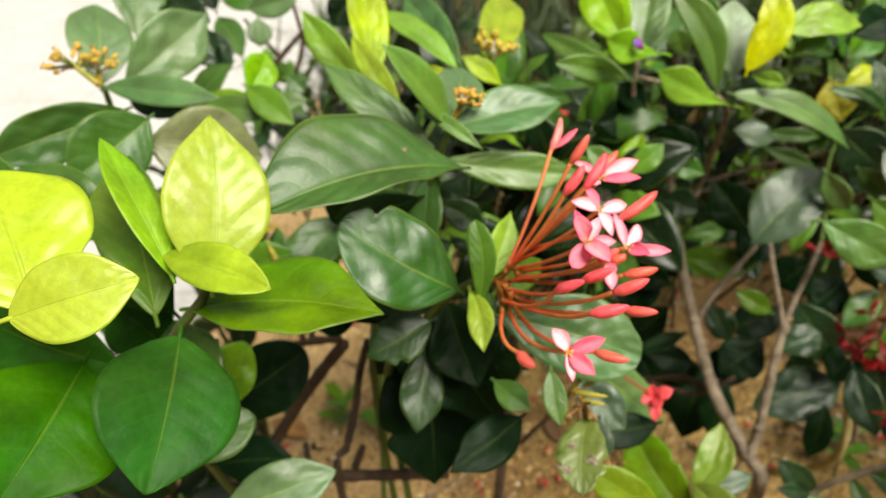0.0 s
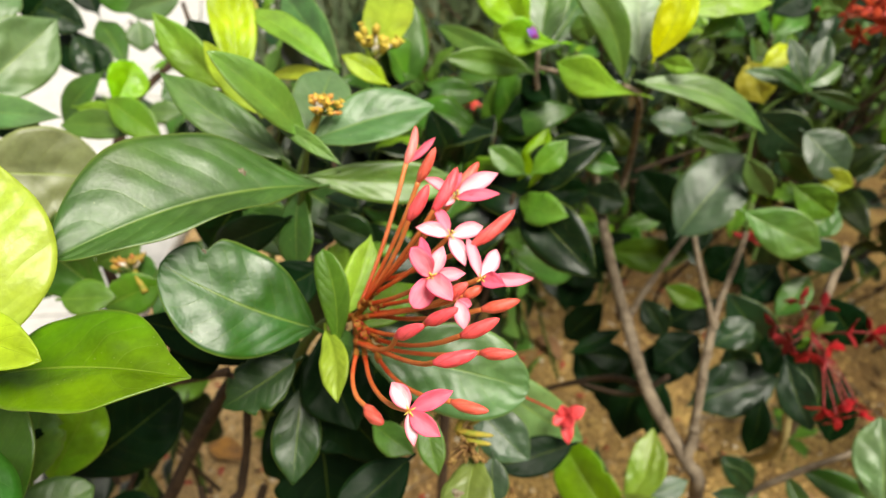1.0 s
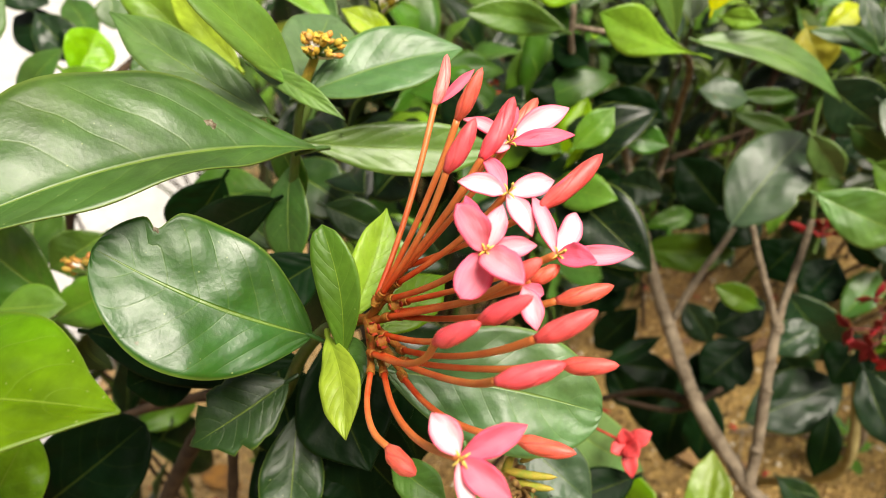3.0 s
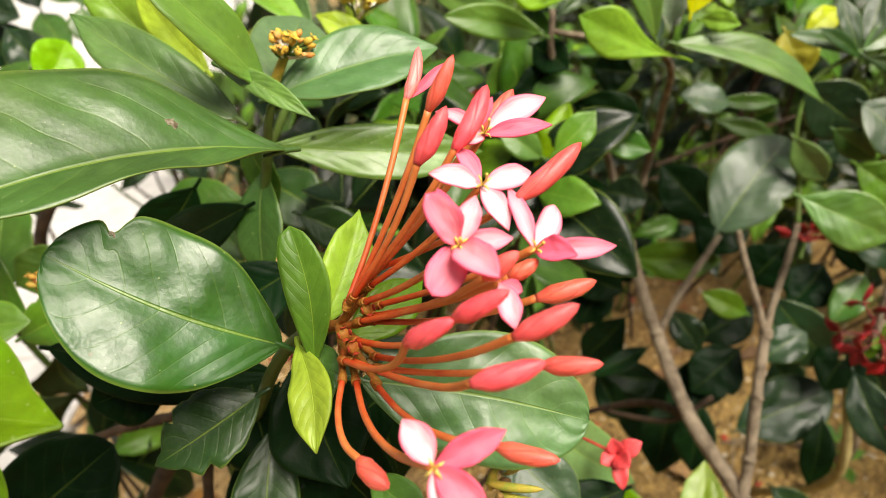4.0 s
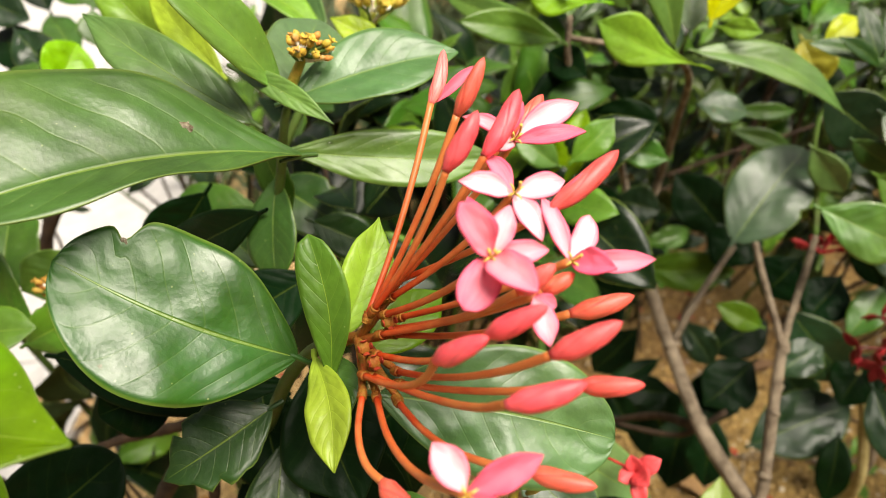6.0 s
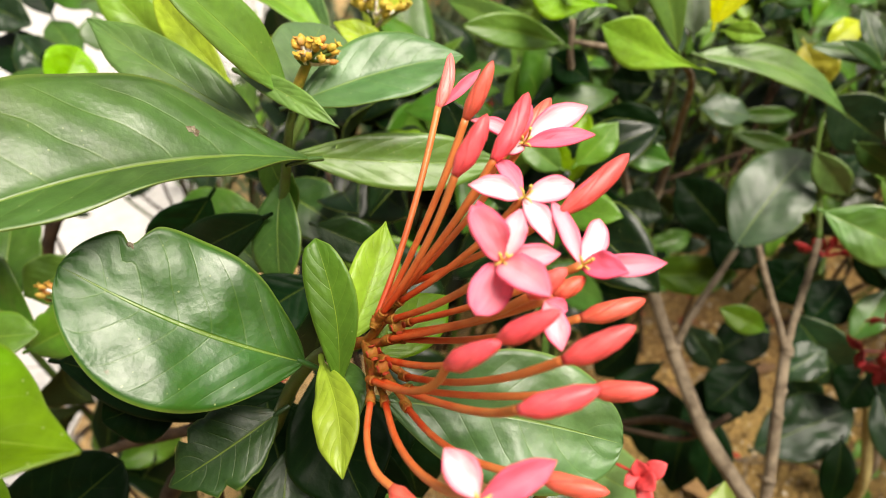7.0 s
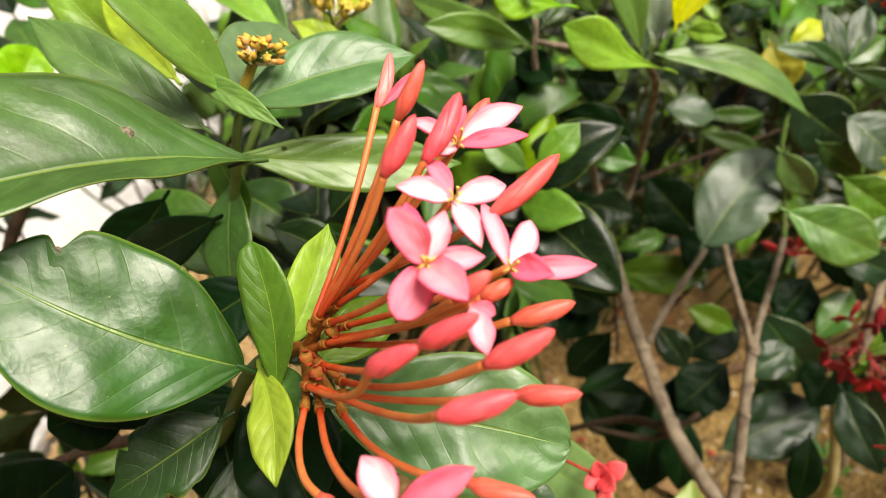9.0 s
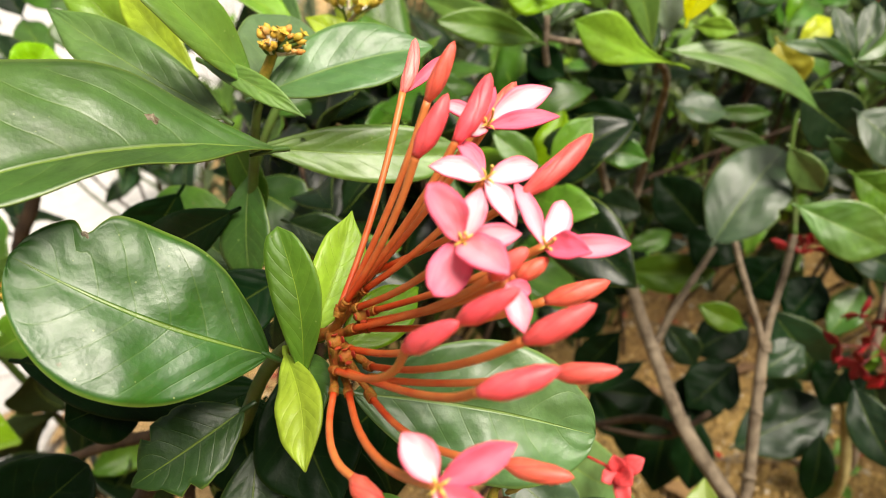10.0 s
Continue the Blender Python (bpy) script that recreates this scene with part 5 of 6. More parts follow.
sweep("branch", ((0.196, 0.499, 0.328), (0.189, 0.508, 0.361), (0.160, 0.459, 0.414), (0.120, 0.408, 0.464), (0.116, 0.403, 0.493)), (0.0030, 0.0026, 0.0022, 0.0018, 0.0014), BARK, far_shrub, sides=10, knots=0.12, seed=9)
sweep("twig", ((0.268, 0.403, 0.363), (0.271, 0.415, 0.383), (0.266, 0.422, 0.415), (0.273, 0.427, 0.441), (0.295, 0.425, 0.457)), (0.0018, 0.0016, 0.0015, 0.0014, 0.0012), TWIG, far_shrub, sides=10, knots=0.12, seed=10)
sweep("branch", ((0.208, 0.376, 0.244), (0.198, 0.419, 0.217), (0.168, 0.454, 0.178), (0.137, 0.493, 0.126)), (0.0030, 0.0027, 0.0023, 0.0020), DARK_BARK, far_shrub, sides=10, knots=0.12, seed=11)
sweep("twig", ((0.225, 0.382, 0.252), (0.202, 0.390, 0.227), (0.170, 0.417, 0.214)), (0.0020, 0.0018, 0.0015), DARK_BARK, far_shrub, sides=10, knots=0.12, seed=12)
sweep("stem", ((0.311, 0.391, 0.269), (0.326, 0.387, 0.225), (0.334, 0.388, 0.151), (0.360, 0.500, 0.000)), (0.0030, 0.0033, 0.0037, 0.0040), STRAW, far_shrub, sides=10, knots=0.12, seed=13)
sweep("stem", ((0.363, 0.428, 0.330), (0.346, 0.408, 0.298), (0.340, 0.396, 0.240), (0.355, 0.409, 0.147), (0.420, 0.580, 0.000)), (0.0030, 0.0032, 0.0035, 0.0037, 0.0040), BARK, far_shrub, sides=10, knots=0.14, seed=14)
sweep("twig", ((0.225, 0.516, 0.356), (0.273, 0.523, 0.368), (0.326, 0.529, 0.379), (0.377, 0.554, 0.383)), (0.0016, 0.0014, 0.0012, 0.0010), DARK_BARK, far_shrub, sides=10, knots=0.12, seed=15)
sweep("twig", ((0.234, 0.547, 0.330), (0.275, 0.551, 0.338), (0.327, 0.574, 0.337)), (0.0012, 0.0010, 0.0008), DARK_BARK, far_shrub, sides=10, knots=0.12, seed=16)
sweep("branch", ((0.235, 0.296, 0.198), (0.251, 0.293, 0.230), (0.269, 0.286, 0.257), (0.303, 0.285, 0.276), (0.329, 0.290, 0.285)), (0.0024, 0.0022, 0.0021, 0.0019, 0.0018), BARK, far_shrub, sides=10, knots=0.14, seed=17)
sweep("node", ((0.239, 0.369, 0.315), (0.241, 0.368, 0.313), (0.240, 0.366, 0.310)), (0.0036, 0.0034, 0.0032), BARK, far_shrub, sides=10, knots=0.14, seed=18)
sweep("node", ((0.236, 0.358, 0.293), (0.236, 0.357, 0.291)), (0.0034, 0.0032), BARK, far_shrub, sides=10, knots=0.14, seed=19)
sweep("node", ((0.233, 0.351, 0.280), (0.232, 0.350, 0.279)), (0.0037, 0.0034), BARK, far_shrub, sides=10, knots=0.14, seed=20)
sweep("node", ((0.229, 0.339, 0.244), (0.228, 0.337, 0.242)), (0.0040, 0.0039), BARK, far_shrub, sides=10, knots=0.14, seed=21)
sweep("node", ((0.194, 0.471, 0.320), (0.195, 0.469, 0.316)), (0.0043, 0.0040), BARK, far_shrub, sides=10, knots=0.14, seed=22)
sweep("node", ((0.203, 0.428, 0.273), (0.204, 0.426, 0.269)), (0.0048, 0.0045), BARK, far_shrub, sides=10, knots=0.14, seed=23)
sweep("node", ((0.207, 0.383, 0.248), (0.208, 0.379, 0.245)), (0.0050, 0.0046), BARK, far_shrub, sides=10, knots=0.14, seed=24)
sweep("node", ((0.233, 0.386, 0.345), (0.233, 0.385, 0.343)), (0.0020, 0.0019), BARK, far_shrub, sides=10, knots=0.14, seed=25)
sweep("node", ((0.255, 0.387, 0.342), (0.254, 0.386, 0.340)), (0.0022, 0.0020), BARK, far_shrub, sides=10, knots=0.14, seed=26)
leaf(far_shrub, (0.1121, 0.3959, 0.4821), (0.0606, 0.4425, 0.4992), 0.0147, (-0.45, -0.70, 0.55), 0.04, 18, MID)
leaf(far_shrub, (0.1088, 0.3968, 0.4836), (0.0619, 0.3822, 0.4969), 0.0156, (0.36, -0.89, 0.28), 0.05, 16, MID)
leaf(far_shrub, (0.1295, 0.3892, 0.5003), (0.0898, 0.3791, 0.5115), 0.0204, (0.32, -0.89, 0.32), 0.04, 14, FRESH, side_bow=-.05, point=.05, e=1, k=2.3, twist=40)
leaf(far_shrub, (0.1122, 0.4173, 0.4978), (0.0939, 0.4634, 0.5338), 0.0317, (-0.41, -0.66, 0.63), 0.05, 22, FRESH)
leaf(far_shrub, (0.1181, 0.4123, 0.4898), (0.1297, 0.4518, 0.5350), 0.0284, (-0.16, -0.72, 0.67), 0.05, 18, SEMI)
leaf(far_shrub, (0.1247, 0.4221, 0.4868), (0.1549, 0.4610, 0.5123), 0.0226, (0.16, -0.62, 0.76), 0.05, 18, MATURE)
leaf(far_shrub, (0.1645, 0.3925, 0.4779), (0.1280, 0.4059, 0.5367), 0.0207, (0.02, -0.97, 0.23), 0.05, 20, MID, side_bow=.1)
leaf(far_shrub, (0.1769, 0.3818, 0.4704), (0.1201, 0.3693, 0.4963), 0.0220, (0.32, -0.92, 0.25), 0.04, 14, FOLD, side_bow=-.05, point=.05, e=1, k=2.4, twist=40)
leaf(far_shrub, (0.1735, 0.3912, 0.4760), (0.2564, 0.3903, 0.4404), 0.0194, (0.15, -0.70, 0.70), 0.08, 20, SEMI, point=.8, k=.95, side_bow=-.06)
leaf(far_shrub, (0.1776, 0.4067, 0.4822), (0.1840, 0.4450, 0.5205), 0.0300, (0.05, -0.75, 0.66), 0.05, 12, CHALK)
leaf(far_shrub, (0.1815, 0.3950, 0.4888), (0.1945, 0.4130, 0.5388), 0.0225, (-0.21, -0.90, 0.39), 0.06, 16, YOUNG, side_bow=.1, k=.9, point=.6)
leaf(far_shrub, (0.1992, 0.4058, 0.5097), (0.2535, 0.4138, 0.5124), 0.0227, (0.13, -0.76, 0.64), 0.06, 12, LIGHT, side_bow=-.08, point=.5)
leaf(far_shrub, (0.1871, 0.3967, 0.4851), (0.2016, 0.3843, 0.4844), 0.0105, (-0.61, -0.73, 0.31), 0.04, 20, FRESH)
leaf(far_shrub, (0.2138, 0.4131, 0.4932), (0.2381, 0.4202, 0.5053), 0.0131, (-0.01, -0.85, 0.52), 0.05, 20, FRESH)
# dark leaves of this shrub hold the shade of the gaps as colour
leaf(far_shrub, (0.1298, 0.4130, 0.4533), (0.0956, 0.4014, 0.4527), 0.0270, (0.29, -0.86, 0.42), 0.05, 14, SHADE_DARK)
leaf(far_shrub, (0.1306, 0.4077, 0.4447), (0.1637, 0.3902, 0.4361), 0.0256, (-0.34, -0.85, 0.40), 0.05, 14, SHADE_DARK)
leaf(far_shrub, (0.1405, 0.4026, 0.4272), (0.1697, 0.3925, 0.4209), 0.0164, (-0.22, -0.89, 0.40), 0.05, 14, MATURE)
leaf(far_shrub, (0.1056, 0.3704, 0.4313), (0.0853, 0.3748, 0.4474), 0.0154, (0.12, -0.91, 0.40), 0.06, 22, MID)
leaf(far_shrub, (0.1065, 0.3497, 0.4415), (0.1253, 0.3539, 0.4584), 0.0146, (-0.21, -0.87, 0.45), 0.06, 18, MID)
leaf(far_shrub, (0.2292, 0.4322, 0.4295), (0.2002, 0.4362, 0.4352), 0.0212, (0.10, -0.72, 0.68), 0.06, 12, GREY)
leaf(far_shrub, (0.1812, 0.4996, 0.3472), (0.2094, 0.4852, 0.3436), 0.0288, (-0.35, -0.81, 0.47), 0.05, 14, TEAL)
leaf(far_shrub, (0.1846, 0.5005, 0.3488), (0.1475, 0.4925, 0.3540), 0.0221, (0.25, -0.86, 0.45), 0.05, 14, SHADE_DARK)
leaf(far_shrub, (0.2244, 0.4118, 0.3583), (0.2766, 0.4433, 0.4010), 0.0462, (-0.18, -0.67, 0.72), 0.06, 12, GREY, e=.5, point=.1)
leaf(far_shrub, (0.2463, 0.3757, 0.3955), (0.2937, 0.3615, 0.3737), 0.0308, (-0.13, -0.94, 0.32), 0.06, 12, SEMI)
leaf(far_shrub, (0.2684, 0.4261, 0.4395), (0.3048, 0.4211, 0.4132), 0.0350, (-0.10, -0.99, 0.05), 0.06, 12, TEAL)
leaf(far_shrub, (0.2926, 0.4093, 0.4319), (0.3194, 0.3942, 0.4081), 0.0338, (0.02, -0.85, 0.52), 0.06, 12, GREY)
leaf(far_shrub, (0.2816, 0.4119, 0.4169), (0.3041, 0.4021, 0.4015), 0.0165, (-0.45, -0.89, -0.08), 0.05, 14, MATURE)
leaf(far_shrub, (0.2783, 0.3830, 0.4081), (0.3029, 0.3724, 0.3915), 0.0241, (-0.25, -0.94, 0.23), 0.06, 18, FRESHD)
leaf(far_shrub, (0.2993, 0.3956, 0.4100), (0.3229, 0.3902, 0.4018), 0.0154, (-0.12, -0.95, 0.27), 0.05, 18, MUSTARD)
leaf(far_shrub, (0.2644, 0.4201, 0.4106), (0.2810, 0.4059, 0.3881), 0.0198, (-0.62, -0.78, 0.03), 0.05, 18, SEMI)
leaf(far_shrub, (0.2844, 0.4829, 0.4556), (0.2938, 0.4669, 0.4300), 0.0279, (-0.49, -0.81, 0.32), 0.05, 14, OLDY)
leaf(far_shrub, (0.2775, 0.4515, 0.4617), (0.2983, 0.4585, 0.4735), 0.0154, (-0.07, -0.80, 0.60), 0.05, 18, YOUNG)
leaf(far_shrub, (0.2952, 0.4237, 0.4553), (0.2551, 0.4315, 0.4669), 0.0106, (-0.02, -0.86, 0.51), 0.05, 16, MATURE)
leaf(far_shrub, (0.2933, 0.4228, 0.4538), (0.2659, 0.4224, 0.4715), 0.0088, (0.18, -0.95, 0.25), 0.05, 16, INK)
leaf(far_shrub, (0.2934, 0.4248, 0.4569), (0.2861, 0.4414, 0.4836), 0.0127, (-0.06, -0.85, 0.52), 0.05, 18, INK)
leaf(far_shrub, (0.2952, 0.4247, 0.4569), (0.3195, 0.4319, 0.4690), 0.0136, (0.01, -0.87, 0.50), 0.05, 16, MATURE)
leaf(far_shrub, (0.2970, 0.4227, 0.4537), (0.3297, 0.4161, 0.4438), 0.0116, (-0.19, -0.98, 0.03), 0.05, 16, INK)
leaf(far_shrub, (0.2971, 0.4256, 0.4584), (0.3108, 0.4417, 0.4847), 0.0155, (-0.27, -0.76, 0.60), 0.05, 16, INK)
leaf(far_shrub, (0.3030, 0.4451, 0.5090), (0.3152, 0.4391, 0.4997), 0.0227, (-0.48, -0.88, -0.07), 0.05, 16, SEMI)
leaf(far_shrub, (0.2058, 0.4990, 0.2897), (0.2682, 0.4772, 0.2939), 0.0301, (-0.31, -0.79, 0.53), 0.05, 14, FRESHD)
leaf(far_shrub, (0.2715, 0.4123, 0.3032), (0.3109, 0.3946, 0.2565), 0.0344, (-0.17, -0.96, 0.22), 0.06, 12, TEAL)
leaf(far_shrub, (0.2480, 0.3836, 0.2182), (0.3174, 0.3936, 0.2360), 0.0431, (-0.11, -0.62, 0.78), 0.06, 12, TEAL)
leaf(far_shrub, (0.2857, 0.3476, 0.2939), (0.2955, 0.3153, 0.2610), 0.0241, (-0.48, -0.69, 0.54), 0.05, 12, TEAL)
leaf(far_shrub, (0.2949, 0.3697, 0.2349), (0.2810, 0.3483, 0.1999), 0.0201, (-0.49, -0.64, 0.59), 0.05, 12, SHADE_DARK)
leaf(far_shrub, (0.2230, 0.4259, 0.2100), (0.2049, 0.3987, 0.1656), 0.0342, (-0.36, -0.72, 0.59), 0.05, 12, SHADE_DARK)
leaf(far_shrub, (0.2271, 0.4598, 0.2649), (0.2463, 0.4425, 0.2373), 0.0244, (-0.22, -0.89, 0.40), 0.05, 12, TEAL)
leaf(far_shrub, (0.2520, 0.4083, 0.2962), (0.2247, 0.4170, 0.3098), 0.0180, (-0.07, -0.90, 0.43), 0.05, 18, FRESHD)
leaf(far_shrub, (0.2580, 0.4844, 0.3244), (0.2263, 0.5074, 0.3609), 0.0387, (-0.27, -0.90, 0.33), 0.05, 14, SHADE_DARK)
leaf(far_shrub, (0.2934, 0.4461, 0.3202), (0.2709, 0.4431, 0.2959), 0.0370, (-0.45, -0.73, 0.51), 0.05, 14, SHADE_DARK)
leaf(far_shrub, (0.2651, 0.4271, 0.2509), (0.2275, 0.4135, 0.2280), 0.0380, (-0.22, -0.64, 0.74), 0.05, 14, SHADE_DARK)
leaf(far_shrub, (0.3073, 0.4020, 0.2874), (0.3337, 0.4171, 0.3124), 0.0220, (-0.35, -0.59, 0.73), 0.05, 14, MATURE)
leaf(far_shrub, (0.3175, 0.4355, 0.3417), (0.3337, 0.4171, 0.3124), 0.0176, (-0.43, -0.85, 0.30), 0.05, 14, SHADE_DARK)
leaf(far_shrub, (0.2558, 0.4937, 0.3964), (0.2954, 0.4857, 0.3844), 0.0137, (-0.10, -0.95, 0.29), 0.05, 14, MATURE)
leaf(far_shrub, (0.2562, 0.5007, 0.4077), (0.3005, 0.4984, 0.4051), 0.0119, (-0.03, -0.93, 0.36), 0.05, 14, MATURE)
leaf(far_shrub, (0.1997, 0.4751, 0.2510), (0.1691, 0.4756, 0.2131), 0.0312, (-0.49, -0.78, 0.38), 0.05, 14, SHADE_DARK)
leaf(far_shrub, (0.2002, 0.4855, 0.2679), (0.1659, 0.5135, 0.2742), 0.0312, (-0.44, -0.67, 0.60), 0.05, 14, SHADE_DARK)
leaf(far_shrub, (0.1521, 0.4905, 0.3129), (0.1243, 0.5088, 0.3418), 0.0296, (-0.14, -0.89, 0.43), 0.05, 14, SHADE_DARK)
leaf(far_shrub, (0.1787, 0.4544, 0.4451), (0.1552, 0.4570, 0.4489), 0.0243, (-0.06, -0.95, 0.30), 0.05, 14, SHADE_DARK)
leaf(far_shrub, (0.2744, 0.5129, 0.4659), (0.2964, 0.5258, 0.4873), 0.0308, (-0.15, -0.77, 0.62), 0.05, 14, SHADE_DARK)
leaf(far_shrub, (0.3133, 0.5209, 0.4798), (0.3436, 0.5292, 0.4938), 0.0308, (-0.01, -0.85, 0.52), 0.05, 14, SHADE_DARK)
leaf(far_shrub, (0.2066, 0.5235, 0.4815), (0.1901, 0.5351, 0.4999), 0.0264, (-0.35, -0.90, 0.25), 0.05, 14, MATURE)
leaf(far_shrub, (0.1673, 0.2853, 0.2128), (0.1352, 0.3389, 0.2424), 0.0398, (-0.48, -0.72, 0.50), 0.06, 16, FRESHD, e=.55)
leaf(far_shrub, (0.1683, 0.2902, 0.2293), (0.1914, 0.3223, 0.2647), 0.0242, (-0.40, -0.75, 0.52), 0.06, 18, OLIVE, side_bow=.08)
leaf(far_shrub, (0.1796, 0.2980, 0.2237), (0.2143, 0.3045, 0.2321), 0.0164, (-0.02, -0.55, 0.83), 0.05, 12, GREY)
leaf(far_shrub, (0.1667, 0.2910, 0.2395), (0.1913, 0.2625, 0.2343), 0.0252, (-0.38, -0.72, 0.58), 0.06, 16, OLIVE)
leaf(far_shrub, (0.2834, 0.3820, 0.1594), (0.3108, 0.3670, 0.1357), 0.0242, (-0.07, -0.88, 0.47), 0.05, 14, TEAL)
leaf(far_shrub, (0.2891, 0.2697, 0.2947), (0.3138, 0.2542, 0.2724), 0.0301, (-0.20, -0.89, 0.40), 0.05, 14, SEMI)
# fill between the stems; its darkest leaves are coloured as if in shade
leaf(far_shrub, (0.2645, 0.4274, 0.2324), (0.2124, 0.4183, 0.2164), 0.0339, (-0.11, -0.66, 0.75), 0.05, 14, SHADE_DARK)
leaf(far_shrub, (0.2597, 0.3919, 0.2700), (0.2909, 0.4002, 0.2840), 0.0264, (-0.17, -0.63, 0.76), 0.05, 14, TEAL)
leaf(far_shrub, (0.1963, 0.5073, 0.2650), (0.1688, 0.4905, 0.2371), 0.0317, (-0.20, -0.74, 0.64), 0.05, 14, SHADE_DARK)
leaf(far_shrub, (0.2081, 0.4845, 0.1904), (0.2434, 0.4489, 0.1335), 0.0546, (-0.16, -0.88, 0.45), 0.05, 14, SHADE_DARK)
leaf(far_shrub, (0.3197, 0.4384, 0.3085), (0.2923, 0.4246, 0.2855), 0.0329, (-0.29, -0.63, 0.72), 0.05, 14, SHADE_DARK)
leaf(far_shrub, (0.3221, 0.3765, 0.3225), (0.3436, 0.3584, 0.2937), 0.0300, (-0.37, -0.89, 0.28), 0.05, 14, SHADE_DARK)
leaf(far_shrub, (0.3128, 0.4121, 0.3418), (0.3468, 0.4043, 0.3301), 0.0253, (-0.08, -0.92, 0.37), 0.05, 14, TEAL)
leaf(far_shrub, (0.2536, 0.4634, 0.2333), (0.2997, 0.4727, 0.2494), 0.0357, (-0.11, -0.69, 0.72), 0.05, 14, SHADE_DARK)
leaf(far_shrub, (0.2300, 0.4634, 0.1947), (0.1791, 0.4700, 0.2043), 0.0264, (0.01, -0.79, 0.62), 0.05, 14, SHADE_DARK)
leaf(far_shrub, (0.2330, 0.5226, 0.2905), (0.1963, 0.5060, 0.2628), 0.0317, (-0.16, -0.74, 0.65), 0.05, 14, SHADE_DARK)
leaf(far_shrub, (0.2817, 0.4888, 0.3320), (0.2480, 0.4723, 0.3046), 0.0387, (-0.21, -0.70, 0.68), 0.05, 14, SHADE_DARK)
leaf(far_shrub, (0.3240, 0.3949, 0.2762), (0.2976, 0.3798, 0.2512), 0.0308, (-0.37, -0.57, 0.73), 0.05, 14, SHADE_DARK)
leaf(far_shrub, (0.3362, 0.4665, 0.3922), (0.3101, 0.4581, 0.3781), 0.0264, (-0.14, -0.72, 0.68), 0.05, 14, SHADE_DARK)
leaf(far_shrub, (0.3430, 0.4264, 0.3657), (0.3220, 0.4162, 0.3486), 0.0253, (-0.29, -0.62, 0.73), 0.05, 14, MATURE)
leaf(far_shrub, (0.1514, 0.4246, 0.4914), (0.1432, 0.4225, 0.5069), 0.0177, (-0.08, -0.98, -0.17), 0.05, 12, SEMI)
leaf(far_shrub, (0.1297, 0.4052, 0.4786), (0.1554, 0.4064, 0.4811), 0.0119, (0.01, -0.94, 0.35), 0.05, 12, SHADE_DARK)
leaf(far_shrub, (0.1096, 0.4145, 0.4742), (0.1242, 0.3973, 0.4656), 0.0178, (-0.51, -0.69, 0.52), 0.05, 14, SHADE_DARK)
leaf(far_shrub, (0.1727, 0.4096, 0.4866), (0.1518, 0.3905, 0.4744), 0.0153, (0.16, -0.65, 0.74), 0.05, 14, TEAL)
leaf(far_shrub, (0.2274, 0.4412, 0.5011), (0.2521, 0.4331, 0.4885), 0.0148, (-0.25, -0.96, 0.13), 0.05, 14, MATURE)
leaf(far_shrub, (0.3323, 0.3902, 0.2688), (0.3415, 0.3619, 0.2232), 0.0253, (-0.64, -0.71, 0.31), 0.05, 16, TEAL, twist=30)
leaf(far_shrub, (0.2303, 0.4012, 0.2272), (0.2186, 0.3777, 0.1889), 0.0287, (-0.54, -0.64, 0.55), 0.05, 16, SHADE_DARK, twist=-30)
leaf(far_shrub, (0.1681, 0.3548, 0.2079), (0.1586, 0.3348, 0.1754), 0.0266, (-0.33, -0.76, 0.56), 0.05, 16, TEAL)
leaf(far_shrub, (0.3246, 0.3402, 0.2828), (0.3130, 0.3172, 0.2454), 0.0244, (-0.42, -0.71, 0.57), 0.05, 16, SHADE_DARK)
leaf(far_shrub, (0.1791, 0.4700, 0.2043), (0.1985, 0.4480, 0.1691), 0.0235, (-0.15, -0.87, 0.47), 0.05, 16, SHADE_DARK, twist=40)
leaf(far_shrub, (0.3160, 0.4237, 0.2275), (0.3010, 0.4043, 0.1958), 0.0260, (-0.71, -0.40, 0.58), 0.05, 16, TEAL, twist=-40)
leaf(far_shrub, (0.2073, 0.4469, 0.2436), (0.1638, 0.4384, 0.2289), 0.0157, (-0.22, -0.42, 0.88), 0.04, 14, SHADE_DARK)
leaf(far_shrub, (0.2738, 0.2874, 0.2592), (0.3139, 0.2670, 0.2492), 0.0180, (-0.21, -0.73, 0.65), 0.05, 16, MATURE)
leaf(far_shrub, (0.2533, 0.2928, 0.2298), (0.2295, 0.2985, 0.2549), 0.0113, (0.09, -0.95, 0.30), 0.05, 16, TEAL)
leaf(far_shrub, (0.2496, 0.2924, 0.2289), (0.2219, 0.2884, 0.2392), 0.0113, (0.35, -0.64, 0.69), 0.05, 16, TEAL)
leaf(far_shrub, (0.2550, 0.2915, 0.2279), (0.2430, 0.2740, 0.2188), 0.0204, (-0.27, -0.29, 0.92), 0.05, 16, SEMI)
leaf(far_shrub, (0.2703, 0.2917, 0.2474), (0.2805, 0.2702, 0.2337), 0.0111, (-0.44, -0.62, 0.65), 0.05, 16, MID)
leaf(far_shrub, (0.2906, 0.2436, 0.2847), (0.2986, 0.2759, 0.3157), 0.0305, (-0.56, -0.50, 0.66), 0.05, 14, PALE)
leaf(far_shrub, (0.3056, 0.4067, 0.2189), (0.2879, 0.4217, 0.2427), 0.0285, (-0.26, -0.89, 0.37), 0.05, 14, TEAL)
leaf(far_shrub, (0.1938, 0.4562, 0.1822), (0.2250, 0.4662, 0.1991), 0.0232, (-0.18, -0.67, 0.72), 0.05, 14, SHADE_DARK)

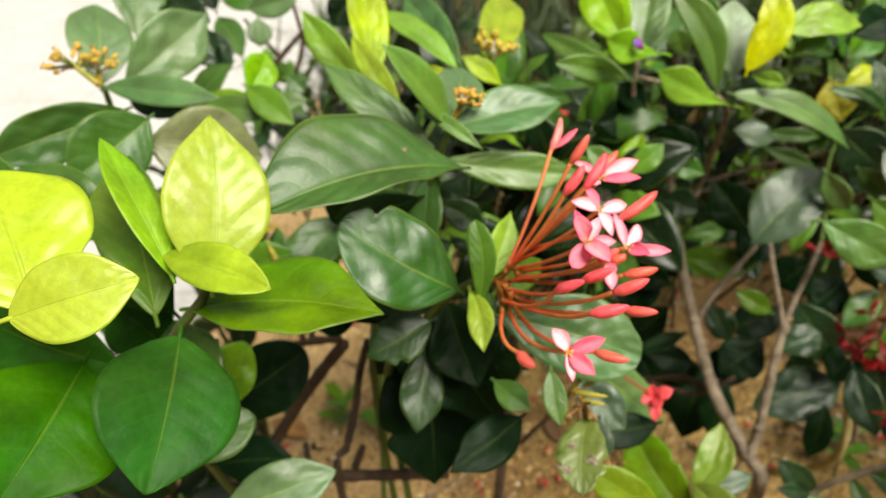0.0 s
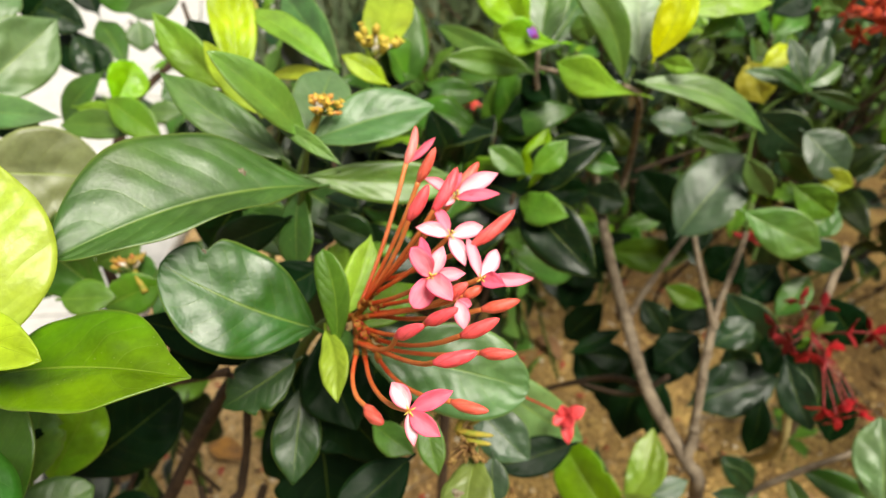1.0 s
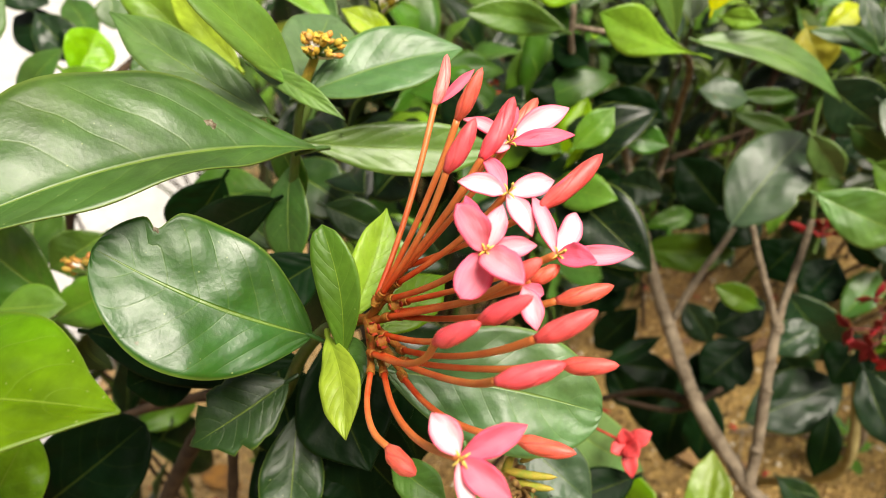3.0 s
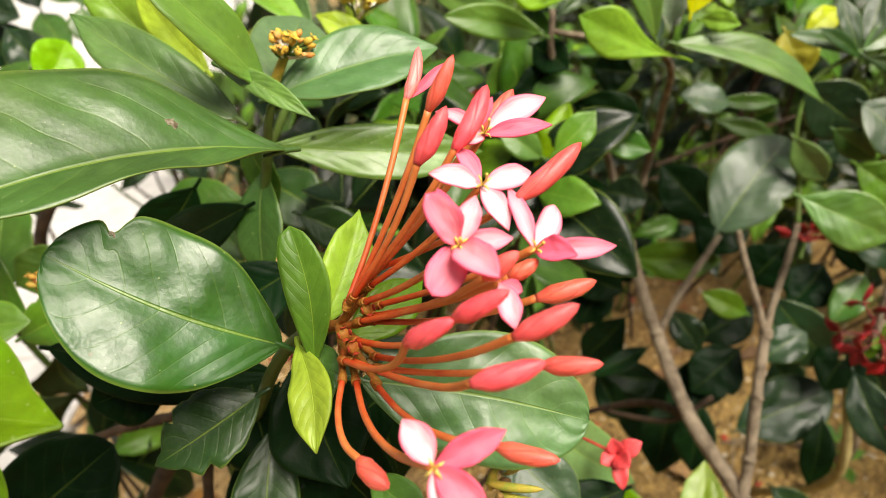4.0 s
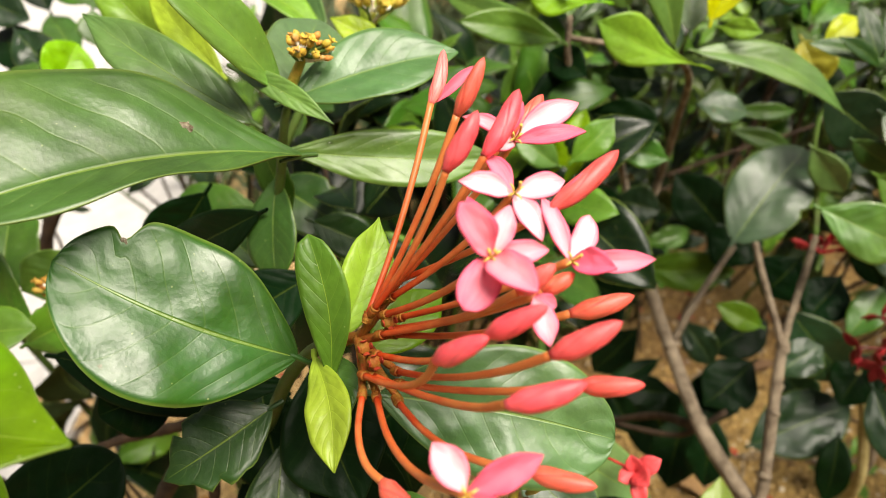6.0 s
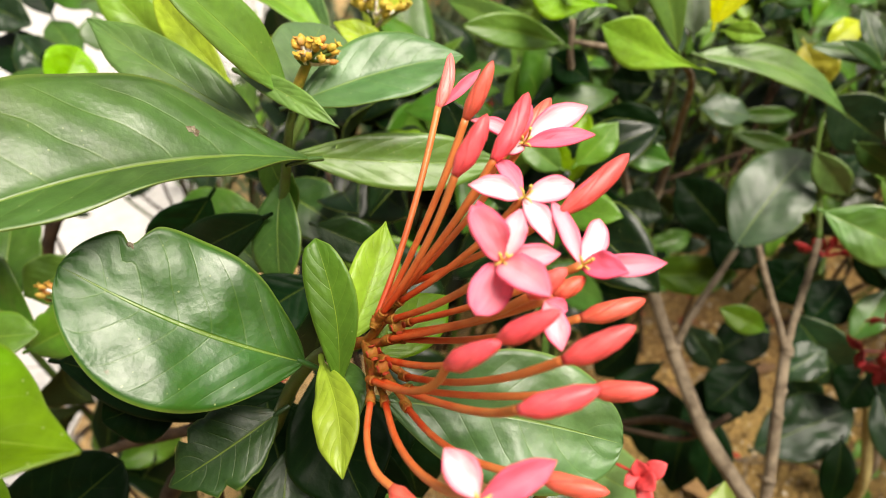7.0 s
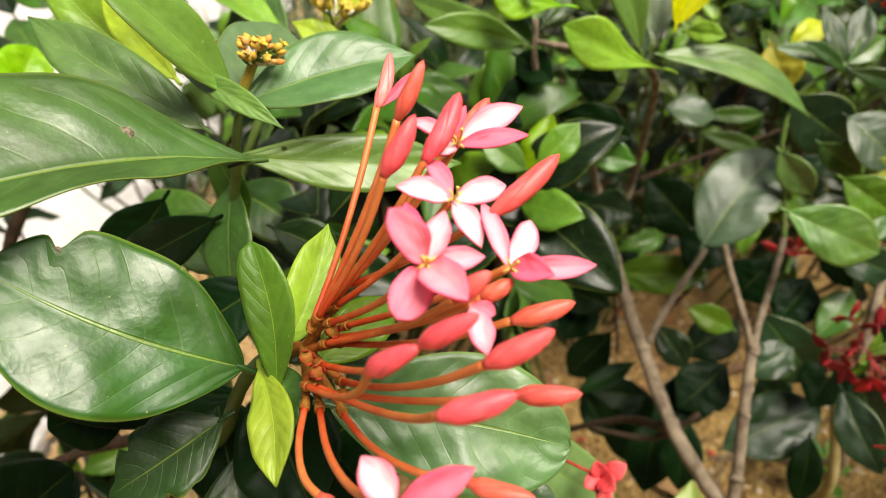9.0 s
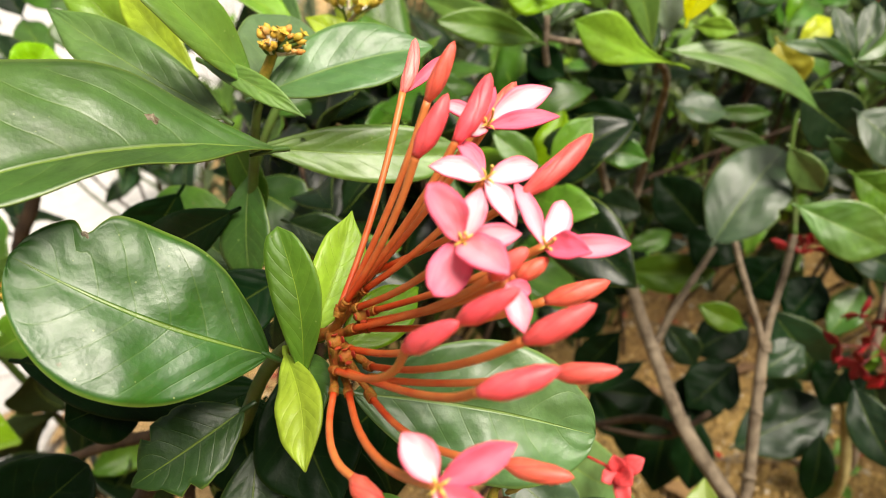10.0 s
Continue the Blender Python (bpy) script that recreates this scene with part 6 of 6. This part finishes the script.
# ---- flower heads and buds of the other plants ----
bud_cluster(front_shrub, (0.0008, 0.2773, 0.4990), (0.0075, 0.2764, 0.5109), 0.0062, 30, ((0.66, 0.40, 0.05), (0.70, 0.27, 0.07), (0.74, 0.34, 0.14), (0.55, 0.42, 0.05)), 1)
bud_cluster(front_shrub, (0.0230, 0.3790, 0.4947), (0.0251, 0.3809, 0.5035), 0.011, 18, ((0.55, 0.48, 0.06),), 2)
bud_cluster(side_shrub, (-0.1968, 0.3572, 0.4886), (-0.1971, 0.3586, 0.5004), 0.010, 16, ((0.62, 0.36, 0.06), (0.55, 0.42, 0.06)), 3)
bud_cluster(side_shrub, (-0.1772, 0.3192, 0.5025), (-0.1887, 0.3198, 0.5131), 0.010, 12, ((0.62, 0.38, 0.06),), 8)
bud_cluster(front_shrub, (-0.0965, 0.3052, 0.4068), (-0.1027, 0.3124, 0.4184), 0.007, 20, ((0.34, 0.24, 0.05), (0.40, 0.14, 0.04)), 4)
bud_cluster(front_shrub, (0.0581, 0.2009, 0.4094), (0.0566, 0.1917, 0.4080), 0.0065, 14, ((0.5, 0.3, 0.06),), 6, withered=True)
spindle("seed_pod", (0.0524, 0.1983, 0.4124), (0.0665, 0.1915, 0.4156), 0.0013, GREEN_BUD, front_shrub, (0.27, 0.31, 0.04), sides=10, rows=8)
spindle("seed_pod", (0.0552, 0.1965, 0.4097), (0.0656, 0.1904, 0.4122), 0.0012, GREEN_BUD, front_shrub, (0.27, 0.31, 0.04), sides=10, rows=8)
spindle("seed_pod", (0.0548, 0.2015, 0.4119), (0.0582, 0.2031, 0.4182), 0.0012, GREEN_BUD, front_shrub, (0.24, 0.34, 0.05), sides=10, rows=8)
spindle("seed_pod", (0.0581, 0.2011, 0.4115), (0.0658, 0.2015, 0.4180), 0.0012, GREEN_BUD, front_shrub, (0.36, 0.33, 0.08), sides=10, rows=8)
spindle("seed_pod", (0.0537, 0.1985, 0.4092), (0.0553, 0.1983, 0.4179), 0.0014, GREEN_BUD, front_shrub, (0.27, 0.31, 0.04), sides=10, rows=8)
bud_cluster(front_shrub, (0.0850, 0.2147, 0.3361), (0.0782, 0.2095, 0.3549), 0.006, 12, ((0.4, 0.25, 0.08),), 12, withered=True)
bud_cluster(front_shrub, (-0.0486, 0.4479, 0.5056), (-0.0501, 0.4551, 0.5172), 0.009, 10, ((0.5, 0.3, 0.06),), 9)
WILT, SCARLET = (0.19, 0.009, 0.013), (0.50, 0.014, 0.020)
wilted = sweep("flower_head", ((0.348, 0.382, 0.248), (0.326, 0.370, 0.282), (0.308, 0.361, 0.304)), (0.0018, 0.0016, 0.0014), TWIG, far_shrub, label="wilting flower cluster of dark red florets")
for end, size, tone, seed in (((0.306, 0.381, 0.318), 0.011, WILT, 1), ((0.278, 0.358, 0.316), 0.011, WILT, 2), ((0.331, 0.384, 0.306), 0.010, WILT, 3), ((0.294, 0.340, 0.306), 0.014, SCARLET, 4), ((0.342, 0.352, 0.311), 0.014, SCARLET, 5),
                              ((0.295, 0.312, 0.285), 0.012, SCARLET, 6), ((0.316, 0.321, 0.283), 0.014, SCARLET, 7), ((0.304, 0.309, 0.279), 0.011, SCARLET, 8), ((0.290, 0.366, 0.300), 0.009, WILT, 9), ((0.314, 0.352, 0.292), 0.010, WILT, 10), ((0.318, 0.372, 0.318), 0.012, WILT, 11), ((0.300, 0.362, 0.312), 0.012, SCARLET, 12), ((0.326, 0.366, 0.300), 0.012, WILT, 13),
                              ((0.310, 0.345, 0.309), 0.013, SCARLET, 14), ((0.322, 0.349, 0.314), 0.012, WILT, 15), ((0.310, 0.315, 0.284), 0.013, SCARLET, 16), ((0.322, 0.314, 0.279), 0.012, SCARLET, 17), ((0.286, 0.349, 0.309), 0.012, WILT, 18)):
    red_floret(wilted, (0.308, 0.361, 0.304), end, size * 1.1, tone, seed)
for k in range(5):
    leaf(far_shrub, (0.309, 0.362, 0.304), (0.309 + 0.013 * math.cos(k * 1.3), 0.360 + 0.004 * math.sin(k * 2.1), 0.306 + 0.014 * math.sin(k * 1.3 + 0.6)), 0.007, (0.0, -0.9, 0.4), 0.05, 14, FRESHD if k % 2 else MID)
red_cluster(far_shrub, (0.3860, 0.4920, 0.4520), (0.3700, 0.4730, 0.4800), 0.036, 30, (0.72, 0.095, 0.028), 2, 0.35, 0.010, "fresh flower cluster of orange-red florets")
red_cluster(far_shrub, (0.1052, 0.7080, 0.3213), (0.1016, 0.7112, 0.3454), 0.022, 16, (0.60, 0.05, 0.03), 3, 0.3, 0.012)
red_cluster(far_shrub, (0.2913, 0.4249, 0.3239), (0.2959, 0.4304, 0.3329), 0.014, 7, (0.35, 0.02, 0.02), 5, 0.5, 0.008)
drop = sweep("flower_stalk", ((0.0830, 0.2460, 0.3818), (0.0958, 0.2501, 0.3696), (0.1082, 0.2523, 0.3583)), (0.0005, 0.0005, 0.0006), RED, front_shrub, sides=6, label="hanging spent floret")
drop.color = (0.5, 0.05, 0.04, 1)
blade("petal", drop, (0.1105, 0.2524, 0.3565), (0.1194, 0.2514, 0.3627), 0.0074, (-0.09, -0.24, 0.25), 0.08, 0.4, (RED, RED), (0.80, 0.085, 0.09), rows=8, cols=3, k=1.0, e=0.6, thick=0.0004)
blade("petal", drop, (0.1105, 0.2524, 0.3565), (0.1105, 0.2424, 0.3480), 0.0063, (-0.09, -0.24, 0.25), 0.08, 0.4, (RED, RED), (0.80, 0.085, 0.09), rows=8, cols=3, k=1.0, e=0.6, thick=0.0004)
blade("petal", drop, (0.1105, 0.2524, 0.3565), (0.1033, 0.2496, 0.3557), 0.0069, (-0.09, -0.24, 0.25), 0.08, 0.4, (RED, RED), (0.80, 0.085, 0.09), rows=8, cols=3, k=1.0, e=0.6, thick=0.0004)
blade("petal", drop, (0.1105, 0.2524, 0.3565), (0.1121, 0.2433, 0.3590), 0.0086, (-0.09, -0.24, 0.25), 0.08, 0.4, (RED, RED), (0.80, 0.085, 0.09), rows=8, cols=3, k=1.0, e=0.6, thick=0.0004)
blade("petal", drop, (0.1105, 0.2524, 0.3565), (0.1082, 0.2528, 0.3648), 0.0069, (-0.09, -0.24, 0.25), 0.08, 0.4, (RED, RED), (0.80, 0.085, 0.09), rows=8, cols=3, k=1.0, e=0.6, thick=0.0004)
blade("violet_petal", far_shrub, (0.1095, 0.3762, 0.5063), (0.1050, 0.3780, 0.5120), 0.0035, (0, -1, 0.4), 0.05, 0.3, (RED, RED), (0.22, 0.10, 0.55), rows=6, cols=2)
blade("violet_petal", far_shrub, (0.1095, 0.3762, 0.5063), (0.1092, 0.3766, 0.5099), 0.0035, (0, -1, 0.4), 0.05, 0.3, (RED, RED), (0.22, 0.10, 0.55), rows=6, cols=2)
blade("violet_petal", far_shrub, (0.1095, 0.3762, 0.5063), (0.1075, 0.3789, 0.5135), 0.0035, (0, -1, 0.4), 0.05, 0.3, (RED, RED), (0.22, 0.10, 0.55), rows=6, cols=2)
spent_cup(head, (0.0211, 0.1945, 0.4681), (0.32, -0.81, 0.59))
spent_cup(head, (0.0231, 0.1916, 0.4665), (0.31, -0.80, 0.60))
spent_cup(head, (0.0264, 0.1994, 0.4706), (0.29, -0.83, 0.56))

# ---- the hedge behind: rosettes of leaves on thin stems ----
hedge_leaves = []
for i in range(14):
    rng = random.Random(400 + i)
    sample = blade("leaf", None, (0, 0, 0), (0, 1, 0), rng.uniform(0.42, 0.56), (0, 0, 1), rng.uniform(0.02, 0.16), radians(rng.uniform(6, 30)), (HEDGE_SKIN, LEAF_BACK), SHADE_DARK,
                   rows=12, cols=3, k=rng.uniform(0.85, 1.3), e=0.62, thick=0.006, wave=0.09, seed=500 + i, curl=rng.uniform(-0.1, 0.22), twist=rng.uniform(-40, 40), side_bow=rng.uniform(-0.08, 0.08))
    hedge_leaves.append(sample.data)
    bpy.data.objects.remove(sample)


def hedge_plant(at, label, rosettes, box, seed, colours, size=(0.028, 0.068), limit=300):
    """A shrub of leaf rosettes scattered in a box, each on a stem that runs down to the root."""
    rng = random.Random(seed)
    plant = thing("ixora_shrub", at, label, "shrub", "shrubs in the bed")
    made = 0
    (x0, x1), (y0, y1), (z0, z1) = box
    for r in range(rosettes):
        c = Vector((rng.uniform(x0, x1), rng.uniform(y0, y1), rng.uniform(z0, z1)))
        lean = Vector((rng.uniform(-0.7, 0.7), rng.uniform(-0.9, 0.3), rng.uniform(0.2, 1.0))).normalized()
        a = lean.cross(Vector((0.4, 0.6, 0.2))).normalized()
        b = lean.cross(a)
        spin = rng.uniform(0, 6.3)
        low = Vector((c.x * 0.7 + at[0] * 0.3 + rng.uniform(-0.03, 0.03), c.y + rng.uniform(0.0, 0.08), max(0.0, c.z - 0.16)))
        sweep("stem", (c + lean * 0.004, c.lerp(low, 0.4) - lean * 0.01, low), (0.0012, 0.0017, 0.0022), TWIG if rng.random() < 0.4 else DARK_BARK, plant, sides=6, knots=0.15, seed=r)
        colour = rng.choice(colours)
        for i in range(rng.choice((4, 5, 6))):
            if made >= limit:
                break
            ang = spin + i * math.pi / 2 + (0.6 if i > 3 else 0) + rng.uniform(-0.25, 0.25)
            lift = rng.uniform(-0.15, 0.6) + (0.5 if i > 3 else 0)
            way = (a * math.cos(ang) + b * math.sin(ang) + lean * lift).normalized()
            facing = (lean - way * lean.dot(way)).normalized()
            long = rng.uniform(*size) * (0.7 if i > 3 else 1)
            ob = new("leaf", rng.choice(hedge_leaves))
            ob.parent = plant
            across = way.cross(facing)
            m = Matrix((( across.x, way.x, facing.x), (across.y, way.y, facing.y), (across.z, way.z, facing.z))).to_4x4()
            ob.matrix_basis = Matrix.Translation(c - Vector(at) + way * 0.004 - lean * 0.006 * (i % 4)) @ m @ Matrix.Diagonal((long, long, long, 1))
            ob.color = (*(colour if i < 4 else rng.choice((colour, MID, FRESHD))), 1)
            made += 1
    return plant


# the darkest hedge greens imitate the shade inside the hedge by colour
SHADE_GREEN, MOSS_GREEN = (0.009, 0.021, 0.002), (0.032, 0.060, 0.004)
GREENS = (SHADE_DARK, SHADE_DARK, SHADE_GREEN, SHADE_GREEN, TEAL, MOSS_GREEN, MOSS_GREEN, MATURE, (0.065, 0.145, 0.012))
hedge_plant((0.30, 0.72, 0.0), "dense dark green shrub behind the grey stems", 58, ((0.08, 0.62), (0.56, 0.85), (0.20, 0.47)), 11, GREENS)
hedge_plant((0.35, 0.70, 0.0), "inner leaves of the hedge with shade put into their colour", 58, ((0.05, 0.80), (0.60, 1.0), (0.12, 0.40)), 21, (SHADE_DARK, SHADE_DARK, TEAL))
# stands out of view, added so that its leaves keep light off the bed
hedge_plant((0.75, 0.45, 0.0), "unseen green shrub added beside the view to block light", 58, ((0.52, 1.0), (0.05, 0.50), (0.15, 0.55)), 22, GREENS)
hedge_plant((0.45, 1.15, 0.0), "inner leaves of the back hedge, mostly darkened to stand for shade", 58, ((0.0, 1.1), (0.85, 1.3), (0.10, 0.45)), 23, GREENS, (0.04, 0.08))
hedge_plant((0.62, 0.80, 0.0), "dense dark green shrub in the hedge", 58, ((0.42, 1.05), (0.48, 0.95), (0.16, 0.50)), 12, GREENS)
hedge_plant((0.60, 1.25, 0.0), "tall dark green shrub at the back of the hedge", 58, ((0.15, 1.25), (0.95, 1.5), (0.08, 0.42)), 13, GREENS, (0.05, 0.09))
hedge_plant((-0.05, 0.46, 0.0), "inner leaves of a green shrub, mostly darkened to stand for shade", 34, ((-0.03, 0.12), (0.36, 0.52), (0.28, 0.44)), 14, (SHADE_DARK, SHADE_DARK, MATURE), (0.04, 0.07), 200)
hedge_plant((-0.24, 0.70, 0.0), "green shrub beside the pale paving", 14, ((-0.34, -0.10), (0.66, 0.95), (0.28, 0.42)), 15, (SHADE_DARK, MATURE, TEAL, MID), (0.03, 0.06), 130)
hedge_plant((-0.22, 0.36, 0.0), "low leaves of a green shrub, mostly darkened to stand for shade", 18, ((-0.40, -0.15), (0.26, 0.46), (0.10, 0.30)), 17, (SHADE_DARK, SHADE_DARK, MATURE), (0.05, 0.08), 150)
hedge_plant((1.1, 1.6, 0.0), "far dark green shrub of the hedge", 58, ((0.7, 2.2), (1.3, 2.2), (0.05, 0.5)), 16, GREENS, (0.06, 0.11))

# ---- tall strap-leaved grass behind the hedge ----
GRASS = simple_material("grass_blade", (0.040, 0.066, 0.024), (0.075, 0.095, 0.042), 30.0, 0.5, 0.2)
rng = random.Random(77)
points, faces = [], []
for i in range(2600):
    x, y = rng.uniform(-0.34, 1.9), rng.uniform(1.1, 2.9)
    high, ang = rng.uniform(0.15, 0.5), rng.uniform(0, 6.3)
    out, thin = Vector((math.cos(ang), math.sin(ang), 0)), Vector((-math.sin(ang), math.cos(ang), 0))
    wide, reach = rng.uniform(0.003, 0.007), rng.uniform(0.05, 0.3)
    first = len(points)
    for s in range(6):
        v = s / 5
        c = Vector((x, y, 0)) + out * (reach * v * v) + Vector((0, 0, high * (v - 0.45 * v * v * reach / 0.2)))
        w = thin * (wide * (1 - v**3) + 0.0005)
        points += [c - w, c + Vector((0, 0, -0.001)), c + w]
    for s in range(5):
        o = first + s * 3
        faces += [(o, o + 1, o + 4, o + 3), (o + 1, o + 2, o + 5, o + 4)]
grass = mesh_object("tall_grass", points, faces, (GRASS,))
tagged(grass, "tall grey-green strap-leaved grass behind the hedge", "grass", kind="stuff")

# ---- grit, litter and fallen petals on the soil ----
def grit_material():
    n = Nodes("grit")
    chance = n.add("NewGeometry").outputs["Random Per Island"]
    tone = n.mix(n.ramp(chance, 0.0, 0.75), (0.06, 0.03, 0.010, 1), (0.58, 0.38, 0.13, 1))
    tone = n.mix(n.ramp(chance, 0.86, 0.95), tone, (0.62, 0.55, 0.42, 1))
    n.link(tone, n.bsdf.inputs["Base Color"])
    n.bsdf.inputs["Roughness"].default_value = 0.85
    n.bump(n.noise(900.0, 3.0), 0.4, 0.0006)
    return n.material


rng = random.Random(5)
points, faces = [], []
for i in range(22000):
    x, y = rng.uniform(-0.40, 0.75), rng.uniform(0.30, 1.05)
    r = 0.0012 + 0.0030 * rng.random() ** 3
    z = ground_height(x, y) + r * 0.3
    first = len(points)
    for dx, dy, dz in ((1, 0, 0), (0, 1, 0), (-1, 0, 0), (0, -1, 0), (0, 0, 0.8), (0, 0, -0.8)):
        q = r * rng.uniform(0.7, 1.3)
        points.append((x + dx * q, y + dy * q, z + dz * q))
    faces += [tuple(first + k for k in f) for f in ((0, 1, 4), (1, 2, 4), (2, 3, 4), (3, 0, 4), (1, 0, 5), (2, 1, 5), (3, 2, 5), (0, 3, 5))]
grit = mesh_object("grit", points, faces, (grit_material(),))
tagged(grit, "coarse tan sand grains and small stones on the soil", "grit", kind="stuff")

LITTER = simple_material("dry_leaf", (0.33, 0.20, 0.08), (0.20, 0.11, 0.05), 60.0, 0.8, 0.4, 0.001, tint=True)
for i in range(46):
    x, y, ang = rng.uniform(-0.36, 0.70), rng.uniform(0.36, 1.0), rng.uniform(0, 6.3)
    long = rng.uniform(0.02, 0.06)
    z = ground_height(x, y) + 0.005
    leaf_count[0] += 1
    ob = blade("fallen_leaf", None, (x, y, z), (x + math.cos(ang) * long, y + math.sin(ang) * long, z + rng.uniform(-0.002, 0.006)), long * rng.uniform(0.35, 0.5), (rng.uniform(-0.4, 0.4), rng.uniform(-0.4, 0.4), 1),
               rng.uniform(0.02, 0.12), radians(rng.uniform(5, 25)), (LITTER, LITTER), rng.choice(((0.36, 0.22, 0.09), (0.24, 0.13, 0.06), (0.42, 0.30, 0.10), (0.15, 0.09, 0.05))), rows=8, cols=3, wave=0.08, seed=leaf_count[0])
    tagged(ob, "dry brown leaf fallen on the soil", "fallen leaf", "fallen leaves")
big = blade("fallen_leaf", None, (-0.47, 0.66, 0.012), (-0.33, 0.72, 0.016), 0.07, (0.1, -0.2, 1), 0.06, radians(8), (LITTER, LITTER), (0.45, 0.33, 0.16), rows=20, cols=5, wave=0.06, seed=3)
tagged(big, "large pale brown dry leaf lying on the soil", "fallen leaf", "fallen leaves")
for i in range(110):
    x, y, ang = rng.uniform(-0.36, 0.55), rng.uniform(0.38, 0.95), rng.uniform(0, 6.3)
    long = rng.uniform(0.006, 0.013)
    z = ground_height(x, y) + 0.004
    leaf_count[0] += 1
    ob = blade("fallen_petal", None, (x, y, z), (x + math.cos(ang) * long, y + math.sin(ang) * long, z + 0.003), long * 0.4, (rng.uniform(-0.5, 0.5), rng.uniform(-0.5, 0.5), 1),
               0.1, radians(15), (RED, RED), (0.55, 0.03, 0.035), rows=6, cols=2, seed=leaf_count[0])
    tagged(ob, "withered red petal fallen on the soil", "fallen petal", "fallen petals")
for i in range(26):
    x, y, ang = rng.uniform(-0.36, 0.65), rng.uniform(0.38, 0.98), rng.uniform(0, 6.3)
    long = rng.uniform(0.04, 0.14)
    z = ground_height(x, y) + 0.003
    a = Vector((x, y, z))
    d = Vector((math.cos(ang), math.sin(ang), 0)) * long
    ob = sweep("fallen_twig", (a, a + d * 0.5 + Vector((0.004, -0.003, 0.003)), a + d), (0.0013, 0.0012, 0.0008), BARK, None, sides=6, knots=0.2, seed=i)
    tagged(ob, "thin dry twig lying on the soil", "twig", "fallen twigs")

# seedlings in the soil
def seedling(at, high, seed):
    rng = random.Random(seed)
    plant = thing("seedling", at, "small green seedling growing from the soil", "seedling", "seedlings")
    at = Vector(at)
    top = at + Vector((rng.uniform(-0.01, 0.01), rng.uniform(-0.01, 0.01), high))
    sweep("stem", (at, at.lerp(top, 0.5), top), (0.0011, 0.001, 0.0007), TWIG, plant, sides=6)
    for i in range(7):
        ang = i * 1.57 + (0.6 if i > 3 else 0) + rng.uniform(-0.3, 0.3)
        c = at.lerp(top, 0.55 if i < 4 else 0.98)
        long = rng.uniform(0.022, 0.038)
        out = Vector((math.cos(ang), math.sin(ang), rng.uniform(0.1, 0.6))).normalized()
        leaf(plant, c, c + out * long, long * 0.48, (0, 0, 1), 0.06, 14, rng.choice((MID, FRESHD, MATURE)))


seedling((-0.067, 0.532, 0.0), 0.050, 1)
seedling((-0.129, 0.549, 0.0), 0.045, 2)
seedling((0.435, 0.495, 0.0), 0.070, 3)
ob = blade("fallen_leaf", None, (-0.155, 0.602, 0.012), (-0.110, 0.614, 0.016), 0.026, (0.1, -0.3, 1), 0.05, radians(10), (LITTER, LITTER), (0.48, 0.34, 0.13), rows=14, cols=4, wave=0.05, seed=8)
tagged(ob, "tan dry leaf fallen on the soil", "fallen leaf", "fallen leaves")
ob = blade("fallen_leaf", None, (-0.209, 0.560, 0.012), (-0.159, 0.530, 0.016), 0.026, (0.1, -0.3, 1), 0.05, radians(10), (LITTER, LITTER), (0.50, 0.24, 0.05), rows=14, cols=4, wave=0.05, seed=8)
tagged(ob, "tan dry leaf fallen on the soil", "fallen leaf", "fallen leaves")
